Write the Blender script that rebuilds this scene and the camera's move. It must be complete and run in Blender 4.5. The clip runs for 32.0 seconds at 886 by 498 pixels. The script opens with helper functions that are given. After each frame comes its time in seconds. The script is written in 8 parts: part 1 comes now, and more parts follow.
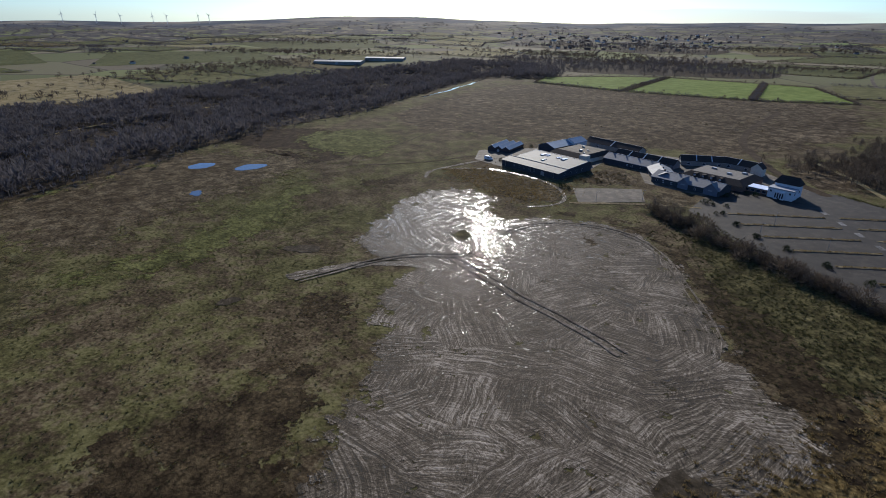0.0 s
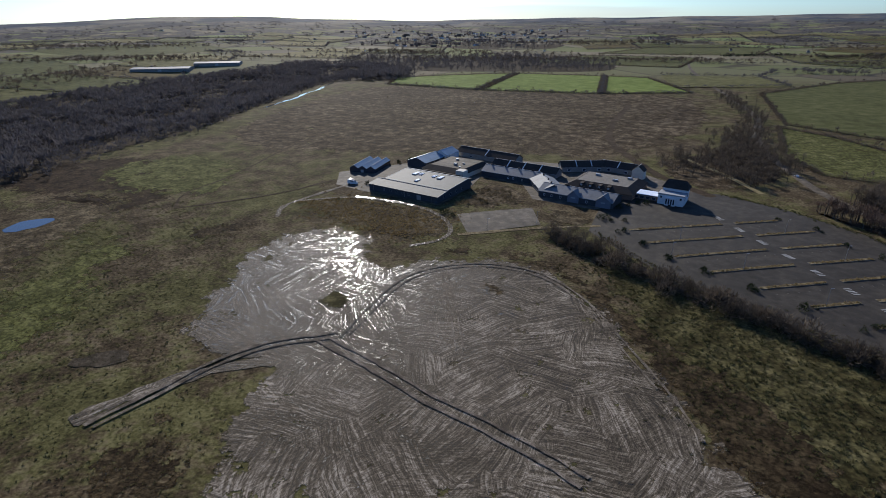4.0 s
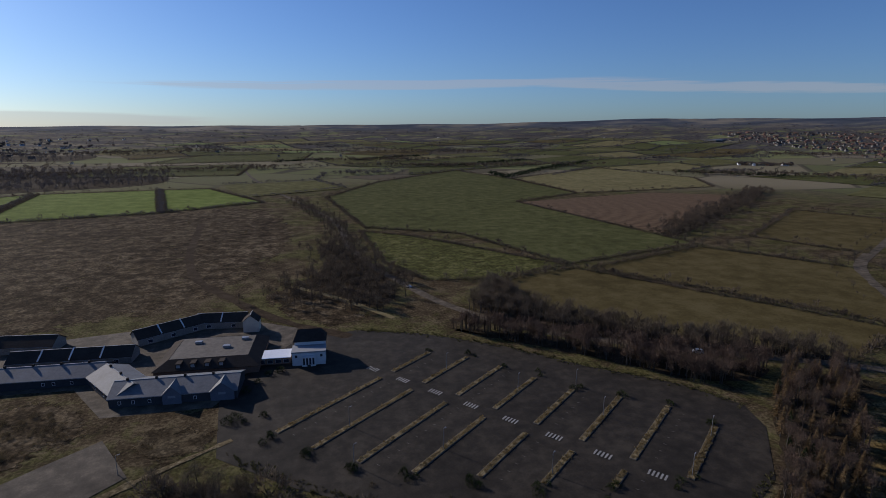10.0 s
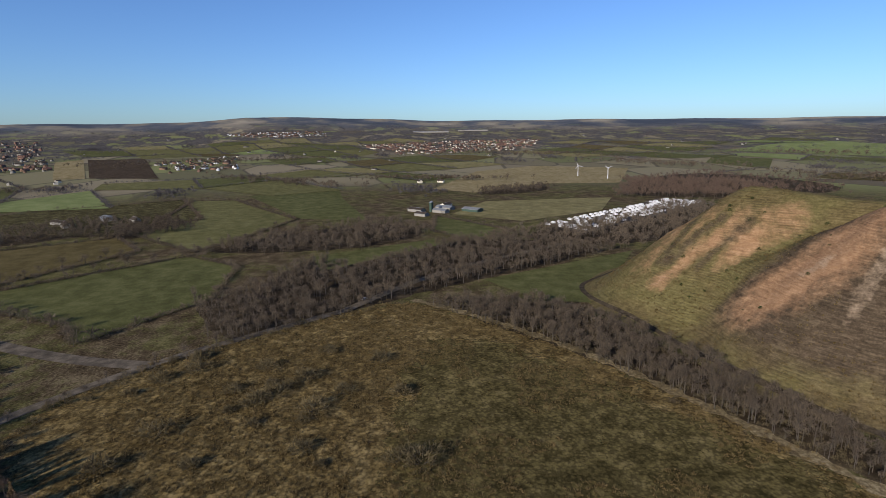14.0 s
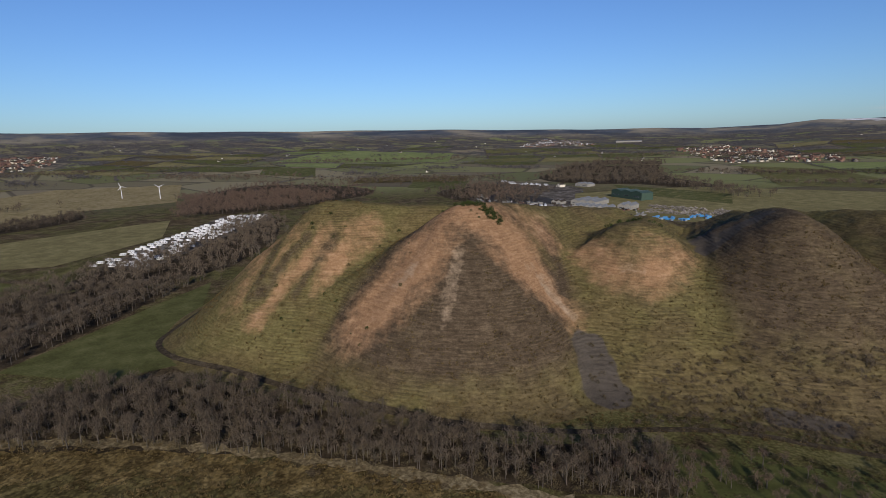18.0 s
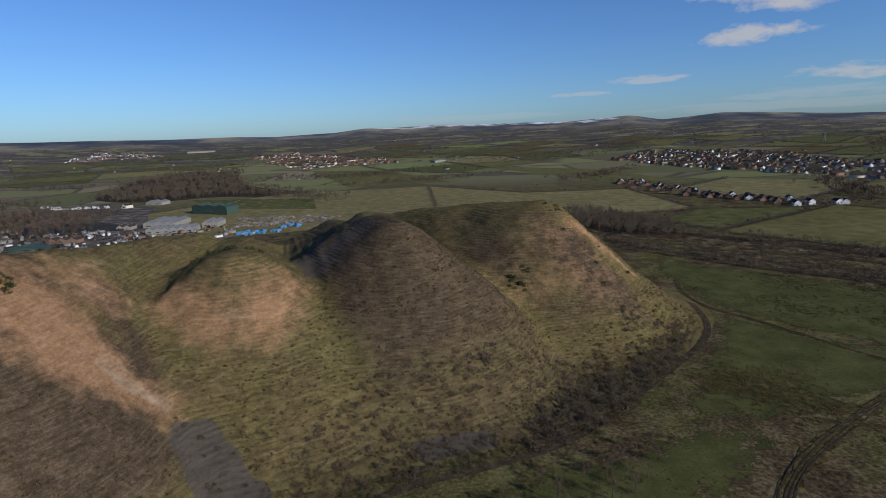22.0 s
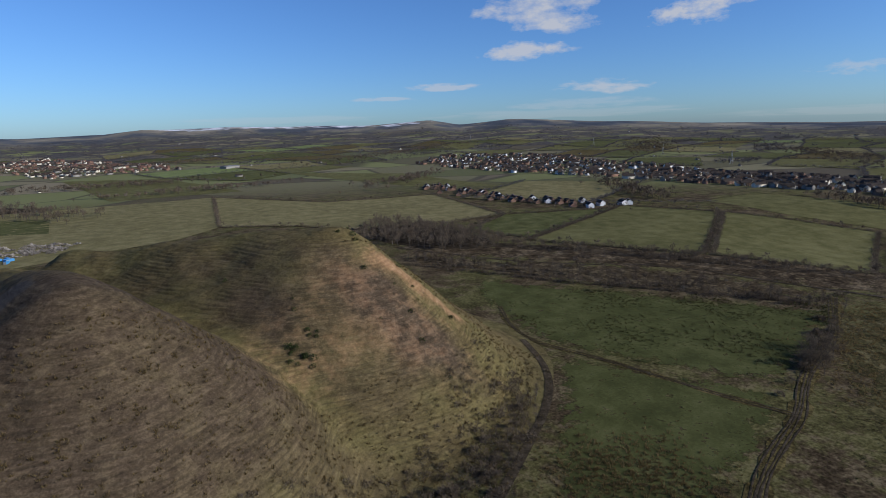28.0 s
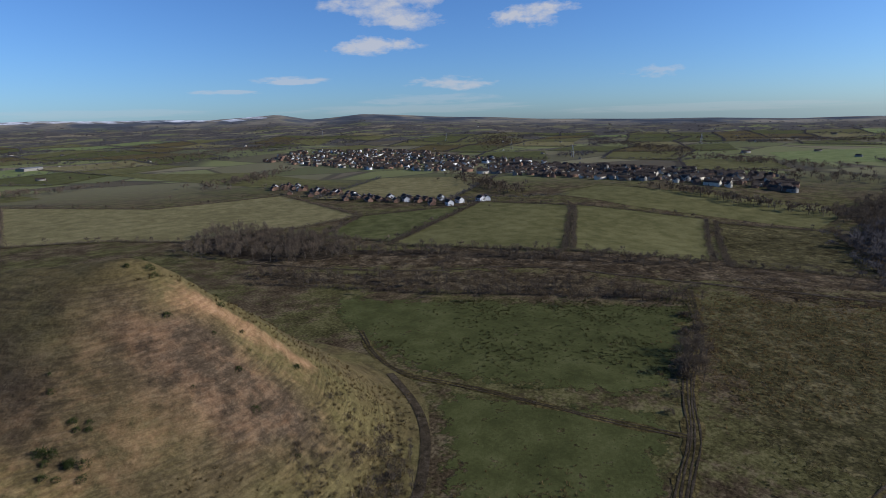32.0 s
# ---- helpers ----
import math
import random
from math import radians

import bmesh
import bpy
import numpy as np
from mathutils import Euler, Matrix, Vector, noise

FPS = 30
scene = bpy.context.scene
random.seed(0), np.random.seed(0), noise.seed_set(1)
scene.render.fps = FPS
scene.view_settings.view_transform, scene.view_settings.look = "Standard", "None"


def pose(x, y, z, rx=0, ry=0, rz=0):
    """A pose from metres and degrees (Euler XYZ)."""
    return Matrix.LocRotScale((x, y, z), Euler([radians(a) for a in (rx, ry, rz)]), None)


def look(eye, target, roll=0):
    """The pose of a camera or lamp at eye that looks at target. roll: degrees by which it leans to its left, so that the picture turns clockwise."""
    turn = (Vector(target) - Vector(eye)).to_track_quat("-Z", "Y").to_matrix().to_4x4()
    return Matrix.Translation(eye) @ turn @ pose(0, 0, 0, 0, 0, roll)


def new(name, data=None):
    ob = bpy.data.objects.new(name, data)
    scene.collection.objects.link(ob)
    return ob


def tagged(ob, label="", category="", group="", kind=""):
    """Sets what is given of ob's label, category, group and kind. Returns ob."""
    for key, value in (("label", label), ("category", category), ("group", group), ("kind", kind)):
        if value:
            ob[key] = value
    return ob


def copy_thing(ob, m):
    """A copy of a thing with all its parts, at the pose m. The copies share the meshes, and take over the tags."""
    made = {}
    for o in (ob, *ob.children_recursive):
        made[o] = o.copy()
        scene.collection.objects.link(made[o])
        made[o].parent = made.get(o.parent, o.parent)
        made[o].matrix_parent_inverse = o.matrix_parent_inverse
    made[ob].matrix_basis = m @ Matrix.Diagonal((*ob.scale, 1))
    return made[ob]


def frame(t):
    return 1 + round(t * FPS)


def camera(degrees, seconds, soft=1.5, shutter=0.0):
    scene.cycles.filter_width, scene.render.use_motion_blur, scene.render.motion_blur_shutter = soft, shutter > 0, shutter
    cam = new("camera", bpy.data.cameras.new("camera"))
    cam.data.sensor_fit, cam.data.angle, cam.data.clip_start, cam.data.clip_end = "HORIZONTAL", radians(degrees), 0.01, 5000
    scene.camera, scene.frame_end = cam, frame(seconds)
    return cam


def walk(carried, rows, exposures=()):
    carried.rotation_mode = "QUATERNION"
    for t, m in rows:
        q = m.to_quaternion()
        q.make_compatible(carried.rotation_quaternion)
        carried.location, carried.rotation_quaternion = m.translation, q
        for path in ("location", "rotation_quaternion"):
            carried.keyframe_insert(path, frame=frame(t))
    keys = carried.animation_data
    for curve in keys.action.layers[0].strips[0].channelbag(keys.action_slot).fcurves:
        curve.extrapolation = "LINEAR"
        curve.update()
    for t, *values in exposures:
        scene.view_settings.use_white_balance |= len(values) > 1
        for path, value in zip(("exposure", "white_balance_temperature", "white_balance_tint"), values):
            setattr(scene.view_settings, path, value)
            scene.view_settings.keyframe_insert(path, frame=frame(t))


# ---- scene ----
cam = camera(79.2, 32.0, soft=0.7)
PATH = [  # seconds, eye, target, roll
    (0, (77.46, -103.22, 105.08), (12.85, -37.76, 65.83), 0.55),
    (0.5, (74.05, -99.50, 105.21), (9.25, -34.31, 65.82), 0.61),
    (1, (70.30, -95.01, 105.47), (5.29, -30.07, 66.02), 0.52),
    (1.5, (65.30, -89.39, 105.70), (0.23, -24.51, 66.25), 0.44),
    (2, (59.13, -82.82, 105.74), (-6.37, -18.37, 66.27), 0.41),
    (2.5, (52.65, -75.72, 105.90), (-13.58, -12.08, 66.36), 0.27),
    (3, (45.08, -68.03, 105.52), (-14.27, 2.13, 66.08), 0.05),
    (3.5, (37.34, -60.15, 105.37), (-18.58, 12.76, 65.91), -0.13),
    (4, (29.82, -51.51, 105.62), (-15.27, 28.53, 66.12), -0.31),
    (4.5, (21.53, -42.13, 105.67), (-6.46, 45.32, 66.07), -0.67),
    (6.5, (-0.67, 0.24, 107.36), (-0.03, 92.09, 67.81), 0.09),
    (7, (-2.17, 10.87, 108.00), (-2.55, 107.18, 81.07), 0.16),
    (7.5, (-3.27, 19.33, 107.14), (-2.64, 116.72, 84.48), 0.22),
    (8, (-4.03, 26.79, 107.15), (-4.67, 124.21, 84.61), 0.32),
    (8.5, (-4.02, 33.50, 107.24), (-12.60, 130.55, 84.68), 0.36),
    (9, (-3.90, 39.20, 107.45), (-8.70, 136.55, 85.08), 0.49),
    (9.5, (-3.07, 43.64, 107.72), (-0.83, 141.10, 85.41), 0.41),
    (10, (-2.73, 48.90, 108.21), (22.86, 142.98, 85.98), 0.18),
    (10.5, (-1.81, 54.60, 108.03), (44.21, 140.62, 86.04), -0.07),
    (11, (0.13, 59.93, 107.88), (59.53, 137.35, 86.01), -0.20),
    (11.5, (2.82, 65.94, 107.51), (73.21, 133.55, 85.76), -0.11),
    (12, (7.18, 71.37, 107.89), (86.61, 128.09, 86.11), -0.24),
    (12.5, (12.07, 76.14, 107.93), (98.04, 122.33, 86.12), -0.31),
    (13, (18.27, 79.91, 108.35), (111.98, 107.15, 86.53), -0.45),
    (13.5, (24.72, 83.50, 108.23), (122.24, 88.20, 86.64), -0.45),
    (14, (33.48, 84.18, 107.20), (129.15, 64.40, 85.84), -0.75),
    (14.5, (40.54, 85.08, 107.67), (129.47, 44.67, 86.27), -0.81),
    (15, (48.32, 83.93, 107.77), (135.89, 40.58, 86.52), -0.71),
    (15.5, (55.45, 81.71, 107.83), (137.17, 28.05, 86.79), -0.71),
    (16, (61.69, 78.76, 108.03), (135.87, 15.05, 87.09), -0.84),
    (16.5, (68.10, 75.42, 108.22), (137.42, 6.42, 87.38), -0.96),
    (17, (74.10, 71.84, 108.41), (139.13, -1.25, 87.68), -1.09),
    (17.5, (78.99, 66.82, 108.61), (140.44, -9.32, 87.98), -1.22),
    (18, (83.67, 61.91, 108.29), (137.40, -19.90, 87.79), -1.36),
    (18.5, (88.17, 56.39, 107.82), (132.76, -30.78, 87.47), -1.53),
    (19, (92.32, 49.66, 107.38), (127.03, -41.89, 87.05), -1.71),
    (19.5, (95.36, 42.51, 108.34), (119.47, -52.26, 87.44), -1.81),
    (20, (97.44, 34.90, 107.99), (110.09, -62.02, 86.88), -2.03),
    (20.5, (99.24, 27.28, 107.31), (99.05, -70.46, 86.19), -2.34),
    (21, (100.33, 18.77, 107.05), (89.05, -78.29, 85.79), -2.50),
    (21.5, (100.55, 10.30, 107.10), (86.76, -86.44, 85.84), -2.39),
    (22, (99.54, 1.74, 107.00), (83.78, -94.71, 85.82), -2.32),
    (22.5, (97.69, -6.82, 106.94), (80.02, -102.94, 85.77), -2.26),
    (23, (95.73, -15.27, 106.69), (77.07, -111.22, 85.58), -2.11),
    (23.5, (93.27, -23.13, 106.71), (74.06, -118.98, 85.63), -2.09),
    (24, (90.05, -30.61, 106.27), (65.54, -125.24, 85.18), -2.12),
    (24.5, (87.12, -37.91, 106.14), (54.67, -130.08, 84.91), -2.21),
    (25, (84.05, -45.01, 105.90), (48.46, -136.02, 84.65), -2.12),
    (25.5, (80.70, -51.23, 106.17), (44.24, -141.86, 84.77), -1.99),
    (26, (77.25, -57.06, 106.00), (33.17, -144.19, 84.43), -2.03),
    (26.5, (73.60, -63.42, 105.61), (25.52, -148.39, 83.98), -1.98),
    (27, (68.77, -69.27, 105.50), (20.65, -154.21, 83.83), -1.90),
    (27.5, (65.27, -73.71, 105.38), (17.12, -158.62, 83.68), -1.82),
    (28, (61.84, -77.48, 105.27), (13.66, -162.37, 83.53), -1.75),
    (28.5, (59.97, -79.93, 105.16), (11.75, -164.79, 83.38), -1.67),
    (29, (56.67, -83.28, 104.97), (7.97, -167.84, 83.10), -1.70),
    (29.5, (53.26, -86.59, 105.05), (4.21, -170.90, 82.98), -1.75),
    (30, (49.61, -90.58, 105.03), (-5.68, -170.85, 82.66), -1.83),
    (30.5, (46.61, -95.47, 104.60), (-13.96, -171.80, 82.13), -1.72),
    (31, (42.76, -100.64, 104.79), (-20.47, -174.70, 82.04), -1.69),
    (31.5, (38.43, -106.13, 105.00), (-27.65, -177.57, 81.96), -1.72),
    (32, (33.40, -113.10, 104.87), (-35.11, -182.13, 81.58), -1.62),
]
EXPOSURES = [(0, 0.3, 6400, 11), (4.5, 0.3, 6400, 11), (6.5, 0.4, 6500, 14), (7, 0.4, 6500, 14), (7.5, 0.1, 6500, 15), (8, -0.25, 6500, 16), (9, -0.5, 6500, 17), (9.7, -0.48, 6500, 17), (10.3, -0.22, 6600, 16), (11, 0.15, 6650, 15), (13, 0.38, 6900, 14), (15, 0.17, 6900, 13), (17.5, -0.02, 6900, 13), (20, -0.05, 6700, 12), (23, -0.08, 6350, 11), (26, 0.03, 6250, 11), (32, 0.12, 6250, 12)]
walk(cam, [(t, look(eye, target, roll)) for t, eye, target, roll in PATH], EXPOSURES)


# ---------------------------------------------------------------- world, sun
SUN_AZ, SUN_EL = 318.5, 23.0   # degrees clockwise from +y; above the horizon
world = bpy.data.worlds.new("sky_world")
scene.world = world
world.use_nodes = True
wn, wl = world.node_tree.nodes, world.node_tree.links
wn.clear()
w_out, w_bg = wn.new("ShaderNodeOutputWorld"), wn.new("ShaderNodeBackground")
w_sky = wn.new("ShaderNodeTexSky")
w_sky.sky_type, w_sky.sun_disc = "NISHITA", False
w_sky.sun_elevation, w_sky.sun_rotation = radians(SUN_EL), radians(SUN_AZ)
w_sky.air_density, w_sky.dust_density, w_sky.ozone_density, w_sky.altitude = 1.0, 0.6, 3.0, 300
w_bg.inputs["Strength"].default_value = 0.086


def wnode(kind, **props):
    n = wn.new(kind)
    for k, v in props.items():
        n.inputs[k].default_value = v
    return n


def wmath(op, a, b=None):
    n = wn.new("ShaderNodeMath")
    n.operation = op
    for i, v in enumerate((a, b)):
        if v is None:
            continue
        if isinstance(v, (int, float)):
            n.inputs[i].default_value = v
        else:
            wl.new(v, n.inputs[i])
    return n.outputs[0]


w_tc = wn.new("ShaderNodeTexCoord")
w_sep = wn.new("ShaderNodeSeparateXYZ")
wl.new(w_tc.outputs["Generated"], w_sep.inputs[0])
w_azim = wmath("MULTIPLY", wmath("ARCTAN2", w_sep.outputs[0], w_sep.outputs[1]), 57.2958)
w_elev = wmath("MULTIPLY", wmath("ARCSINE", w_sep.outputs[2]), 57.2958)
w_cell = wn.new("ShaderNodeCombineXYZ")
wl.new(w_azim, w_cell.inputs[0])
wl.new(w_elev, w_cell.inputs[1])


def cloud(az, el, wide, high, tilt, scale, thresh, amount):
    """A patch of cloud about one direction of the sky: noise under a soft oval mask."""
    d_az = wmath("SUBTRACT", w_azim, az if az <= 180 else az - 360)
    d_el = wmath("SUBTRACT", wmath("SUBTRACT", w_elev, el), wmath("MULTIPLY", d_az, tilt))
    a, b = wmath("DIVIDE", d_az, wide), wmath("DIVIDE", d_el, high)
    far = wmath("ADD", wmath("MULTIPLY", a, a), wmath("MULTIPLY", b, b))
    mask = wmath("MAXIMUM", wmath("SUBTRACT", 1.0, far), 0.0)
    m = wn.new("ShaderNodeMapping")
    m.inputs["Scale"].default_value = (1.0 / wide, 0.55 / high, 1)
    m.inputs["Location"].default_value = (az * 0.37, el * 0.71, 0)
    wl.new(w_cell.outputs[0], m.inputs[0])
    n = wnode("ShaderNodeTexNoise", Scale=scale, Detail=7.0, Roughness=0.62)
    wl.new(m.outputs[0], n.inputs[0])
    v = wmath("MULTIPLY", wmath("SUBTRACT", wmath("ADD", n.outputs[0], wmath("MULTIPLY", mask, 0.35)), thresh), 5.0)
    v = wmath("MINIMUM", wmath("MAXIMUM", v, 0.0), 1.0)
    return wmath("MULTIPLY", wmath("MULTIPLY", v, wmath("MINIMUM", wmath("MULTIPLY", mask, 2.2), 1.0)), amount)


CLOUDS = [  # azimuth, elevation, half width, half height, tilt, noise, threshold, amount
    (10, 4.15, 30, 0.55, 0.018, 2.6, 0.5, 0.4), (40, 3.75, 22, 0.6, -0.04, 2.6, 0.5, 0.38),
    (329, 3.2, 3, 0.3, 0, 2, 0.45, 0.5), (335, 0.5, 20, 0.8, 0, 2.4, 0.42, 0.4),
    (220.3, 10.8, 9.0, 2.4, -0.03, 1.9, 0.69, 0.85), (234.2, 9.9, 6.0, 1.7, 0.12, 1.9, 0.69, 0.85),
    (218.4, 7.5, 6.0, 1.4, 0.03, 1.9, 0.68, 0.8), (226.5, 3.8, 6.0, 1.0, 0, 1.9, 0.66, 0.65),
    (210.2, 4.25, 4.5, 0.5, 0, 1.7, 0.6, 0.55), (224, 2.2, 9, 0.7, 0, 2.4, 0.6, 0.22),
    (222, 1.3, 16, 0.6, 0, 2.6, 0.58, 0.2), (246, 4.1, 4, 0.8, 0, 2.2, 0.68, 0.4),
    (204, 3.2, 4, 0.3, 0, 1.5, 0.56, 0.4), (193, 1.4, 12, 0.5, 0, 2.2, 0.58, 0.18), (250, 0.6, 16, 0.5, 0, 2.4, 0.55, 0.18),
]
w_total = None
for row in CLOUDS:
    c = cloud(*row)
    w_total = c if w_total is None else wmath("MAXIMUM", w_total, c)
w_mix = wn.new("ShaderNodeMix")
w_mix.data_type = "RGBA"
wl.new(w_total, w_mix.inputs["Factor"])
w_sat = wn.new("ShaderNodeMix")
w_sat.data_type, w_sat.blend_type = "RGBA", "MULTIPLY"
w_sat.inputs["Factor"].default_value = 1.0
w_sat.inputs["B"].default_value = (0.635, 0.94, 1.4, 1)
wl.new(w_sky.outputs[0], w_sat.inputs["A"])
wl.new(w_sat.outputs["Result"], w_mix.inputs["A"])
w_mix.inputs["B"].default_value = (5.8, 5.9, 6.2, 1)
wl.new(w_mix.outputs["Result"], w_bg.inputs["Color"])
wl.new(w_bg.outputs[0], w_out.inputs[0])

sun_ob = new("sun", bpy.data.lights.new("sun", "SUN"))
sun_ob.data.energy, sun_ob.data.angle, sun_ob.data.color = 5.0, radians(0.53), (1.0, 0.94, 0.85)
SUN_WAY = Vector((math.sin(radians(SUN_AZ)) * math.cos(radians(SUN_EL)), math.cos(radians(SUN_AZ)) * math.cos(radians(SUN_EL)), math.sin(radians(SUN_EL))))
sun_ob.matrix_world = look(SUN_WAY * 400, (0, 0, 0))

# ---------------------------------------------------------------- materials


class Nodes:
    """A small writer of node materials."""

    def __init__(self, name, rough=0.9, metal=0.0, spec=0.3):
        self.m = bpy.data.materials.new(name)
        self.m.use_nodes = True
        self.t = self.m.node_tree
        self.t.nodes.clear()
        self.out = self.t.nodes.new("ShaderNodeOutputMaterial")
        self.b = self.t.nodes.new("ShaderNodeBsdfPrincipled")
        self.t.links.new(self.b.outputs[0], self.out.inputs[0])
        self.b.inputs["Roughness"].default_value = rough
        self.b.inputs["Metallic"].default_value = metal
        self.b.inputs["Specular IOR Level"].default_value = spec
        tc = self.t.nodes.new("ShaderNodeTexCoord")
        self.pos = tc.outputs["Object"]

    def link(self, a, b):
        self.t.links.new(a, b)

    def put(self, v, socket):
        if isinstance(v, (int, float)):
            socket.default_value = v
        elif isinstance(v, tuple):
            socket.default_value = (*v, 1) if len(v) == 3 else v
        else:
            self.link(v, socket)

    def noise(self, size, detail=5.0, rough=0.6, stretch=(1, 1, 1), distort=0.0, pos=None, turn=0.0):
        mp = self.t.nodes.new("ShaderNodeMapping")
        mp.inputs["Scale"].default_value = tuple(s / size for s in stretch)
        mp.inputs["Rotation"].default_value = (0, 0, turn)
        self.link(pos or self.pos, mp.inputs[0])
        n = self.t.nodes.new("ShaderNodeTexNoise")
        n.inputs["Scale"].default_value, n.inputs["Detail"].default_value = 1.0, detail
        n.inputs["Roughness"].default_value, n.inputs["Distortion"].default_value = rough, distort
        self.link(mp.outputs[0], n.inputs[0])
        return n.outputs[0]

    def wave(self, size, distort=2.0, detail=3.0, turn=0.0, scale=1.0):
        mp = self.t.nodes.new("ShaderNodeMapping")
        mp.inputs["Scale"].default_value = (1 / size, 1 / size, 1 / size)
        mp.inputs["Rotation"].default_value = (0, 0, turn)
        self.link(self.pos, mp.inputs[0])
        n = self.t.nodes.new("ShaderNodeTexWave")
        n.inputs["Scale"].default_value, n.inputs["Distortion"].default_value = 0.314, distort
        n.inputs["Detail"].default_value, n.inputs["Detail Scale"].default_value = detail, scale
        self.link(mp.outputs[0], n.inputs[0])
        return n.outputs["Fac"]

    def cells(self, size, what="Color", stretch=(1, 1, 1), rand=1.0, turn=0.0, feature="F1"):
        mp = self.t.nodes.new("ShaderNodeMapping")
        mp.inputs["Scale"].default_value = tuple(s / size for s in stretch)
        mp.inputs["Rotation"].default_value = (0, 0, turn)
        self.link(self.pos, mp.inputs[0])
        n = self.t.nodes.new("ShaderNodeTexVoronoi")
        n.feature = feature
        n.inputs["Scale"].default_value, n.inputs["Randomness"].default_value = 1.0, rand
        self.link(mp.outputs[0], n.inputs["Vector"])
        return n.outputs[what]

    def ramp(self, fac, stops):
        r = self.t.nodes.new("ShaderNodeValToRGB")
        el = r.color_ramp.elements
        while len(el) < len(stops):
            el.new(0.5)
        for e, (p, c) in zip(el, stops):
            e.position, e.color = p, (*c, 1) if isinstance(c, tuple) else (c, c, c, 1)
        self.link(fac, r.inputs[0])
        return r.outputs[0]

    def math(self, op, a, b=0.0, clamp=False):
        n = self.t.nodes.new("ShaderNodeMath")
        n.operation, n.use_clamp = op, clamp
        self.put(a, n.inputs[0])
        self.put(b, n.inputs[1])
        return n.outputs[0]

    def mix(self, fac, a, b, blend="MIX"):
        n = self.t.nodes.new("ShaderNodeMix")
        n.data_type, n.blend_type = "RGBA", blend
        self.put(fac, n.inputs["Factor"])
        self.put(a, n.inputs["A"])
        self.put(b, n.inputs["B"])
        return n.outputs["Result"]

    def attr(self, name):
        n = self.t.nodes.new("ShaderNodeAttribute")
        n.attribute_name = name
        return n.outputs["Fac"]

    def random(self):
        return self.t.nodes.new("ShaderNodeObjectInfo").outputs["Random"]

    def island(self):
        return self.t.nodes.new("ShaderNodeNewGeometry").outputs["Random Per Island"]

    def bump(self, h, strength, dist):
        n = self.t.nodes.new("ShaderNodeBump")
        n.inputs["Strength"].default_value, n.inputs["Distance"].default_value = strength, dist
        self.link(h, n.inputs["Height"])
        self.link(n.outputs[0], self.b.inputs["Normal"])

    def color(self, c):
        self.put(c, self.b.inputs["Base Color"])
        return self

    def fray(self, size):
        """Ground cover that thins out in tufts and tongues towards its outline."""
        broken = self.math("ADD", self.math("MULTIPLY", self.noise(size, 6, 0.7), 0.7), self.math("MULTIPLY", self.noise(size * 0.22, 4, 0.7), 0.3))
        v = self.math("ADD", self.attr("rim"), self.math("MULTIPLY", self.math("SUBTRACT", broken, 0.5), 5.0))
        self.put(self.ramp(v, [(0.42, 1.0), (0.58, 0.0)]), self.b.inputs["Alpha"])

    def rough(self, v):
        self.put(v, self.b.inputs["Roughness"])


def mottled(name, dark, mid, light, size=9.0, fine=0.8, bump=0.5, dist=0.3, rough=0.95, big=60.0, lean=0.5, clump=0.0, fray=0.0):
    """Open ground: a blend of three tones at four scales, with a fine relief."""
    n = Nodes(name, rough, spec=0.02)
    a = n.noise(size, 6, 0.65)
    b = n.noise(fine, 5, 0.75)
    c = n.noise(big, 3, 0.5)
    g = n.noise(fine * 0.42, 3, 0.7)
    f = n.math("ADD", n.math("MULTIPLY", n.math("ADD", n.math("MULTIPLY", a, 0.5), n.math("MULTIPLY", g, 0.14)), 0.95), n.math("ADD", n.math("MULTIPLY", b, 0.26), n.math("MULTIPLY", c, lean * 0.3)))
    col = n.ramp(f, [(0.43, dark), (0.515, mid), (0.6, light)])
    # Tuft pattern with painted shade between crowns, multiplied into the ground tones.
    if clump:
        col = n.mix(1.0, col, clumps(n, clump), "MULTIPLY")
    n.color(col)
    n.bump(n.math("ADD", n.math("MULTIPLY", b, 0.6), n.math("MULTIPLY", g, 0.4)), bump, dist)
    if fray:
        n.fray(fray)
    return n.m


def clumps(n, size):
    """Tufted growth: pale crowns, the shade in the hollows between them painted dark, at two sizes."""
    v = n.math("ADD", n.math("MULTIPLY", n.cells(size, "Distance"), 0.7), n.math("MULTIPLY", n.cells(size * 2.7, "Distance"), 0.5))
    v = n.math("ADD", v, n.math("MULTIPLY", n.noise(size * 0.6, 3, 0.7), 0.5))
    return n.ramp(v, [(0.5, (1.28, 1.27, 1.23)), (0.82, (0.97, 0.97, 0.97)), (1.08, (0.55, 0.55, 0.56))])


def plain(name, col, rough=0.7, metal=0.0, var=0.12, size=1.2, bump=0.1, spec=0.4):
    n = Nodes(name, rough, metal, spec)
    f = n.math("ADD", n.math("MULTIPLY", n.noise(size, 5), 0.6), n.math("MULTIPLY", n.noise(size * 7, 3), 0.4))
    lo, hi = tuple(c * (1 - 2 * var) for c in col), tuple(min(1, c * (1 + 2 * var)) for c in col)
    n.color(n.ramp(f, [(0.3, lo), (0.7, hi)]))
    n.bump(f, bump, 0.05)
    return n.m


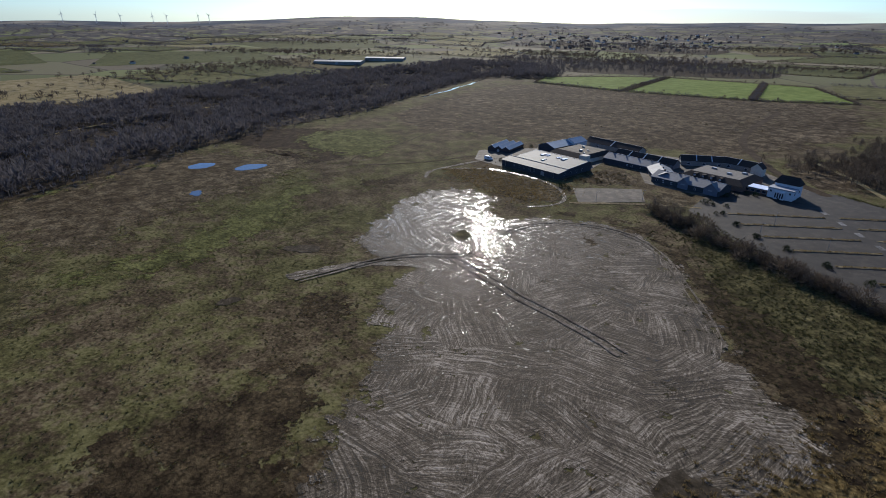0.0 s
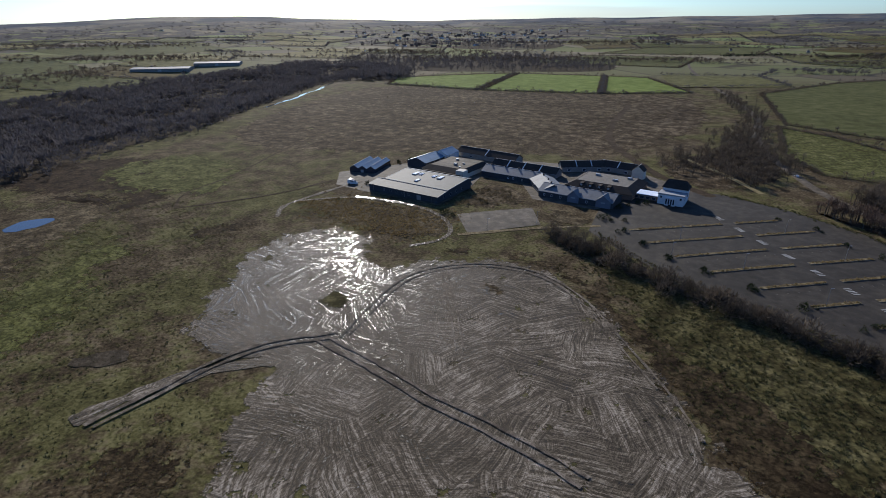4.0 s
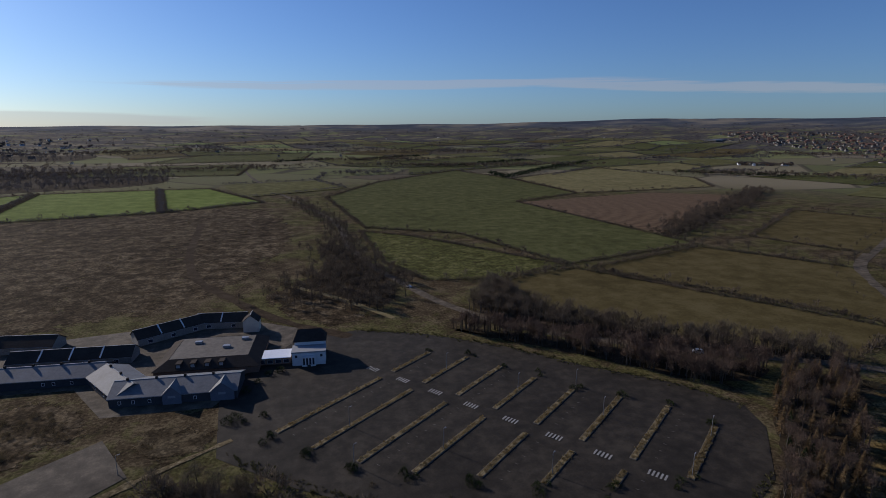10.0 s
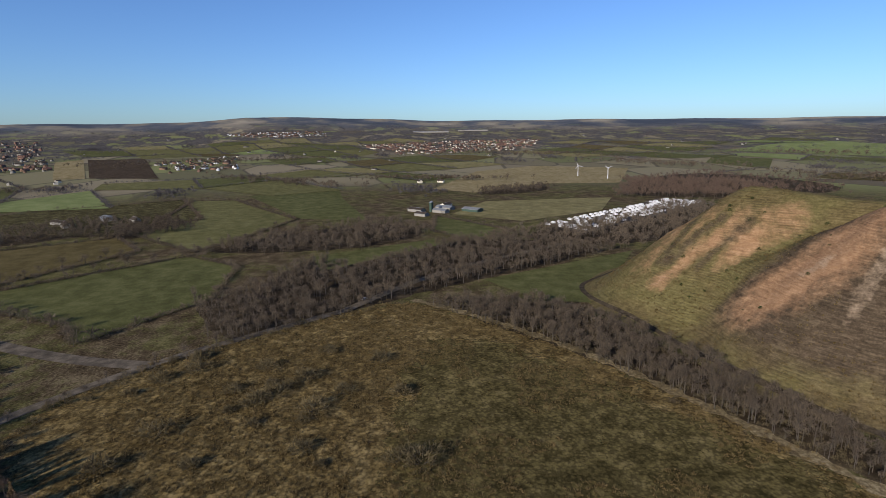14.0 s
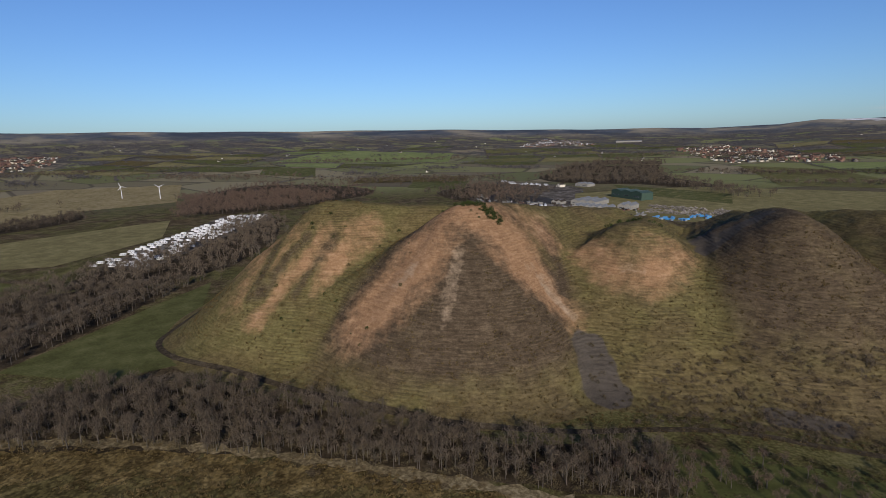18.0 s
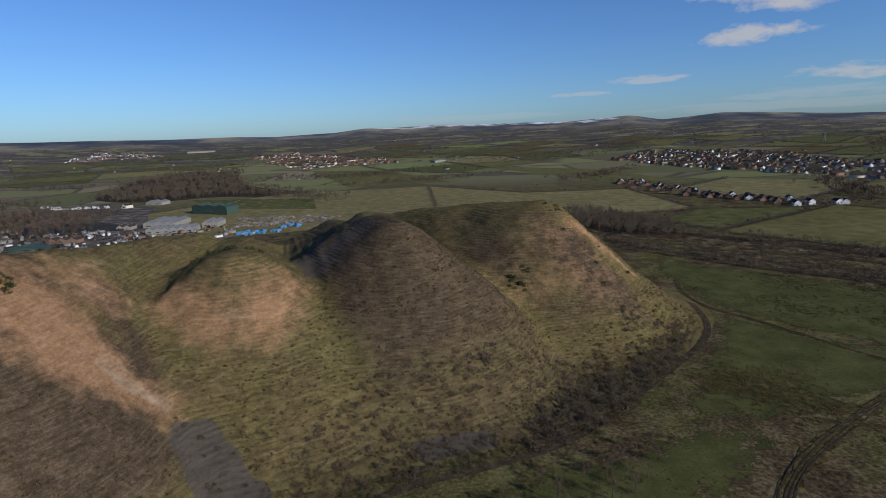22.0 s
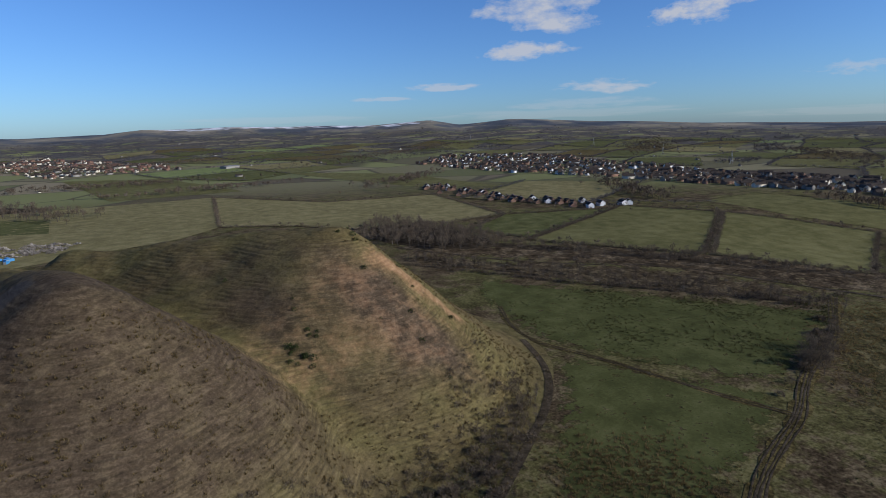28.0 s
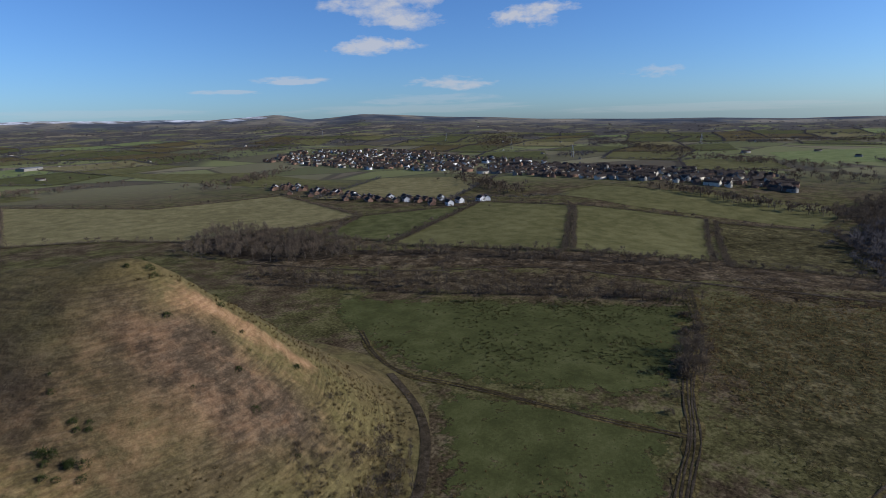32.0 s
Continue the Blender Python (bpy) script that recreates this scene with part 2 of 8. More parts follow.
MAT = {}
MAT["pasture"] = mottled("pasture_grass", (0.05, 0.052, 0.019), (0.074, 0.076, 0.028), (0.104, 0.104, 0.042), 14, 1.5, 0.4, 0.2, big=90)
MAT["bright"] = mottled("bright_pasture", (0.085, 0.115, 0.024), (0.12, 0.155, 0.035), (0.16, 0.195, 0.055), 18, 2.0, 0.3, 0.2, big=90)
MAT["olive"] = mottled("olive_winter_crop", (0.072, 0.069, 0.026), (0.102, 0.096, 0.038), (0.136, 0.126, 0.055), 16, 1.6, 0.3, 0.2, big=70)
MAT["umber"] = mottled("umber_winter_field", (0.06, 0.047, 0.019), (0.084, 0.066, 0.027), (0.11, 0.088, 0.04), 16, 1.6, 0.3, 0.2, big=70)
MAT["rush"] = mottled("rushy_rough_grass", (0.037, 0.033, 0.013), (0.076, 0.066, 0.028), (0.145, 0.12, 0.06), 9, 1.3, 0.8, 0.5, big=40, clump=1.6, fray=8)
MAT["fargreen"] = mottled("pale_far_pasture", (0.11, 0.13, 0.05), (0.14, 0.165, 0.062), (0.17, 0.19, 0.08), 30, 4, 0.2, 0.2, big=200)
MAT["dull"] = mottled("dull_grass", (0.032, 0.026, 0.011), (0.07, 0.061, 0.025), (0.122, 0.104, 0.048), 10, 1.2, 0.7, 0.4, big=34, clump=1.5, fray=9)
MAT["damp"] = mottled("damp_olive_meadow", (0.042, 0.046, 0.016), (0.062, 0.066, 0.023), (0.088, 0.09, 0.035), 12, 1.3, 0.6, 0.3, big=60, fray=6)
MAT["buff"] = mottled("buff_winter_grass", (0.112, 0.098, 0.044), (0.152, 0.132, 0.06), (0.2, 0.174, 0.084), 16, 2.4, 0.3, 0.2, big=90)
MAT["tawny"] = mottled("tawny_rough_grass", (0.062, 0.042, 0.016), (0.14, 0.1, 0.04), (0.24, 0.178, 0.08), 7, 1.3, 0.9, 0.6, big=60, clump=1.5, fray=6)
MAT["hollow"] = mottled("boggy_hollow_grass", (0.045, 0.036, 0.014), (0.088, 0.07, 0.027), (0.15, 0.118, 0.05), 8, 1.4, 0.8, 0.5, big=70, clump=1.4, fray=12)
MAT["moor"] = mottled("brown_moor_grass", (0.03, 0.021, 0.012), (0.074, 0.054, 0.031), (0.17, 0.132, 0.082), 11, 1.5, 0.9, 0.5, big=80, clump=2.0, fray=14)
MAT["sedge"] = mottled("pale_sedge", (0.038, 0.027, 0.015), (0.082, 0.062, 0.035), (0.155, 0.122, 0.072), 8, 1.2, 0.9, 0.5, big=60, clump=1.6, fray=9)
MAT["reed"] = mottled("brown_reed_bed", (0.02, 0.013, 0.008), (0.04, 0.027, 0.016), (0.075, 0.052, 0.03), 8, 1.3, 0.8, 0.4, clump=1.6, fray=8)
MAT["pale"] = mottled("pale_stubble", (0.13, 0.105, 0.05), (0.2, 0.16, 0.08), (0.26, 0.21, 0.12), 12, 1.4, 0.3, 0.2)
MAT["heath"] = mottled("dark_heathy_grass", (0.022, 0.015, 0.009), (0.05, 0.036, 0.019), (0.1, 0.074, 0.04), 9, 1.2, 0.9, 0.5, big=50, clump=1.3, fray=12)
MAT["moss"] = mottled("yellow_green_mossy_grass", (0.052, 0.052, 0.017), (0.092, 0.092, 0.03), (0.138, 0.132, 0.052), 9, 1.2, 0.7, 0.4, big=34, clump=1.5, fray=12)
MAT["soil"] = mottled("bare_brown_soil", (0.03, 0.022, 0.014), (0.05, 0.036, 0.023), (0.075, 0.055, 0.036), 8, 1.0, 0.5, 0.3)
MAT["track"] = mottled("dark_mud_track", (0.024, 0.019, 0.012), (0.045, 0.035, 0.023), (0.085, 0.068, 0.047), 3, 0.6, 0.8, 0.3, rough=0.85)


def stubble():
    n = Nodes("ploughed_stubble", 0.95, spec=0.1)
    w = n.wave(9.0, 1.2, 2, turn=radians(128))
    f = n.math("ADD", n.math("MULTIPLY", w, 0.35), n.math("MULTIPLY", n.noise(6, 5), 0.65))
    n.color(n.ramp(f, [(0.3, (0.06, 0.036, 0.018)), (0.5, (0.1, 0.062, 0.032)), (0.7, (0.16, 0.105, 0.06))]))
    n.bump(f, 0.5, 0.3)
    return n.m


MAT["stubble"] = stubble()


def asphalt(name, tone, rough=0.85, spec=0.12):
    n = Nodes(name, rough, spec=spec)
    f = n.math("ADD", n.math("MULTIPLY", n.noise(5, 6), 0.5), n.math("ADD", n.math("MULTIPLY", n.noise(0.5, 4), 0.2), n.math("MULTIPLY", n.noise(26, 3), 0.35)))
    t = tone
    n.color(n.ramp(f, [(0.4, (t * 0.6, t * 0.5, t * 0.37)), (0.52, (t * 1.05, t * 0.87, t * 0.65)), (0.64, (t * 1.9, t * 1.57, t * 1.15))]))
    n.bump(f, 0.3, 0.05)
    return n.m


MAT["asphalt"] = asphalt("worn_asphalt", 0.026, 0.8, 0.14)
MAT["road"] = asphalt("grey_road_asphalt", 0.085, 0.9, 0.03)
MAT["concrete"] = asphalt("stained_concrete_paving", 0.075)


def mud():
    """Churned wet mud: bundles of wheel ruts swept every way, pale dried crests, grooves that hold water."""
    n = Nodes("churned_wet_mud", 0.5, spec=0.4)

    def vec(op, a, b=None, c=None):
        k = n.t.nodes.new("ShaderNodeVectorMath")
        k.operation = op
        for v, sock in ((a, k.inputs[0]), (b, k.inputs[1])):
            if isinstance(v, tuple):
                sock.default_value = v
            elif v is not None:
                n.link(v, sock)
        if c is not None:
            k.inputs["Scale"].default_value = c
        return k.outputs[0]

    warp = n.t.nodes.new("ShaderNodeTexNoise")
    warp.inputs["Scale"].default_value, warp.inputs["Detail"].default_value = 1 / 34, 2.0
    n.link(n.pos, warp.inputs[0])
    bent = vec("ADD", n.pos, vec("SCALE", vec("SUBTRACT", warp.outputs["Color"], (0.5, 0.5, 0.5)), c=11.0))

    def ruts(patch, gap, run, shift):
        """Streaks that keep one direction inside each trampled patch of ground."""
        moved = vec("ADD", bent, (shift, shift * 1.7, 0))
        cell = n.t.nodes.new("ShaderNodeTexVoronoi")
        cell.inputs["Scale"].default_value = 1 / patch
        n.link(moved, cell.inputs["Vector"])
        turn = n.t.nodes.new("ShaderNodeVectorRotate")
        turn.rotation_type = "Z_AXIS"
        pick = n.t.nodes.new("ShaderNodeSeparateColor")
        n.link(cell.outputs["Color"], pick.inputs[0])
        n.link(moved, turn.inputs["Vector"])
        n.link(n.math("MULTIPLY", pick.outputs[0], 3.6), turn.inputs["Angle"])
        return n.noise(1.0, 5, 0.68, (1 / gap, 1 / run, 0.2), 0.5, turn.outputs[0])

    a = n.ramp(ruts(26, 0.8, 20, 0), [(0.36, 0.0), (0.64, 1.0)])
    b = n.ramp(ruts(11, 0.42, 4, 40), [(0.36, 0.0), (0.64, 1.0)])
    lump, mid, broad = n.noise(0.8, 6, 0.78), n.noise(5, 5, 0.65), n.noise(30, 5, 0.6)
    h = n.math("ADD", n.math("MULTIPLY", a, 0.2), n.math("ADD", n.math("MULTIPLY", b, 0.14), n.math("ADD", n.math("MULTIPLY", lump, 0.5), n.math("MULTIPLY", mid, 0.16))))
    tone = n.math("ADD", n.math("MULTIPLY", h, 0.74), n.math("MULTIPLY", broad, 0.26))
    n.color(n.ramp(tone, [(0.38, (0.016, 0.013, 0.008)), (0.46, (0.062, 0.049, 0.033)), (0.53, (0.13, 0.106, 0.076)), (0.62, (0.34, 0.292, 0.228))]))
    pool = n.t.nodes.new("ShaderNodeVectorMath")   # the hollow where most water stands
    pool.operation = "DISTANCE"
    n.link(n.pos, pool.inputs[0])
    pool.inputs[1].default_value = (-142, 112, -4)
    dry = n.ramp(n.math("DIVIDE", pool.outputs["Value"], 150.0), [(0.2, 0.0), (0.75, 1.0)])
    wet = n.math("ADD", n.math("ADD", h, n.math("MULTIPLY", n.math("SUBTRACT", broad, 0.5), 0.2)), n.math("MULTIPLY", dry, 0.085))
    n.rough(n.ramp(wet, [(0.385, 0.15), (0.42, 0.45), (0.49, 0.9)]))
    n.put(n.ramp(wet, [(0.385, 0.42), (0.43, 0.12), (0.5, 0.055)]), n.b.inputs["Specular IOR Level"])
    n.bump(n.math("MAXIMUM", h, 0.41), 1.0, 0.4)
    n.fray(10)
    return n.m


MAT["mud"] = mud()


def water():
    n = Nodes("still_pond_water", 0.08, spec=0.35)
    n.color((0.03, 0.027, 0.021))
    n.bump(n.noise(1.5, 3), 0.03, 0.02)
    return n.m


MAT["water"] = water()


def wet():
    n = Nodes("standing_water_on_mud", 0.2, spec=0.5)
    f = n.noise(2.5, 5, 0.65)
    n.color(n.ramp(f, [(0.4, (0.02, 0.017, 0.013)), (0.65, (0.075, 0.06, 0.045))]))
    n.rough(n.ramp(f, [(0.42, 0.3), (0.55, 0.8)]))
    n.bump(n.math("MAXIMUM", f, 0.5), 0.3, 0.1)
    return n.m


MAT["wet"] = wet()


def far_ground():
    """Farmland to the horizon: a patchwork of parcels with rough grass between."""
    n = Nodes("distant_farmland", 0.95, spec=0.02)
    cell = n.t.nodes.new("ShaderNodeSeparateColor")
    n.link(n.cells(300, "Color", (1, 1.5, 0), 0.75, 0.5), cell.inputs[0])
    pick = cell.outputs[0]
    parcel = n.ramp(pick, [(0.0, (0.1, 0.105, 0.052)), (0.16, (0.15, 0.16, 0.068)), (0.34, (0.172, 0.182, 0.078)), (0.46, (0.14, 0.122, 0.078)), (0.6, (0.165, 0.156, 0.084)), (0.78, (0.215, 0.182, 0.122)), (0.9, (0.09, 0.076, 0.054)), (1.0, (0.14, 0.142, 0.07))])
    grain = n.noise(14, 6, 0.65)
    patch = n.math("ADD", n.math("MULTIPLY", n.noise(55, 5, 0.6), 0.6), n.math("MULTIPLY", n.noise(5, 5, 0.7), 0.4))
    f = n.math("ADD", n.math("MULTIPLY", grain, 0.45), n.math("MULTIPLY", n.noise(1.4, 5, 0.7), 0.55))
    brown = n.ramp(f, [(0.4, (0.024, 0.017, 0.01)), (0.5, (0.066, 0.048, 0.027)), (0.6, (0.14, 0.11, 0.064))])
    green = n.ramp(f, [(0.4, (0.03, 0.027, 0.011)), (0.5, (0.07, 0.064, 0.024)), (0.6, (0.128, 0.115, 0.05))])
    wild = n.mix(n.ramp(patch, [(0.46, 0.0), (0.54, 1.0)]), brown, green)
    far = n.attr("far")
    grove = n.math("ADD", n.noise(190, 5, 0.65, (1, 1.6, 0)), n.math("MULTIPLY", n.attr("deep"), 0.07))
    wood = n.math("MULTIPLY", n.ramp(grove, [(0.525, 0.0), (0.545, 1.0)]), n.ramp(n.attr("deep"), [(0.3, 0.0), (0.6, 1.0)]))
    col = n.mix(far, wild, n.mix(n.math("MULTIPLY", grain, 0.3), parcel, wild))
    seam = n.cells(300, "Distance", (1, 1.5, 0), 0.75, 0.5, "DISTANCE_TO_EDGE")
    col = n.mix(n.math("MULTIPLY", n.ramp(seam, [(0.012, 0.7), (0.024, 0.0)]), far), col, (0.05, 0.043, 0.034))
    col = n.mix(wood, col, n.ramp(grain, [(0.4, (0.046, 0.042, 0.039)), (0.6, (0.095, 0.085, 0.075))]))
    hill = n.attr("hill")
    # Tan moor; the blue tones put distance haze into the hills' base colour.
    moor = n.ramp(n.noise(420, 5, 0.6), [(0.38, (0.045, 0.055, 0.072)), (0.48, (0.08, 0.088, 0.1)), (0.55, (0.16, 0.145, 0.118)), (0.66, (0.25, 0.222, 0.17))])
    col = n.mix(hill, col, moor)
    col = n.mix(n.ramp(n.math("ADD", n.attr("snow"), n.math("SUBTRACT", n.noise(150, 5, 0.65), 0.5)), [(0.45, 0.0), (0.62, 1.0)]), col, (0.62, 0.64, 0.68))
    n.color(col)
    n.bump(n.noise(1.6, 4), 0.7, 0.4)
    return n.m


MAT["ground"] = far_ground()


def shale():
    """Spoil heap: burnt orange shale, grey-brown shale, moss and dead grass, trodden into terracettes."""
    n = Nodes("spoil_heap_shale", 0.95, spec=0.03)
    fine, mid = n.noise(1.5, 5, 0.72), n.noise(5.5, 5, 0.65)
    broad = n.noise(24, 4, 0.55)
    band = n.noise(7.0, 6, 0.7, (1, 1, 5.0), 0.8)
    grain = n.noise(0.55, 4, 0.75)
    f = n.math("ADD", n.math("ADD", n.math("MULTIPLY", fine, 0.24), n.math("MULTIPLY", grain, 0.28)), n.math("ADD", n.math("MULTIPLY", mid, 0.14), n.math("MULTIPLY", band, 0.34)))
    dark = n.ramp(f, [(0.41, (0.03, 0.022, 0.015)), (0.5, (0.066, 0.048, 0.031)), (0.6, (0.12, 0.089, 0.059))])
    red = n.ramp(f, [(0.38, (0.15, 0.085, 0.045)), (0.5, (0.25, 0.145, 0.08)), (0.62, (0.36, 0.225, 0.132))])
    grass = n.ramp(f, [(0.39, (0.056, 0.043, 0.019)), (0.5, (0.104, 0.081, 0.036)), (0.61, (0.165, 0.13, 0.063))])
    grass = n.mix(n.ramp(broad, [(0.42, 0.0), (0.6, 0.6)]), grass, n.ramp(f, [(0.39, (0.06, 0.053, 0.02)), (0.5, (0.108, 0.096, 0.037)), (0.61, (0.16, 0.142, 0.06))]))
    # The same painted tuft shade, weaker, in the heap grass.
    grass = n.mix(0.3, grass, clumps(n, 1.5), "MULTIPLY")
    pale = n.ramp(f, [(0.38, (0.17, 0.118, 0.078)), (0.62, (0.35, 0.27, 0.19))])
    slate = n.ramp(f, [(0.4, (0.046, 0.039, 0.032)), (0.6, (0.084, 0.071, 0.058))])

    def edge(name, lo, hi, jitter=2.4):
        v = n.math("ADD", n.attr(name), n.math("MULTIPLY", n.math("SUBTRACT", n.math("ADD", n.math("MULTIPLY", mid, 0.6), n.math("MULTIPLY", broad, 0.4)), 0.5), jitter))
        return n.math("MULTIPLY", n.ramp(v, [(lo, 0.0), (hi, 1.0)]), n.ramp(n.attr(name), [(0.03, 0.0), (0.22, 1.0)]))

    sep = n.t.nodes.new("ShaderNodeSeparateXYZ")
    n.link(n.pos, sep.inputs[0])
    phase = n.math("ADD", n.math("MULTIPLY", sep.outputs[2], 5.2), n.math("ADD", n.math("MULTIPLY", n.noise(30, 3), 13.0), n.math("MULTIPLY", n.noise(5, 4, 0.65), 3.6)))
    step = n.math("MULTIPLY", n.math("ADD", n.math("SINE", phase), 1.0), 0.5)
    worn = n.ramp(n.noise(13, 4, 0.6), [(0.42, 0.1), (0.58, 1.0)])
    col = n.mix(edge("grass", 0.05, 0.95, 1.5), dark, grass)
    # Shade below each terracette ledge, painted as dark lines along the troughs.
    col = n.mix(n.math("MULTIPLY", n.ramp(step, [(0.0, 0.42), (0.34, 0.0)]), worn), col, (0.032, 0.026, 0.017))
    col = n.mix(n.math("MULTIPLY", edge("red", 0.1, 1.15, 2.7), 0.88), col, red)
    col = n.mix(n.math("MULTIPLY", edge("pale", 0.25, 1.1, 3.6), 0.8), col, pale)
    col = n.mix(edge("slate", 0.4, 0.7, 1.6), col, slate)
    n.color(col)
    ledge = n.noise(9.0, 6, 0.68, (1, 1, 7.5), 0.6)
    h = n.math("ADD", n.math("ADD", n.math("MULTIPLY", fine, 0.4), n.math("MULTIPLY", grain, 0.3)), n.math("ADD", n.math("MULTIPLY", ledge, 0.45), n.math("MULTIPLY", n.math("MULTIPLY", step, worn), 0.2)))
    n.bump(h, 0.9, 0.8)
    return n.m


MAT["shale"] = shale()


def bark(name, lo, hi):
    n = Nodes(name, 0.9, spec=0.1)
    n.color(n.ramp(n.math("ADD", n.math("MULTIPLY", n.island(), 0.7), n.math("MULTIPLY", n.random(), 0.3)), [(0.0, lo), (1.0, hi)]))
    return n.m


def lit_through(m, share):
    """Thin blades and fine twigs pass some of the light that falls on their backs."""
    t = m.node_tree
    bsdf = next(k for k in t.nodes if k.type == "BSDF_PRINCIPLED")
    out = next(k for k in t.nodes if k.type == "OUTPUT_MATERIAL")
    glow, mix = t.nodes.new("ShaderNodeBsdfTranslucent"), t.nodes.new("ShaderNodeMixShader")
    t.links.new(bsdf.inputs["Base Color"].links[0].from_socket, glow.inputs["Color"])
    mix.inputs[0].default_value = share
    t.links.new(bsdf.outputs[0], mix.inputs[1])
    t.links.new(glow.outputs[0], mix.inputs[2])
    t.links.new(mix.outputs[0], out.inputs[0])
    return m


MAT["trunk"] = bark("grey_bark", (0.035, 0.03, 0.024), (0.1, 0.086, 0.07))
MAT["darktwigs"] = bark("dark_valley_twigs", (0.05, 0.047, 0.048), (0.135, 0.12, 0.116))
MAT["twigs"] = bark("bare_brown_twigs", (0.04, 0.031, 0.023), (0.16, 0.126, 0.091))
MAT["redtwigs"] = bark("reddish_birch_twigs", (0.05, 0.034, 0.026), (0.185, 0.13, 0.097))
MAT["scrub"] = bark("scrub_twigs", (0.05, 0.04, 0.022), (0.16, 0.128, 0.07))
MAT["gorse"] = bark("dark_green_gorse", (0.014, 0.022, 0.007), (0.045, 0.058, 0.018))
MAT["needles"] = bark("conifer_needles", (0.012, 0.022, 0.009), (0.04, 0.055, 0.022))
MAT["larch"] = bark("straw_larch_twigs", (0.09, 0.06, 0.03), (0.26, 0.18, 0.095))
MAT["tuft"] = bark("tussock_blades", (0.06, 0.043, 0.017), (0.235, 0.172, 0.08))
MAT["greentuft"] = bark("rush_tussock_blades", (0.036, 0.037, 0.013), (0.115, 0.106, 0.044))
# Brown litter, its tones darkened to add shade inside the woods.
MAT["litter"] = mottled("woodland_leaf_litter", (0.02, 0.015, 0.009), (0.04, 0.03, 0.019), (0.078, 0.06, 0.037), 7, 1.0, 0.8, 0.4)
MAT["strip"] = mottled("dry_grass_strip", (0.07, 0.052, 0.028), (0.155, 0.12, 0.066), (0.27, 0.22, 0.13), 1.6, 0.6, 0.8, 0.3)
for key, share in (("darktwigs", 0.3), ("twigs", 0.24), ("redtwigs", 0.26), ("scrub", 0.3), ("larch", 0.35), ("tuft", 0.42), ("greentuft", 0.2)):
    lit_through(MAT[key], share)

# ---------------------------------------------------------------- the lie of the land


def smooth(a, b, v):
    t = np.clip((np.asarray(v, float) - a) / (b - a), 0, 1)
    return t * t * (3 - 2 * t)


SKY_AZ = (0, 15, 36, 60, 76, 81, 88, 100, 115, 130, 150, 172, 178, 181, 189, 194, 201, 208, 211, 216, 226, 240, 257, 278, 290, 305, 314, 320, 330, 345, 360)
SKY_EL = (0.1, 0.3, 0.85, 0.95, 1.2, 1.65, 1.55, 1.2, 1.05, 0.95, 0.65, 0.25, 0.4, 0.8, 0.85, 0.75, 0.6, 1.0, 0.5, 0.9, 0.3, -0.25, -0.7, -0.4, -0.4, 0.25, 0.2, 0.0, -0.25, 0.05, 0.1)


def low_noise(x, y, size, seed):
    """Smooth waves, as a cheap rolling relief."""
    a = np.sin(x / size * 2.1 + seed) * np.cos(y / size * 1.7 - seed * 2.3)
    b = np.sin((x + y) / size * 3.7 + seed * 1.7) * np.cos((x - y) / size * 2.9 + seed)
    return 0.65 * a + 0.35 * b


def hgt(x, y):
    """The height of the ground, without the spoil heaps."""
    x, y = np.asarray(x, float), np.asarray(y, float)
    h = -5.0 * np.exp(-(((x + 120) / 130) ** 2 + ((y - 70) / 130) ** 2)) * smooth(235, 195, y)
    h = h - 2.0 * smooth(-60, -300, x) * smooth(700, 200, y)
    edge = np.interp(y, (-300, -90, 0, 60, 130, 240, 340, 420, 520, 640, 760), (-330, -338, -372, -404, -432, -462, -480, -492, -525, -572, -620))
    d = edge - x
    h = h - 16 * smooth(0, 170, d) * (1 - smooth(420, 800, d)) * smooth(-500, -200, y) * smooth(1000, 700, y)
    r = np.hypot(x - 50, y)
    az = np.degrees(np.arctan2(x - 50, y)) % 360
    el = np.interp(az, SKY_AZ, SKY_EL) + 0.04 * np.sin(az * 0.23) + 0.03 * np.sin(az * 0.61)
    top = 107 + 4550 * np.tan(np.radians(el))
    t = np.clip((r - 1500) / 3050, 0, 1)
    rise = top * (0.35 * t + 0.65 * t ** 2.6)
    h = h + rise + low_noise(x, y, 330, 1.3) * 7 * smooth(1300, 2600, r) * (1 - smooth(4000, 4550, r))
    level = smooth(190, 230, x) + smooth(-240, -290, x) + smooth(385, 430, y) + smooth(140, 90, y)
    return h + low_noise(x, y, 90, 0.4) * 0.28 * np.clip(level, 0, 1)


BINGS = [  # apex x, y, height, back x, y, height, slope, rounding
    (319, -172, 70, 205, -330, 56, 0.9, 13),
    (225, -171, 75, 190, -325, 57, 0.98, 8),
    (153, -236, 61, 168, -325, 52, 0.78, 12),
    (82, -249, 69, 112, -355, 56, 0.93, 10),
    (-7, -297, 66.5, 90, -385, 54, 0.90, 12),
    (319, -172, 70, 246, -216, 68, 0.9, 9),   # the flat top of the first heap
]


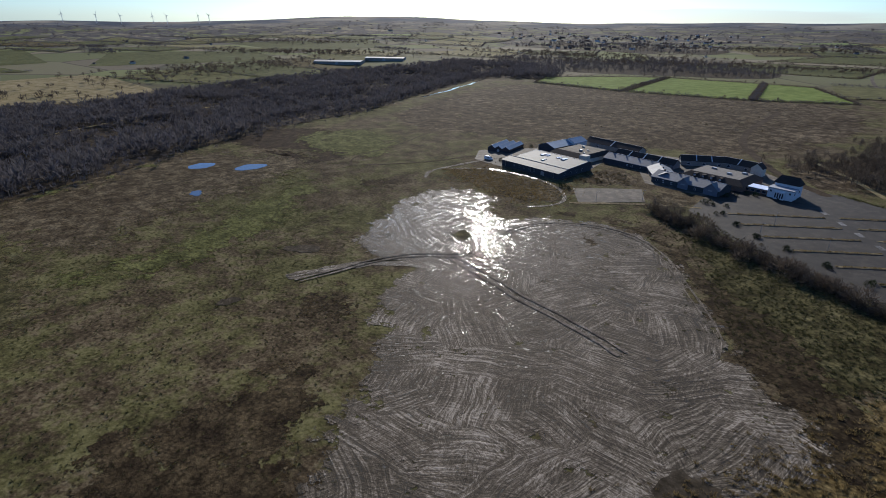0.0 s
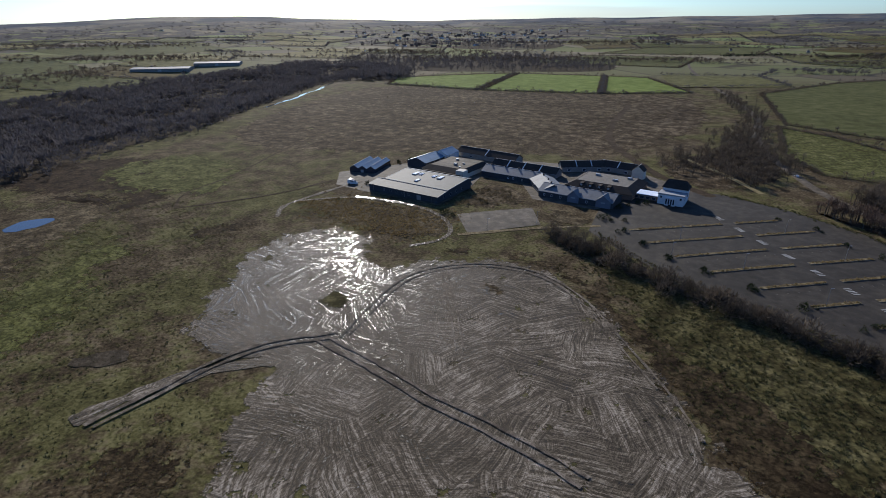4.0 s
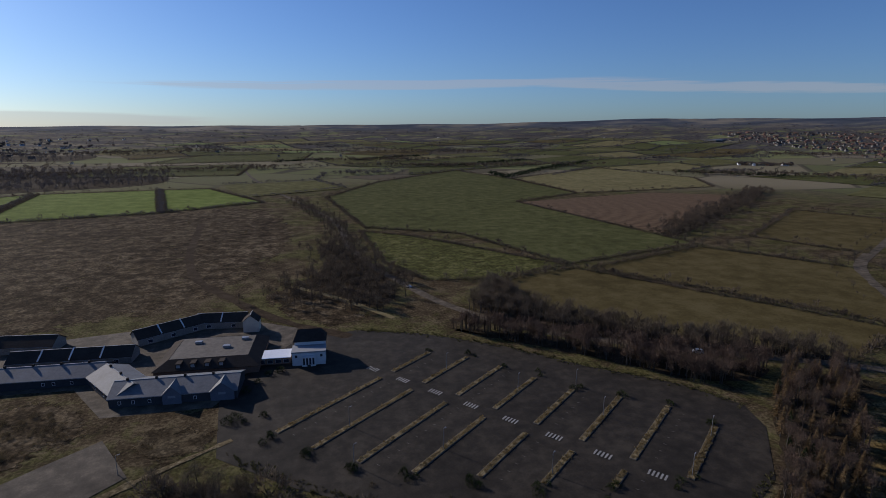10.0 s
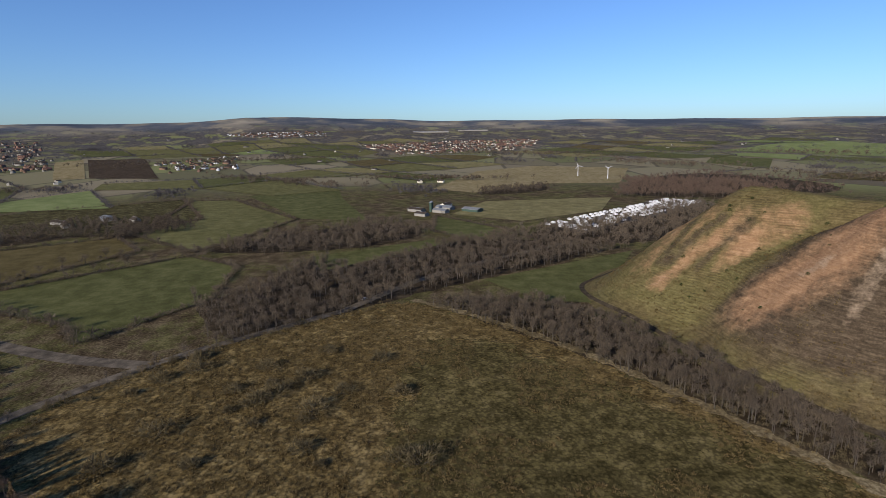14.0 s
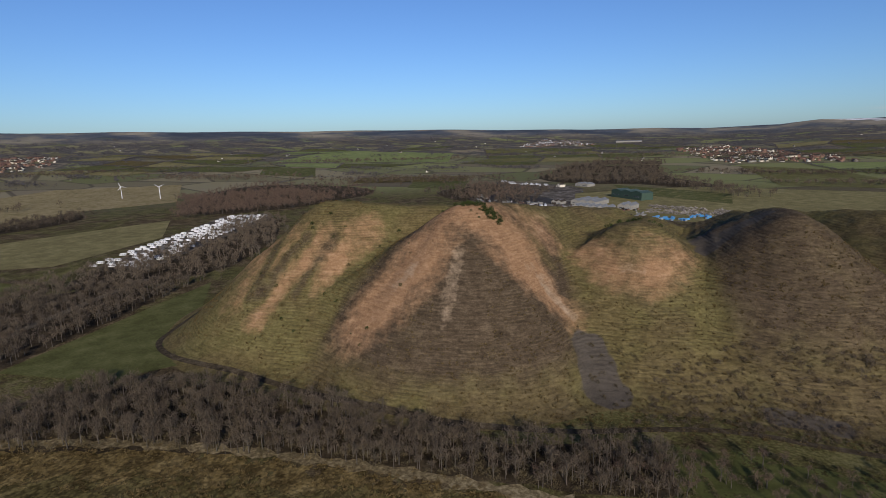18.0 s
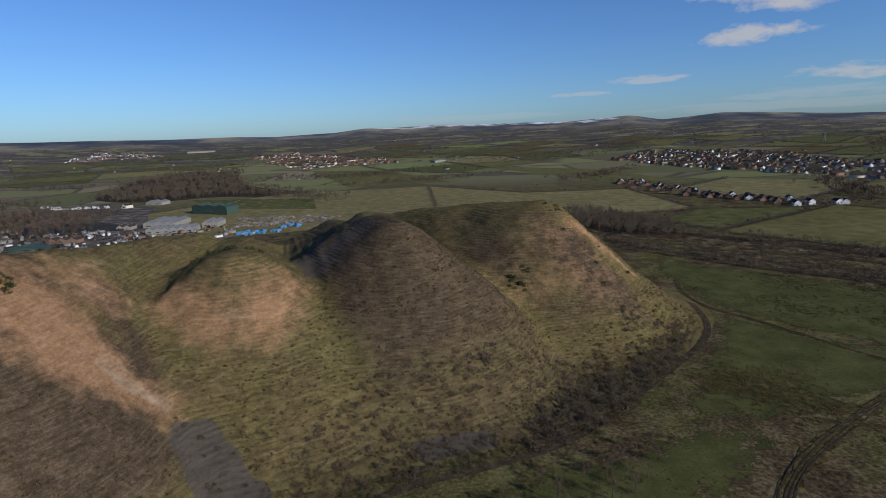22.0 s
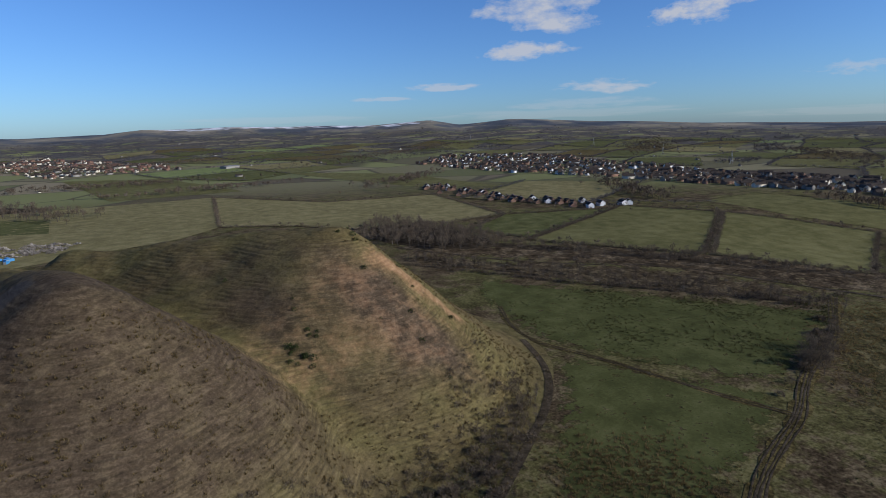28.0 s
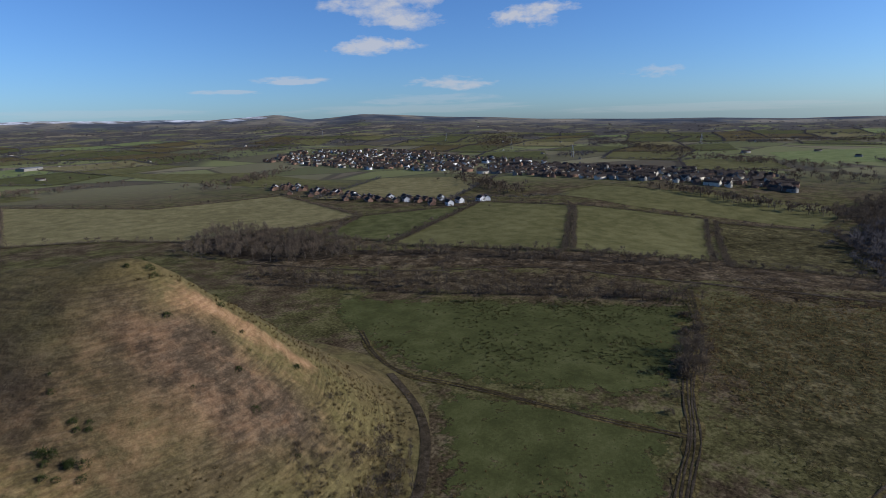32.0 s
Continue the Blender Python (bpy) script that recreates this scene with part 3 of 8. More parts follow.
def heap_parts(x, y):
    """For every heap: its own height field, the distance down from its crest, and the bearing round its apex."""
    out = []
    for ax, ay, ah, bx, by, bh, s, r in BINGS:
        ux, uy = bx - ax, by - ay
        t = np.clip(((x - ax) * ux + (y - ay) * uy) / (ux * ux + uy * uy), 0, 1)
        d = np.hypot(x - ax - t * ux, y - ay - t * uy)
        crest = ah + (bh - ah) * smooth(0, 1, t)
        lean = {75: 0.27, 61: 0.25, 66.5: 0.2}.get(ah, 0)   # the eastern flanks fall more gently
        if lean:
            bearing = np.degrees(np.arctan2(x - ax, y - ay)) % 360
            s = s * (1 - lean * (1 - smooth(0.35, 1.0, np.abs(bearing - 80) / 60)))
        if ah == 69:   # its hidden eastern flank leans back
            L = math.hypot(ux, uy)
            back, side = ((x - ax) * ux + (y - ay) * uy) / L, ((x - ax) * -uy + (y - ay) * ux) / L
            s = s * (1 - 0.36 * smooth(0, 30, side) * smooth(-4, 30, back))
        out.append((crest - s * (np.sqrt(d * d + r * r) - r), d, np.degrees(np.arctan2(x - ax, y - ay)) % 360))
    return out


def heap(x, y, rough=True):
    """The height of the five merged spoil heaps."""
    x, y = np.asarray(x, float), np.asarray(y, float)
    wob = low_noise(x, y, 34, 2.0) * 2.2 + low_noise(x, y, 13, 0.7) * 0.7 if rough else 0
    parts = [p[0] for p in heap_parts(x, y)]
    k = 3.2
    m = np.maximum.reduce(parts)
    h = m + k * np.log(sum(np.exp((p - m) / k) for p in parts))
    h = h + wob * smooth(2, 30, h) * (1 - 0.6 * smooth(58, 70, h))
    if rough:
        a = np.arctan2(x - 150, y + 420) * 57.3
        h = h + (0.35 * np.sin(a * 1.3) * np.sin(a * 0.7 + 1) + 0.12 * np.sin(a * 3.1 + h * 0.09)) * smooth(8, 25, h) * (1 - smooth(52, 64, h))
        h = h + 0.2 * np.sin(h * 1.6 + low_noise(x, y, 17, 0.2) * 3.4 + low_noise(x, y, 6, 0.9) * 1.6) * smooth(4, 12, h) * (1 - smooth(60, 66, h))
    toe = 7.0
    return np.where(h > toe, h, toe * np.exp(np.clip((h - toe) / toe, -8, 0))) - 0.9


def land(x, y):
    """The surface that things stand on."""
    low, high = hgt(x, y), heap(x, y)
    return np.where(high > -0.72, np.maximum(low, high), low)


def mesh_from(name, verts, faces, mat=None, smooth_shade=False):
    me = bpy.data.meshes.new(name)
    me.from_pydata([tuple(v) for v in verts], [], faces)
    if mat:
        me.materials.append(mat)
    if smooth_shade:
        me.polygons.foreach_set("use_smooth", [True] * len(me.polygons))
    me.update()
    return me


def grid_mesh(name, xs, ys, zs, mat):
    """A height field over a rectangular grid, made at one stroke."""
    nx, ny = len(xs), len(ys)
    X, Y = np.meshgrid(xs, ys)
    co = np.stack([X, Y, zs], -1).reshape(-1, 3).astype(np.float32)
    i = np.arange(nx * ny).reshape(ny, nx)
    quads = np.stack([i[:-1, :-1], i[:-1, 1:], i[1:, 1:], i[1:, :-1]], -1).reshape(-1, 4)
    me = bpy.data.meshes.new(name)
    me.vertices.add(len(co))
    me.vertices.foreach_set("co", co.ravel())
    me.loops.add(quads.size)
    me.loops.foreach_set("vertex_index", quads.ravel().astype(np.int32))
    me.polygons.add(len(quads))
    me.polygons.foreach_set("loop_start", np.arange(0, quads.size, 4, dtype=np.int32))
    me.polygons.foreach_set("use_smooth", np.ones(len(quads), bool))
    me.update(calc_edges=True)
    me.materials.append(mat)
    return me


def put_attr(me, name, values):
    a = me.attributes.new(name, "FLOAT", "POINT")
    a.data.foreach_set("value", np.asarray(values, np.float32).ravel())


def graded(lo, hi, step, far, growth=1.055):
    mid = list(np.arange(lo, hi + 0.1, step))
    up, s = [mid[-1]], step
    while up[-1] < far:
        s = min(s * growth, 60)
        up.append(up[-1] + s)
    dn, s = [mid[0]], step
    while dn[-1] > -far:
        s = min(s * growth, 60)
        dn.append(dn[-1] - s)
    return np.array(dn[:0:-1] + mid + up[1:])


gx, gy = graded(-480, 500, 6, 4850), graded(-420, 480, 6, 4850)
GX, GY = np.meshgrid(gx, gy)
me = grid_mesh("ground", gx, gy, hgt(GX, GY), MAT["ground"])
GR = np.hypot(GX - 50, GY)
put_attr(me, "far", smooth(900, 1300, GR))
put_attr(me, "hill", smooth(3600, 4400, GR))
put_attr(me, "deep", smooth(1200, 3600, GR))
GA = np.degrees(np.arctan2(GX - 50, GY)) % 360
put_attr(me, "snow", 0.53 * smooth(4050, 4500, GR) * smooth(178, 183, GA) * smooth(214, 205, GA))
tagged(new("ground", me), "rough brown and olive grassland reaching out to farmland and low hills", "ground", kind="structure")

# the five spoil heaps, one merged mass
hx, hy = np.arange(-125, 435, 1.1), np.arange(-480, -60, 1.1)
HX, HY = np.meshgrid(hx, hy)
parts5 = heap_parts(HX, HY)
owner = np.argmax([p[0] for p in parts5], 0)
owner[owner == 5] = 0
top5 = np.maximum.reduce([p[0] for p in parts5])
share = [np.exp((p[0] - top5) / 5.0) for p in parts5]
share = [v / sum(share) for v in share]
share[0] = share[0] + share[5]
HH = heap(HX, HY, False)
red, grass, pale, slate = (np.zeros_like(HH) for _ in range(4))


def stroke(points, half, amount, soft=0.6):
    """A patch along a line over the ground: full in the middle, fading out at its half width."""
    wx, wy = HX + low_noise(HX, HY, 8, 0.3) * 1.6, HY + low_noise(HX, HY, 9, 1.9) * 1.6
    best = np.full_like(HX, 1e6)
    for (ax, ay), (bx, by) in zip(points, points[1:]):
        ux, uy = bx - ax, by - ay
        t = np.clip(((wx - ax) * ux + (wy - ay) * uy) / (ux * ux + uy * uy), 0, 1)
        best = np.minimum(best, np.hypot(wx - ax - t * ux, wy - ay - t * uy))
    return amount * (1 - smooth(half * (1 - soft), half * (1 + soft), best))


gap = np.sort([p[0] for p in parts5], 0)
gully = (1 - smooth(2, 12, gap[-1] - gap[-2])) * smooth(2, 20, HH)
# grass: what each heap carries, more at the foot and in the gullies
for k, (all_over, foot, foot_high) in enumerate(((0.72, 0.3, 30), (0.08, 0.6, 17), (0.8, 0.1, 30), (0.14, 0.45, 32), (0.62, 0.3, 22))):
    grass += share[k] * (all_over + foot * (1 - smooth(foot_high * 0.3, foot_high, HH)))
for k, much in enumerate((0.5, 0.7, 0.3, 0.4, 0.45)):   # the backs of the crests are grassed over
    grass += much * share[k] * smooth(10, 45, BINGS[k][1] - HY) * smooth(35, 50, HH)
grass += 0.5 * gully + 0.4 * smooth(-330, -390, HY)
grass += 0.5 * share[0] * smooth(54, 66, HH) + stroke([(258, -192), (264, -162), (274, -130), (284, -96)], 9, 0.8)
grass += stroke([(-12, -290), (-32, -277), (-50, -262), (-62, -240)], 15, 0.55) + 0.4 * share[4] * smooth(58, 66, HH)
grass += stroke([(200, -182), (178, -198), (160, -185), (140, -176)], 8, 0.6) - stroke([(230, -150), (205, -140), (180, -150)], 14, 0.3)
grass -= stroke([(-20, -268), (-40, -240)], 9, 0.4)
# burnt orange shale
for points, half, amount in (
        ([(304, -152), (303, -136)], 4, 0.7), ([(303, -132), (309, -104)], 3.5, 0.85), ([(286, -166), (291, -146)], 7, 0.8), ([(289, -142), (281, -124)], 5, 0.6), ([(322, -150), (315, -122)], 4.5, 0.6), ([(345, -152), (336, -130), (330, -112)], 6, 0.6), ([(372, -160), (356, -135)], 7, 0.5),
        ([(224, -165), (230, -152), (231, -140), (239, -126)], 9, 0.9), ([(234, -138), (240, -124), (248, -116)], 9, 0.75), ([(211, -175), (199, -174), (187, -170)], 8, 0.9), ([(187, -170), (178, -170), (165, -172)], 5, 0.8),
        ([(172, -214), (165, -207), (150, -198), (138, -201)], 5.5, 0.9), ([(134, -210), (128, -226)], 6, 0.85), ([(152, -214), (147, -222)], 5, 0.3),
        ([(-22, -279), (-40, -274), (-50, -267)], 3.2, 0.75), ([(20, -255), (-10, -262), (-30, -252)], 14, 0.3)):
    red += stroke(points, half * 1.35, amount * 0.9, 1.0)
red -= 0.7 * stroke([(258, -192), (264, -162), (274, -130), (284, -96)], 8, 1.0)
for points, half in (([(297, -152), (297, -122)], 3.5), ([(312, -146), (316, -116)], 4), ([(330, -140), (322, -112)], 4)):   # dark slips down the first heap
    grass -= stroke(points, half, 0.9, 0.9)
    red -= stroke(points, half, 0.5, 0.9)
red += stroke([(212, -182), (204, -190), (198, -206)], 13, 0.55, 0.8) + stroke([(200, -163), (190, -180)], 9, 0.4, 0.9)
grass -= stroke([(197, -210), (189, -203), (171, -189), (160, -180)], 5, 0.8, 0.8)
red *= smooth(3, 10, HH)
pale += stroke([(212, -184), (202, -196), (196, -224)], 12, 0.12, 0.9) + stroke([(186, -172), (176, -176)], 3.5, 0.5, 0.8) + stroke([(212, -146), (208, -132), (205, -122)], 3.0, 0.58, 0.95) + stroke([(178, -171), (164, -172)], 2.4, 0.75) + stroke([(232, -138), (240, -128)], 3, 0.5) + stroke([(150, -204), (142, -202)], 3, 0.5)
slate += stroke([(118, -250), (106, -258), (96, -262)], 7, 0.9, 0.5) + stroke([(124, -262), (118, -290)], 8, 0.7, 0.5)
grass -= stroke([(-5, -277), (-14, -262), (-20, -249)], 11, 0.6, 0.9) + stroke([(30, -282), (24, -270)], 8, 0.4, 0.9)
# Bare grey shale; the (81, -163) stroke paints a shadowed scarp as dark ground.
slate += stroke([(154, -163), (148, -155), (138, -146)], 8, 1.0, 0.3) + stroke([(146, -146), (138, -144)], 6, 0.6, 0.4) + stroke([(81, -163), (60, -164)], 4.5, 1.0, 0.2) + stroke([(205, -139), (196, -128)], 9, 0.25)
HZ = heap(HX, HY)


def bareness(p):
    """How much orange or grey shale lies open at places on the heaps."""
    i = np.clip(((p[:, 1] - hy[0]) / 1.1).astype(int), 0, len(hy) - 1)
    j = np.clip(((p[:, 0] - hx[0]) / 1.1).astype(int), 0, len(hx) - 1)
    return (red + pale + slate)[i, j]


HEAP_LABELS = ("broad flat-topped shale hill with orange scars and grass", "tall conical shale hill with dark scree and orange streaks", "small round shale hill with a burnt orange face",
               "dark grey-brown conical shale hill with terraced slopes", "steep brown shale hill with a tan grassy shoulder")


def heap_mesh(k):
    """The piece of the merged mass that one heap owns."""
    idx = np.arange(HX.size).reshape(HX.shape)
    quads = np.stack([idx[:-1, :-1], idx[:-1, 1:], idx[1:, 1:], idx[1:, :-1]], -1)[(owner[:-1, :-1] == k) & (HZ[:-1, :-1] > -0.72)]
    used, flat = np.unique(quads.ravel(), return_inverse=True)
    co = np.stack([HX.ravel()[used], HY.ravel()[used], HZ.ravel()[used]], -1).astype(np.float32)
    me = bpy.data.meshes.new("shale_hill")
    me.vertices.add(len(co))
    me.vertices.foreach_set("co", co.ravel())
    me.loops.add(flat.size)
    me.loops.foreach_set("vertex_index", flat.ravel().astype(np.int32))
    me.polygons.add(len(quads))
    me.polygons.foreach_set("loop_start", np.arange(0, flat.size, 4, dtype=np.int32))
    me.polygons.foreach_set("use_smooth", np.ones(len(quads), bool))
    me.update(calc_edges=True)
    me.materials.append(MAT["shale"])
    for name, v in (("red", red), ("grass", grass), ("pale", pale), ("slate", slate)):
        put_attr(me, name, v.ravel()[used])
    return me


for k in range(5):
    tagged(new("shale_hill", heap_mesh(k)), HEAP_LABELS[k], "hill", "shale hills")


# ---------------------------------------------------------------- surfaces laid over the ground


def curved(poly, rounds=3):
    """A closed outline with rounded corners (corner cutting)."""
    for _ in range(rounds):
        out = []
        for (ax, ay), (bx, by) in zip(poly, poly[1:] + poly[:1]):
            out += [(ax * 0.75 + bx * 0.25, ay * 0.75 + by * 0.25), (ax * 0.25 + bx * 0.75, ay * 0.25 + by * 0.75)]
        poly = out
    return poly


def ragged(poly, amount, step, rng):
    out = []
    for (ax, ay), (bx, by) in zip(poly, poly[1:] + poly[:1]):
        n = max(1, int(math.hypot(bx - ax, by - ay) / step))
        for i in range(n):
            t = i / n
            out.append((ax + (bx - ax) * t + rng.uniform(-amount, amount), ay + (by - ay) * t + rng.uniform(-amount, amount)))
    return out


def from_outline(poly, xy):
    """How far places lie from a closed outline."""
    best = np.full(len(xy), 1e6)
    for (ax, ay), (bx, by) in zip(poly, poly[1:] + poly[:1]):
        ux, uy = bx - ax, by - ay
        t = np.clip(((xy[:, 0] - ax) * ux + (xy[:, 1] - ay) * uy) / (ux * ux + uy * uy + 1e-9), 0, 1)
        best = np.minimum(best, np.hypot(xy[:, 0] - ax - t * ux, xy[:, 1] - ay - t * uy))
    return best


def drape(name, poly, mat, label, category, lift=0.12, step=14.0, loose=0.0, over=hgt, kind="structure"):
    """A surface of the ground: an outline cut into a grid and laid on the land."""
    rng = random.Random(len(poly) * 7 + int(abs(poly[0][0])))
    if loose:
        poly = ragged(curved(list(poly), 2), loose, loose * 2.5, rng)
    bm = bmesh.new()
    bm.faces.new([bm.verts.new((x, y, 0)) for x, y in poly])
    bmesh.ops.triangulate(bm, faces=bm.faces[:])
    for axis in (0, 1):
        lo, hi = min(p[axis] for p in poly), max(p[axis] for p in poly)
        st = max(min(step, 6 + loose) if loose else step, (hi - lo) / 55)
        v = lo + st
        while v < hi - 0.01:
            co, no = [0, 0, 0], [0, 0, 0]
            co[axis], no[axis] = v, 1
            bmesh.ops.bisect_plane(bm, geom=bm.verts[:] + bm.edges[:] + bm.faces[:], plane_co=co, plane_no=no)
            v += st
    bm.verts.ensure_lookup_table()
    xy = np.array([v.co[:2] for v in bm.verts])
    for v, z in zip(bm.verts, over(xy[:, 0], xy[:, 1])):
        v.co.z = z + lift * 0.5
    for f in bm.faces:
        if f.normal.z < 0:
            f.normal_flip()
        f.smooth = True
    me = bpy.data.meshes.new(name)
    bm.to_mesh(me)
    bm.free()
    if loose:
        put_attr(me, "rim", 1 - np.clip(from_outline(poly, xy) / (loose * 2.0 + 4), 0, 1))
    me.materials.append(MAT[mat])
    return tagged(new(name, me), label, category, kind=kind)


def ribbon(name, line, width, mat, label, category, lift=0.16, over=hgt, step=8.0, wander=0.0):
    """A road or track of even width along a line, laid on the land."""
    pts = [Vector((x, y)) for x, y in line]
    for _ in range(2):
        out = [pts[0]]
        for a, b in zip(pts, pts[1:]):
            out += [a * 0.75 + b * 0.25, a * 0.25 + b * 0.75]
        pts = out + [pts[-1]]
    fine = []
    for a, b in zip(pts, pts[1:]):
        n = max(1, int((b - a).length / step))
        fine += [a + (b - a) * (i / n) for i in range(n)]
    fine.append(pts[-1])
    verts, faces = [], []
    for i, p in enumerate(fine):
        way = (fine[min(i + 1, len(fine) - 1)] - fine[max(i - 1, 0)]).normalized()
        side = Vector((-way.y, way.x)) * width / 2 * (1 + wander * math.sin(i * 1.7) * math.cos(i * 0.61 + width))
        for k in (-1, -0.33, 0.33, 1):
            q = p + side * k
            verts.append((q.x, q.y, float(over(q.x, q.y)) + lift * 0.55 + (0.03 if abs(k) < 0.5 else 0)))
        if i:
            faces += [(4 * i - 4 + k, 4 * i - 3 + k, 4 * i + 1 + k, 4 * i + k)[::-1] for k in range(3)]
    ob = new(name, mesh_from(name, verts, faces, MAT[mat], True))
    return tagged(ob, label, category, kind="structure")


# ---------------------------------------------------------------- fields, moor, mud, roads
FIELDS = [  # outline, material, label
    ([(66, 630), (155, 575), (207, 428), (362, 470), (309, 782), (449, 857), (440, 1130), (385, 1365), (155, 1120), (40, 900)], "pasture", "large smooth green pasture field beside the road"),
    ([(59, 610), (104, 575), (204, 426), (130, 404), (84, 412), (62, 470)], "moss", "rough yellow-green pasture with scattered bushes"),
    ([(310, 778), (581, 835), (716, 757), (362, 522)], "stubble", "reddish brown ploughed field with drill lines"),
    ([(124, 394), (204, 418), (316, 250), (251, 228), (182, 276), (135, 325)], "umber", "dull umber winter field"),
    ([(217, 412), (354, 457), (420, 362), (345, 272), (322, 256)], "umber", "dull umber winter field with a hedge along it"),
    ([(440, 484), (645, 620), (693, 512), (482, 396)], "umber", "brown-green winter field below the cottage"),
    ([(438, 345), (543, 214), (489, 163), (400, 166), (332, 222), (366, 240)], "pasture", "green grass field bordered by trees"),
    ([(594, 440), (660, 312), (578, 266), (442, 352)], "umber", "dark umber field in front of the farm"),
    ([(452, 860), (748, 884), (839, 1044), (791, 1364), (442, 1128)], "buff", "pale green pasture beyond the ploughed field"),
    ([(712, 500), (880, 560), (1010, 330), (770, 250), (672, 312)], "dull", "grey-green pasture behind the farm"),
    ([(984, 308), (974, 242), (734, 131), (598, 190), (560, 215), (670, 300)], "olive", "dark green winter field"),
    ([(1034, 229), (1106, 70), (935, 66), (700, 40), (740, 125)], "pasture", "green pasture by the cattle farm"),
    ([(512, 104), (562, -16), (540, -27), (458, 96)], "pasture", "narrow green paddock between woods"),
    ([(717, -48), (574, -113), (546, -52), (608, -22)], "pasture", "bright green paddock by the farm"),
    ([(838, -150), (826, -360), (700, -276), (644, -141), (720, -70)], "buff", "grazed field beside the caravan yard"),
    ([(1046, -107), (1468, -310), (1589, -520), (1423, -742), (1046, -501), (1077, -343), (957, -166)], "pale", "pale straw-coloured rough grazing with wind turbines"),
    ([(1904, -1440), (2024, -1736), (2027, -2081), (1496, -2207), (1205, -1696), (1553, -1612)], "fargreen", "smooth green far field"),
    ([(402, -22), (462, -180), (410, -138), (384, -100), (376, -88), (330, -80), (345, -45)], "pasture", "green meadow at the foot of the spoil heap"),
    ([(-140, -400), (-172, -352), (-266, -222), (-292, -222), (-234, -204), (-160, -182), (-140, -205), (-104, -262), (-110, -330)], "damp", "green damp meadow with rush tussocks"),
    ([(-98, -262), (-134, -208), (-152, -176), (-60, -150), (-8, -160), (-48, -200), (-76, -230)], "damp", "green meadow crossed by muddy wheel tracks"),
    ([(-262, -478), (-504, -581), (-549, -471), (-339, -346)], "olive", "olive winter field above the river bank"),
    ([(-555, -468), (-598, -326), (-393, -248), (-345, -342)], "olive", "olive winter field with a hedge along it"),
    ([(-588, -312), (-635, -211), (-489, -156), (-439, -150), (-386, -234)], "dull", "dull green field in long tree shadow"),
    ([(-245, -561), (-339, -623), (-481, -571), (-270, -487)], "pasture", "small green field below the houses"),
    ([(-55, -1097), (-195, -898), (-376, -876), (-339, -628), (-262, -615), (-142, -640), (-96, -700), (-18, -753)], "buff", "broad sloping grey-green field"),
    ([(-18, -753), (30, -700), (180, -640), (330, -640), (420, -900), (250, -1100), (-55, -1097)], "buff", "pale grass field behind the spoil heaps"),
    ([(-305, -1619), (-540, -1331), (-535, -902), (-406, -1031)], "olive", "dark winter field near the town"),
    ([(-1588, -517), (-1865, -304), (-1391, -253), (-1323, -406)], "fargreen", "smooth green far field"),
    ([(-740, -540), (-800, -245), (-722, -222), (-640, -226), (-600, -420), (-620, -540)], "olive", "olive field beside the town"),
    ([(-535, 758), (-585, 862), (-515, 950), (-412, 1046), (-362, 756)], "bright", "bright green field with a hedge of round trees"),
    ([(-352, 757), (-404, 1046), (-236, 1064), (-176, 796)], "bright", "bright green field with a hedge of round trees"),
    ([(-168, 798), (-228, 1064), (-152, 1066), (-54, 868)], "bright", "bright green field with a hedge of round trees"),
    ([(-925, 6), (-915, 148), (-976, 245), (-1170, 214), (-1223, 188), (-1190, 40), (-1100, -120), (-960, -140)], "pale", "tan rough grassland on the far side of the valley"),
    ([(-520, 1350), (-430, 1650), (-120, 1660), (-130, 1330)], "pasture", "far green field with hedges"),
    ([(-420, 1750), (-300, 2100), (60, 2150), (20, 1780)], "pasture", "far green field with hedges"),
    ([(-1450, 250), (-1900, 420), (-1700, 800), (-1330, 700)], "pasture", "far green pasture on the valley side"),
    ([(1534, 758), (1553, 692), (2224, 957), (2136, 1012)], "pale", "pale stubble square on the rise"),
    ([(1555, 684), (1512, 510), (2257, 763), (2228, 945)], "soil", "dark ploughed square on the rise"),
    ([(1028, -117), (1203, -229), (1312, -470), (1090, -400), (1066, -345), (1010, -180)], "pale", "pale rough grazing beyond the cattle farm"),
    ([(1469, -1024), (1649, -1187), (1500, -1289), (1243, -1041)], "pasture", "green field beyond the caravan wood"),
    ([(797, -887), (911, -1074), (752, -1078), (662, -898)], "pasture", "green field beside the works yard"),
    ([(328, -925), (406, -1091), (171, -990), (157, -840)], "pasture", "green field behind the works yard"),
    ([(224, -1752), (-3, -1633), (-60, -1450), (-118, -1174), (104, -1170), (164, -1492)], "olive", "olive field beyond the works"),
    ([(-1500, -250), (-2100, -300), (-2200, 250), (-1600, 200)], "pasture", "far green pasture on the valley side"),
    ([(-1700, 900), (-2300, 950), (-2000, 1500), (-1500, 1300)], "pasture", "far green pasture on the valley side"),
]
for poly, mat, label in FIELDS:
    far = max(math.hypot(x, y) for x, y in poly)
    drape("field", poly, mat, label, "field", lift=0.1 + far * 0.00045, step=18, loose=2.5 if mat == "damp" else 0.0)

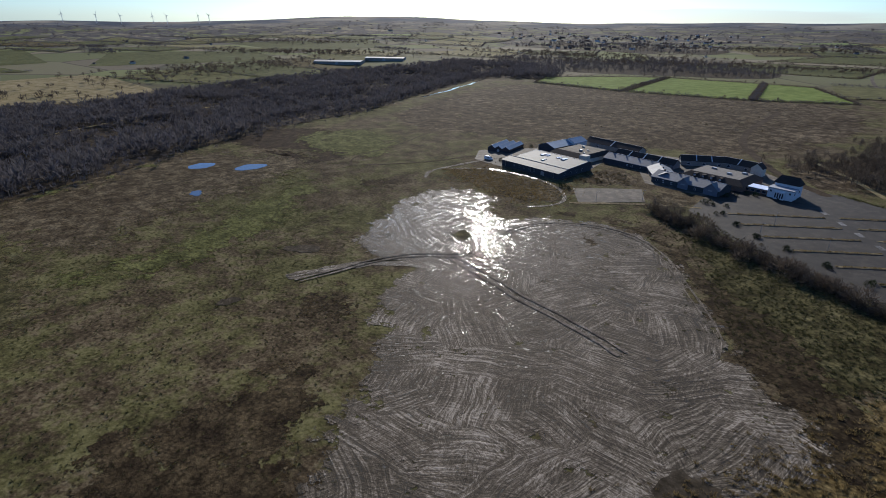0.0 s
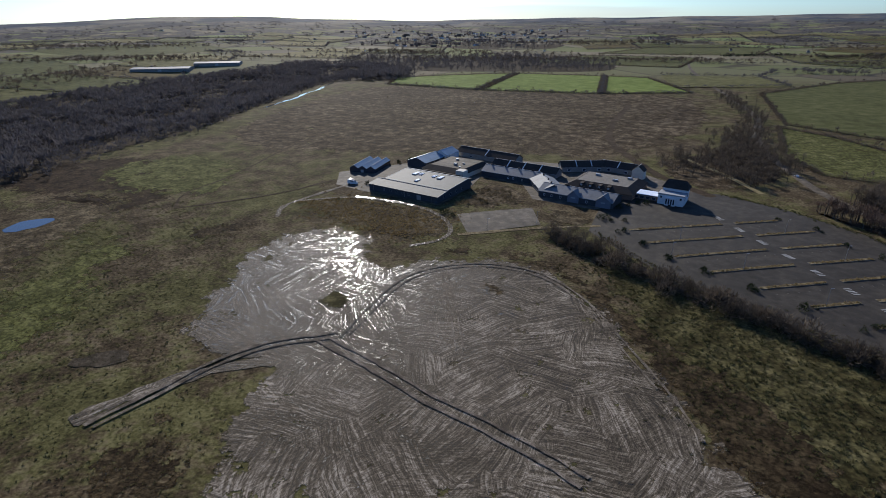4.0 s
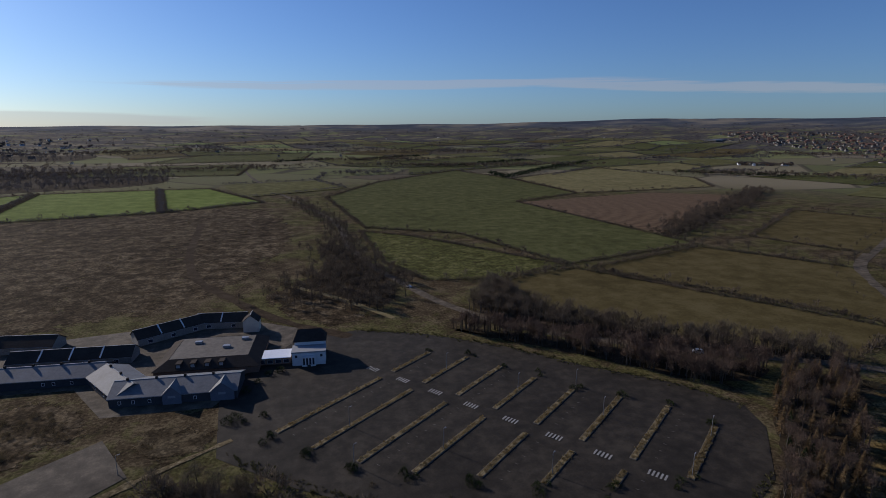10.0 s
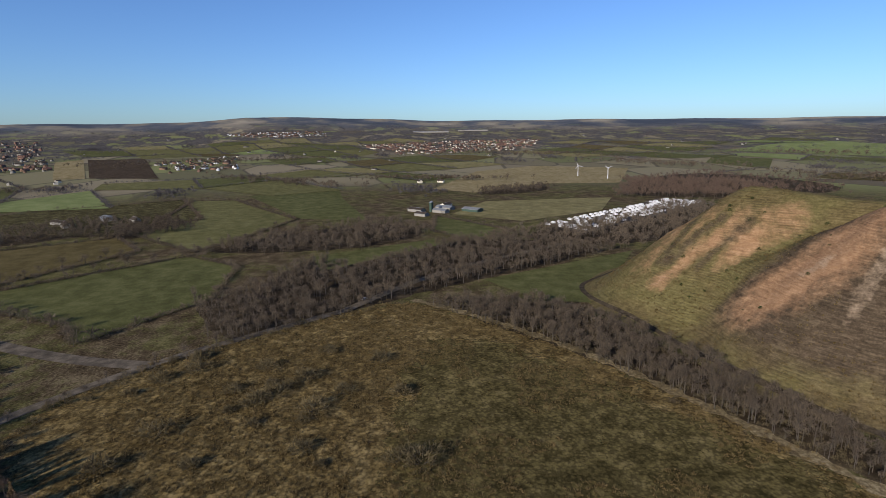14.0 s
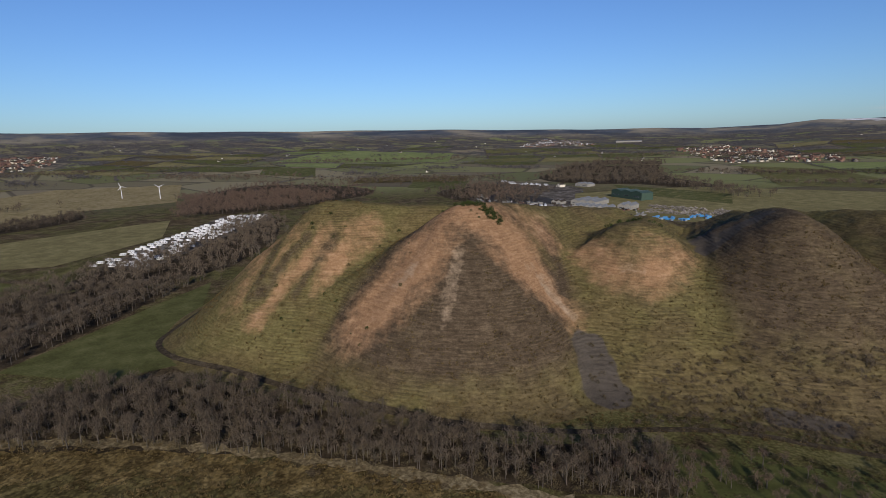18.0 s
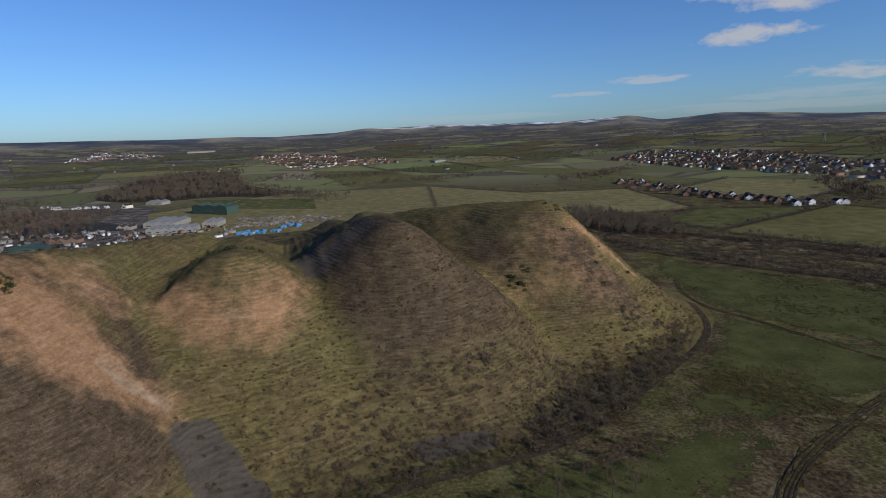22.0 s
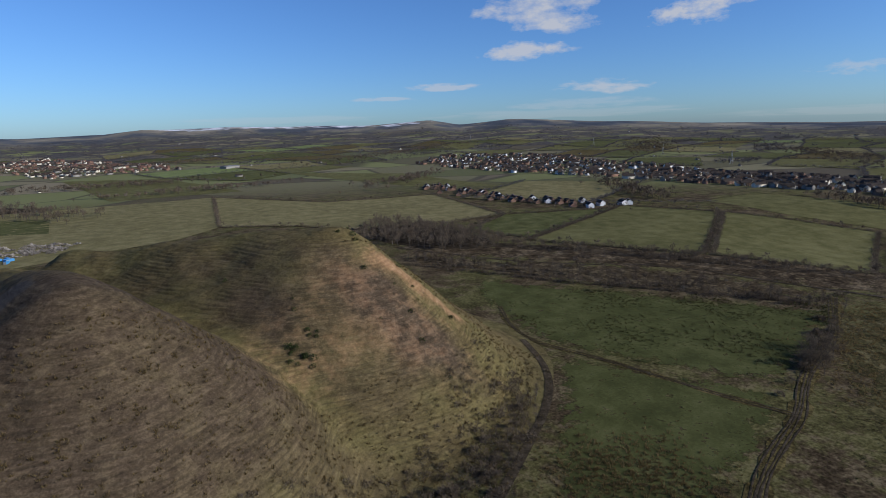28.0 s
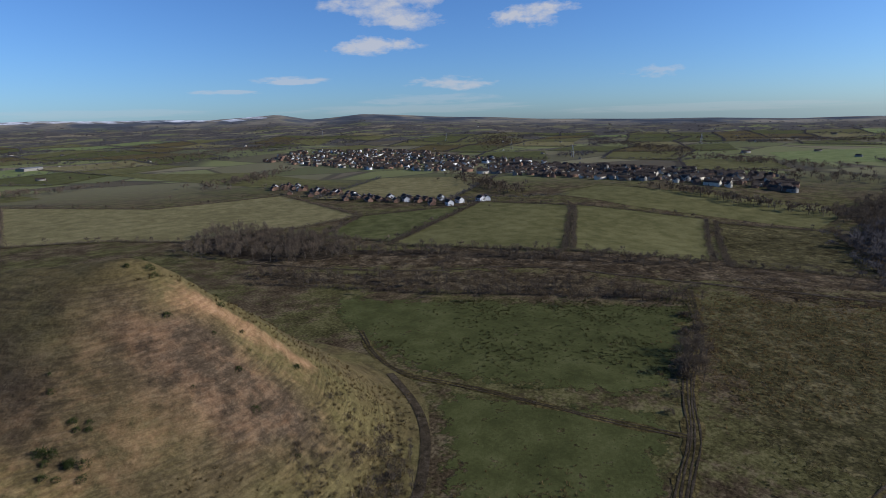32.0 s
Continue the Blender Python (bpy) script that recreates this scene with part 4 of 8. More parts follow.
drape("moor", [(-540, 752), (-360, 752), (-176, 790), (-53, 850), (8, 640), (-20, 470), (-60, 390), (-134, 365), (-230, 330), (-300, 290), (-400, 290), (-470, 360), (-500, 480), (-550, 620)], "moor", "brown moorland of dead grass and heather", "moor", loose=6)
drape("reed_bed", [(-455, 110), (-380, 110), (-330, 150), (-310, 115), (-280, 130), (-330, 200), (-400, 225), (-465, 190)], "reed", "dark brown reed bed round the ponds", "reed bed", loose=4, lift=0.1)
drape("meadow", [(300, 178), (368, 53), (366, 34), (316, -6), (255, -39), (200, -58), (130, -78), (60, -95), (20, -60), (60, 60), (110, 130), (180, 175), (246, 217)], "tawny", "tawny rough grassland with tussocks and lone bushes", "meadow", loose=2)
drape("meadow", [(312, 40), (257, 62), (217, 75), (183, 81), (120, 60), (70, -20), (60, -85), (130, -73), (200, -53), (285, -13)], "hollow", "dark olive-brown boggy grass in the meadow hollow", "meadow", loose=5, lift=0.22)
drape("meadow", [(86, 148), (110, 130), (70, 70), (78, 52), (34, 92), (-6, 160), (-48, 200), (24, 172)], "dull", "green and brown tussocky grass strip beside the hedge", "meadow", loose=2, lift=0.15)
drape("sedge_field", [(-230, -90), (-210, -60), (-245, 20), (-280, 115), (-300, 150), (-360, 130), (-440, 40), (-370, -40), (-340, -120)], "sedge", "pale brown sedge land sloping to the ponds", "rough grass", loose=10, lift=0.1)
drape("sedge_field", [(-110, 210), (-125, 216), (-190, 214), (-215, 190), (-150, 168), (-108, 172), (-98, 188)], "sedge", "pale rough grass bank above the wet track", "rough grass", loose=1.5, lift=0.2)

drape("heath", [(-42, -22), (-8, -62), (10, -82), (-40, -120), (-70, -100), (-76, -50), (-66, -20)], "heath", "dark brown heathy grass at the mud's edge", "heath", loose=6, lift=0.2)
drape("heath", [(-108, 40), (-90, 20), (-75, -5), (-100, -20), (-118, 0)], "heath", "brown trampled grass between mud and pasture", "heath", loose=5, lift=0.2)
drape("heath", [(-204, 112), (-190, 150), (-210, 166), (-240, 140), (-236, 108)], "heath", "dark brown patch of rough ground", "heath", loose=6, lift=0.2)
drape("moss", [(-206, -86), (-204, -40), (-228, 12), (-262, 66), (-296, 100), (-250, 112), (-214, 70), (-180, 36), (-166, -10), (-160, -70)], "moss", "yellow-green mossy pasture on the slope", "pasture", loose=7, lift=0.2)
drape("moss", [(-402, 158), (-420, 226), (-355, 262), (-300, 240), (-258, 172), (-320, 148)], "moss", "yellow-green grass beyond the reed bed", "pasture", loose=8, lift=0.2)
drape("moss", [(-345, -70), (-374, 0), (-408, 60), (-392, 70), (-355, 10), (-325, -60)], "moss", "olive grass fringe along the valley wood", "pasture", loose=6, lift=0.2)
drape("heath", [(-64, 186), (-33, 181), (-2, 154), (22, 128), (48, 114), (62, 102), (78, 78), (92, 52), (80, 30), (66, 50), (43, 69), (27, 98), (5, 123), (-29, 163), (-64, 172), (-96, 158), (-104, 170)], "heath", "dark brown grass between the mud and the hedge strip", "heath", loose=2, lift=0.24)
drape("heath", [(-62, 140), (-55, 150), (-45, 143), (-50, 132)], "heath", "small brown grass island in the mud", "heath", loose=1.2, lift=0.5, step=3)
drape("heath", [(-124, 95), (-117, 114), (-97, 106), (-103, 90)], "dull", "olive grass island in the wet mud", "heath", loose=1.5, lift=0.5, step=3)
drape("rough_grass", [(-290, -228), (-333, -139), (-250, -60), (-142, -90), (-130, -125), (-148, -165), (-205, -192)], "rush", "pale rushy rough grass beyond the muddy track", "rough grass", loose=8, lift=0.16)
drape("meadow", [(-8, -158), (28, -148), (92, -136), (118, -122), (150, -98), (118, -88), (60, -100), (0, -118), (-60, -148)], "damp", "damp green grass along the path below the heaps", "meadow", loose=3, lift=0.16)
drape("river_bank", [(-120, -560), (-254, -468), (-332, -369), (-417, -249), (-511, -156), (-600, -130), (-560, -80), (-371, -120), (-316, -230), (-290, -300), (-236, -380), (-150, -480)], "moor", "brown scrubby river bank with worn earth", "river bank", loose=5, lift=0.16)
drape("river_meadow", [(-120, -470), (-150, -425), (-205, -335), (-280, -232), (-312, -236), (-292, -300), (-262, -355), (-220, -390), (-150, -480)], "sedge", "pale dry grass between the hedge and the river", "rough grass", loose=4, lift=0.2)
drape("heath", [(-300, -222), (-316, -236), (-371, -130), (-420, -90), (-360, -40), (-330, -120)], "heath", "brown heathy ground along the river", "heath", loose=8, lift=0.22)
ribbon("river", [(-140, -520), (-190, -430), (-232, -378), (-264, -362), (-294, -318), (-302, -276), (-316, -236), (-332, -183), (-345, -135), (-390, -60)], 3.0, "track", "narrow muddy river below a worn bank", "river", 0.5, wander=0.6)
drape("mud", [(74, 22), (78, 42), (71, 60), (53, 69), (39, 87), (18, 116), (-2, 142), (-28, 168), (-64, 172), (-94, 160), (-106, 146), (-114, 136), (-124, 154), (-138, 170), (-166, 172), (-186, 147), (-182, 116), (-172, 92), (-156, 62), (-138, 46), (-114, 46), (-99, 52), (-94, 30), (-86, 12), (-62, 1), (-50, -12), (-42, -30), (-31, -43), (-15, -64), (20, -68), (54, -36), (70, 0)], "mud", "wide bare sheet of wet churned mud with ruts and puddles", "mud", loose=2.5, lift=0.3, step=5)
ribbon("track", [(-100, 58), (-118, 40), (-126, 20), (-129, 4)], 6, "mud", "wet rutted track leaving the mud", "track", 0.3, wander=0.5)
MAT["driedmud"] = mottled("pale_dried_mud", (0.05, 0.04, 0.03), (0.13, 0.107, 0.08), (0.27, 0.23, 0.18), 5, 0.5, 1.0, 0.3, rough=0.8, big=30, fray=5)
for line, width in (([(-94, 78), (-63, 72), (-42, 66), (-21, 63), (-2, 59), (12, 55)], 1.3), ([(-95, 74), (-64, 68), (-43, 62), (-22, 59), (-2, 55), (11, 51)], 1.3), ([(-83, 147), (-64, 120), (-46, 92)], 0.7), ([(-80.5, 148), (-61.5, 121), (-43.5, 93)], 0.7),
                    ([(-89, 80), (-92, 96), (-96, 128), (-89, 147), (-68, 163), (-40, 165), (-14, 148), (5, 124), (24, 101), (36, 82)], 0.9), ([(-87, 82), (-89, 97), (-93, 127), (-87, 144), (-68, 160), (-40, 162), (-16, 146), (2, 123), (21, 100)], 0.7),
                    ([(-92, 82), (-111, 66), (-119, 47), (-121, 27), (-124, 5)], 1.6), ([(-90, 79), (-108, 64), (-116, 46), (-118, 27), (-121, 6)], 1.2)):
    ribbon("wheel_rut", line, width, "driedmud", "pale churned wheel rut across the mud", "rut", 0.75, wander=0.5, step=3)
PONDS = [([(-350, 43), (-361, 57), (-348, 71), (-339, 54)], 1.2), ([(-319, 67), (-333, 81), (-320, 101), (-311, 86)], 1.2), ([(-283, 20), (-290, 28), (-283, 30), (-273, 23)], 1.2)]
for poly, loose in PONDS:
    drape("pond", poly, "water", "still blue-grey pond in the rough ground", "pond", loose=loose, lift=0.34, step=40)

for poly in ([(-158, 18), (-164, 23), (-152, 38), (-144, 30)], [(-125, -33), (-128, -25), (-123, -20), (-120, -29)], [(46, 0), (45, 13), (53, 15), (59, 13), (58, 2)]):
    drape("wet_hollow", poly, "track", "shallow muddy hollow in the pasture", "mud", loose=1.2, lift=0.34, step=40)

ROAD_N = [(354, 81), (325, 130), (296, 176), (254, 216), (212, 240), (160, 270), (112, 304), (80, 358), (66, 407), (47, 472), (38, 560), (42, 646), (25, 736), (-2, 855), (-44, 1018), (-111, 1338), (-150, 1700)]
ribbon("road", ROAD_N, 6.6, "road", "grey two-lane country road between trees", "road", 0.25)
ribbon("road", [(354, 81), (420, 20), (470, -60), (520, -160)], 7, "road", "grey two-lane country road between trees", "road", 0.25)
ribbon("lane", [(296, 176), (314, 220), (355, 281), (420, 360), (493, 401), (600, 455), (690, 502), (725, 535)], 9, "road", "narrow farm lane lined with verges", "road", 0.27)
ribbon("track", [(-110, 700), (-92, 481), (-43, 391), (-13, 346), (20, 318)], 7, "soil", "disused grey access road over the moor", "track", 0.24, wander=0.35)
ribbon("river", [(-535, 470), (-552, 520), (-560, 560), (-586, 600), (-596, 650), (-632, 700), (-644, 740), (-700, 800)], 6, "water", "bright winding river in the wooded valley", "river", 0.5, wander=0.5)
ribbon("track", [(-620, -80), (-650, -20), (-680, 40), (-712, 96), (-740, 170), (-760, 260)], 7, "pale", "pale dry track through the valley wood", "track", 0.5, wander=0.4)
ribbon("track", [(-206, 164), (-218, 180), (-213, 207), (-203, 245)], 3, "mud", "wet track beside the greenhouse", "track", 0.3, wander=0.5)
ribbon("track", [(-273, 144), (-237, 195), (-224, 237)], 2, "soil", "thin worn path towards the greenhouse", "path", 0.26, wander=0.4)
ribbon("track", [(-273, 144), (-296, 165), (-299, 216), (-331, 295), (-355, 404)], 1.6, "soil", "thin footpath through rough grass", "path", 0.24, wander=0.35)


def rutted(line, width, label, ruts=2):
    """A vehicle track: trodden ground with pairs of wheel ruts winding along it."""
    ribbon("track", line, width, "hollow", label, "track", 0.24, wander=0.6)
    for k in range(ruts * 2):
        off = (k - ruts + 0.5) * width / (ruts * 2 + 0.6)
        moved = []
        for i, (x, y) in enumerate(line):
            (ax, ay), (bx, by) = line[max(i - 1, 0)], line[min(i + 1, len(line) - 1)]
            n = math.hypot(bx - ax, by - ay)
            o = off * (1 + 0.5 * math.sin(i * 2.1 + k))
            moved.append((x - (by - ay) / n * o, y + (bx - ax) / n * o))
        ribbon("wheel_rut", moved, 0.65, "track", "dark wet wheel rut in the track", "rut", 0.42, wander=0.6, step=3)


rutted([(8, -78), (-4, -104), (-26, -124), (-52, -138), (-72, -147), (-92, -155), (-115, -162), (-137, -168), (-160, -178), (-185, -188), (-228, -199), (-265, -215), (-300, -232)], 6, "deeply rutted muddy vehicle track", 2)
rutted([(-137, -168), (-128, -190), (-122, -212), (-112, -250), (-101, -275), (-105, -300), (-120, -330)], 4, "muddy vehicle track across the meadow", 1)
rutted([(-60, -150), (-80, -138), (-100, -130), (-150, -118)], 4, "muddy vehicle track over rough ground", 1)
FOOT = [(400, -140), (384, -105), (374, -86), (352, -78), (325, -78), (286, -84), (233, -86), (190, -92), (165, -104), (140, -116), (118, -132), (92, -146), (60, -150), (28, -158), (-4, -180), (-38, -203), (-66, -223), (-86, -246), (-98, -280)]
ribbon("track", FOOT, 3.4, "track", "dark dirt path round the foot of the spoil heaps", "path", 0.3, over=land)
ribbon("track", [(-215, 192), (-190, 214), (-150, 217), (-126, 213), (-109, 202), (-100, 189), (-101, 176), (-112, 164)], 2.6, "mud", "wet glistening wheel track", "track", 0.3)
ribbon("puddle", [(-186, 215), (-172, 216), (-158, 217), (-142, 216)], 2.6, "wet", "long shallow puddle in front of the warehouse", "puddle", 0.42, wander=0.6, step=3)
ribbon("verge", [(-96, 188), (-78, 202), (-57, 216)], 3.0, "strip", "pale dry grass verge along the paving", "verge", 0.3, wander=0.4)
ribbon("verge", [(-57, 216), (-40, 226), (-30, 232)], 2.0, "strip", "pale dry grass verge along the paving", "verge", 0.3, wander=0.4)
ribbon("verge", [(366, 36), (316, -4), (255, -37), (200, -57), (130, -77)], 5, "strip", "pale dry grass line at the meadow edge", "verge", 0.3, wander=0.8, step=3)


# ---------------------------------------------------------------- trees and scrub
RNG = np.random.RandomState(11)


def prism(a, b, ra, rb, sides=3):
    """A tapered limb from a to b."""
    a, b = np.array(a, float), np.array(b, float)
    w = (b - a) / (np.linalg.norm(b - a) + 1e-9)
    u = np.cross(w, (0.3, 0.9, 0.2))
    u /= np.linalg.norm(u) + 1e-9
    v = np.cross(w, u)
    ang = np.arange(sides) * 2 * np.pi / sides
    ring = np.cos(ang)[:, None] * u + np.sin(ang)[:, None] * v
    verts = np.vstack([a + ring * ra, b + ring * rb])
    faces = [(i, (i + 1) % sides, sides + (i + 1) % sides, sides + i) for i in range(sides)]
    return verts, faces


def joined(pieces):
    vs, fs, n = [], [], 0
    for v, f in pieces:
        vs.append(v)
        fs += [tuple(i + n for i in q) for q in f]
        n += len(v)
    return np.vstack(vs), fs


def blades(centres, ways, length, width, rng):
    """Thin leaf-like twigs: one long triangle each, from a centre along a way."""
    n = len(centres)
    side = np.cross(ways, rng.normal(size=(n, 3)))
    side /= np.linalg.norm(side, axis=1)[:, None] + 1e-9
    L = length * rng.uniform(0.6, 1.3, (n, 1))
    W = width * rng.uniform(0.6, 1.3, (n, 1))
    v = np.stack([centres - side * W, centres + side * W, centres + ways * L], 1).reshape(-1, 3)
    return v, [(3 * i, 3 * i + 1, 3 * i + 2) for i in range(n)]


def bare_tree(rng, high, spread, limbs=7, twigs=150, fine=(1.3, 0.07), forks=3):
    """A leafless tree: trunk and limbs, and a crown of twigs."""
    wood, tips = [], []
    lean = rng.normal(0, 0.03 * high, 2)
    fork = high * rng.uniform(0.28, 0.4)
    top = np.array([lean[0], lean[1], high * 0.86])
    mid = np.array([lean[0] * 0.4, lean[1] * 0.4, fork])
    r = high * 0.018
    wood += [prism((0, 0, -0.6), mid, r * 1.3, r * 0.9, 5), prism(mid, top, r * 0.85, r * 0.2, 4)]
    for i in range(limbs):
        a = i * 2.4 + rng.uniform(-0.5, 0.5)
        z = fork + (high * 0.62 - fork) * i / limbs
        s = mid + (top - mid) * ((z - fork) / (top[2] - fork))
        out = spread * rng.uniform(0.6, 1.0) * (1 - 0.45 * i / limbs)
        e = s + np.array([math.cos(a) * out, math.sin(a) * out, high * rng.uniform(0.18, 0.34)])
        wood.append(prism(s, e, r * 0.5, r * 0.1))
        for k in range(forks):
            p = s + (e - s) * rng.uniform(0.45, 0.9)
            q = p + np.array([*(rng.normal(0, spread * 0.26, 2)), high * rng.uniform(0.05, 0.17)])
            wood.append(prism(p, q, r * 0.22, r * 0.05))
            tips += [(p, q)]
        tips += [(s + (e - s) * 0.5, e)]
    tips += [(mid + (top - mid) * 0.5, top)]
    pick = rng.randint(0, len(tips), twigs)
    t = rng.uniform(0.2, 1.05, (twigs, 1))
    A, B = np.array([x[0] for x in tips])[pick], np.array([x[1] for x in tips])[pick]
    c = A + (B - A) * t + rng.normal(0, spread * 0.21, (twigs, 3))
    w = (B - A) / (np.linalg.norm(B - A, axis=1)[:, None] + 1e-9) * 0.6 + rng.normal(0, 0.6, (twigs, 3)) + np.array([0, 0, 0.35])
    w /= np.linalg.norm(w, axis=1)[:, None]
    return joined(wood), blades(c, w, fine[0], fine[1], rng)


def bush(rng, wide, high, n=110, fine=(0.7, 0.07), flat=0.0):
    """A rounded uneven shrub of twigs springing from the ground."""
    th, ph = rng.uniform(0, 2 * np.pi, n), np.arccos(rng.uniform(0.05, 1, n))
    lobes = 1 + 0.3 * np.sin(th * 3 + rng.uniform(0, 6)) * np.sin(ph)
    rad = rng.uniform(0.35, 1.0, n) ** 0.6 * lobes
    d = np.stack([np.sin(ph) * np.cos(th), np.sin(ph) * np.sin(th), np.cos(ph)], 1)
    c = d * rad[:, None] * np.array([wide, wide, high])
    w = d + rng.normal(0, 0.5, (n, 3)) + np.array([0, 0, 0.3])
    w /= np.linalg.norm(w, axis=1)[:, None]
    stems = joined([prism((0, 0, -0.3), c[i] * 0.8, 0.06, 0.02) for i in range(8)])
    return stems, blades(c, w, fine[0], fine[1], rng)


def conifer(rng, high, wide, n=170):
    """A narrow pointed tree with whorls of drooping sprays."""
    z = rng.uniform(0.12, 0.98, n) ** 0.85
    th = rng.uniform(0, 2 * np.pi, n)
    r = wide * (1 - z) ** 0.8
    c = np.stack([np.cos(th) * r * 0.25, np.sin(th) * r * 0.25, z * high], 1)
    w = np.stack([np.cos(th) * r, np.sin(th) * r, rng.uniform(-0.15, 0.12, n) * high * 0.25], 1)
    L = np.linalg.norm(w, axis=1)[:, None]
    v, f = blades(c, w / L, 1.0, 0.22, rng)
    v = v.reshape(-1, 3, 3)
    v[:, 2] = c + w * rng.uniform(0.85, 1.15, (n, 1))
    return prism((0, 0, -0.5), (0, 0, high * 0.97), high * 0.017, 0.02, 5), (v.reshape(-1, 3), f)


def inside(poly, x, y):
    px, py = np.array([p[0] for p in poly]), np.array([p[1] for p in poly])
    qx, qy = np.roll(px, -1), np.roll(py, -1)
    x, y = np.asarray(x)[:, None], np.asarray(y)[:, None]
    hit = ((py > y) != (qy > y)) & (x < (qx - px) * (y - py) / (qy - py + 1e-12) + px)
    return hit.sum(1) % 2 == 1


def scatter(poly, count, rng=RNG, keep_out=()):
    lo, hi = np.min(poly, 0), np.max(poly, 0)
    out = np.zeros((0, 2))
    while len(out) < count:
        p = rng.uniform(lo, hi, (count * 3, 2))
        p = p[inside(poly, p[:, 0], p[:, 1])]
        for k in keep_out:
            p = p[~inside(k, p[:, 0], p[:, 1])]
        out = np.vstack([out, p])
    return out[:count]


def along(line, gap, spread, rng=RNG):
    out = []
    for (ax, ay), (bx, by) in zip(line, line[1:]):
        n = max(1, int(math.hypot(bx - ax, by - ay) / gap))
        for i in range(n):
            t = (i + rng.uniform(0, 1)) / n
            out.append((ax + (bx - ax) * t + rng.normal(0, spread), ay + (by - ay) * t + rng.normal(0, spread)))
    return np.array(out)


def multiply(name, shapes, spots, scale, mats, label, category, over=land, sink=0.1, stretch=None):
    """Many alike plants as one mass: every shape a pair (wood, crown) of vertices and faces, copied to the spots."""
    vs, tri, quad, mt, mq, base = [], [], [], [], [], 0
    spots = np.asarray(spots)
    zs = over(spots[:, 0], spots[:, 1]) - sink
    which = RNG.randint(0, len(shapes), len(spots))
    turn, size = RNG.uniform(0, 2 * np.pi, len(spots)), RNG.uniform(scale[0], scale[1], len(spots))
    for k, (wood, crown) in enumerate(shapes):
        idx = np.where(which == k)[0]
        if not len(idx):
            continue
        c, s = np.cos(turn[idx])[:, None], np.sin(turn[idx])[:, None]
        for part_no, (v, f) in enumerate((wood, crown)):
            if not len(v):
                continue
            X = (v[:, 0] * c - v[:, 1] * s) * size[idx, None] + spots[idx, 0, None]
            Y = (v[:, 0] * s + v[:, 1] * c) * size[idx, None] + spots[idx, 1, None]
            Z = v[:, 2] * size[idx, None] + zs[idx, None]
            vs.append(np.stack([X, Y, Z], -1).reshape(-1, 3))
            f3 = np.array([q for q in f if len(q) == 3], int).reshape(-1, 3)
            f4 = np.array([q for q in f if len(q) == 4], int).reshape(-1, 4)
            off = base + np.arange(len(idx))[:, None, None] * len(v)
            if len(f3):
                tri.append((f3[None] + off).reshape(-1, 3))
                mt.append(np.full(len(tri[-1]), part_no))
            if len(f4):
                quad.append((f4[None] + off).reshape(-1, 4))
                mq.append(np.full(len(quad[-1]), part_no))
            base += len(v) * len(idx)
    me = bpy.data.meshes.new(name)
    co = np.vstack(vs).astype(np.float32)
    T = np.vstack(tri) if tri else np.zeros((0, 3), int)
    Q = np.vstack(quad) if quad else np.zeros((0, 4), int)
    me.vertices.add(len(co))
    me.vertices.foreach_set("co", co.ravel())
    loops = np.concatenate([T.ravel(), Q.ravel()]).astype(np.int32)
    me.loops.add(len(loops))
    me.loops.foreach_set("vertex_index", loops)
    me.polygons.add(len(T) + len(Q))
    start = np.concatenate([np.arange(len(T)) * 3, len(T) * 3 + np.arange(len(Q)) * 4]).astype(np.int32)
    me.polygons.foreach_set("loop_start", start)
    me.update(calc_edges=True)
    for m in mats:
        me.materials.append(MAT[m])
    me.polygons.foreach_set("material_index", np.concatenate(mt + mq).astype(np.int32))
    return tagged(new(name, me), label, category, kind="stuff")


r1 = np.random.RandomState(5)
TREES = [bare_tree(r1, h, s, 5, 130, (1.7, 0.085), 2) for h, s in ((9, 2.5), (11, 3.0), (8, 2.3), (12, 3.2))]
FAR_TREES = [bare_tree(r1, h, s, 4, 64, (2.1, 0.2), 1) for h, s in ((9, 3.6), (11, 4.4), (8, 3.4))]
BUSHES = [bush(r1, w, h) for w, h in ((1.6, 1.7), (2.2, 2.0), (1.3, 1.6))]
FAR_BUSHES = [bush(r1, w, h, 36, (1.2, 0.2)) for w, h in ((2.4, 2.2), (3.0, 2.6))]
FIRS = [conifer(r1, h, w) for h, w in ((11, 2.4), (14, 2.8), (9, 2.2))]


def far_tree(rng, high, spread, n=22):
    """A tree for the distance: a short trunk and a crown of a few broad sprays."""
    c = rng.normal(0, 0.42, (n, 3)) * (spread, spread, high * 0.28) + (0, 0, high * 0.58)
    c[:, 2] = np.clip(c[:, 2], high * 0.12, high)
    w = c - np.array([0, 0, high * 0.2]) + rng.normal(0, 1.0, (n, 3))
    w /= np.linalg.norm(w, axis=1)[:, None] + 1e-9
    return prism((0, 0, -0.5), (0, 0, high * 0.7), 0.25, 0.1), blades(c, w, 2.5, 0.5, rng)


MASS = [far_tree(r1, h, s) for h, s in ((8, 3.6), (10, 4.2), (7, 3.8))]

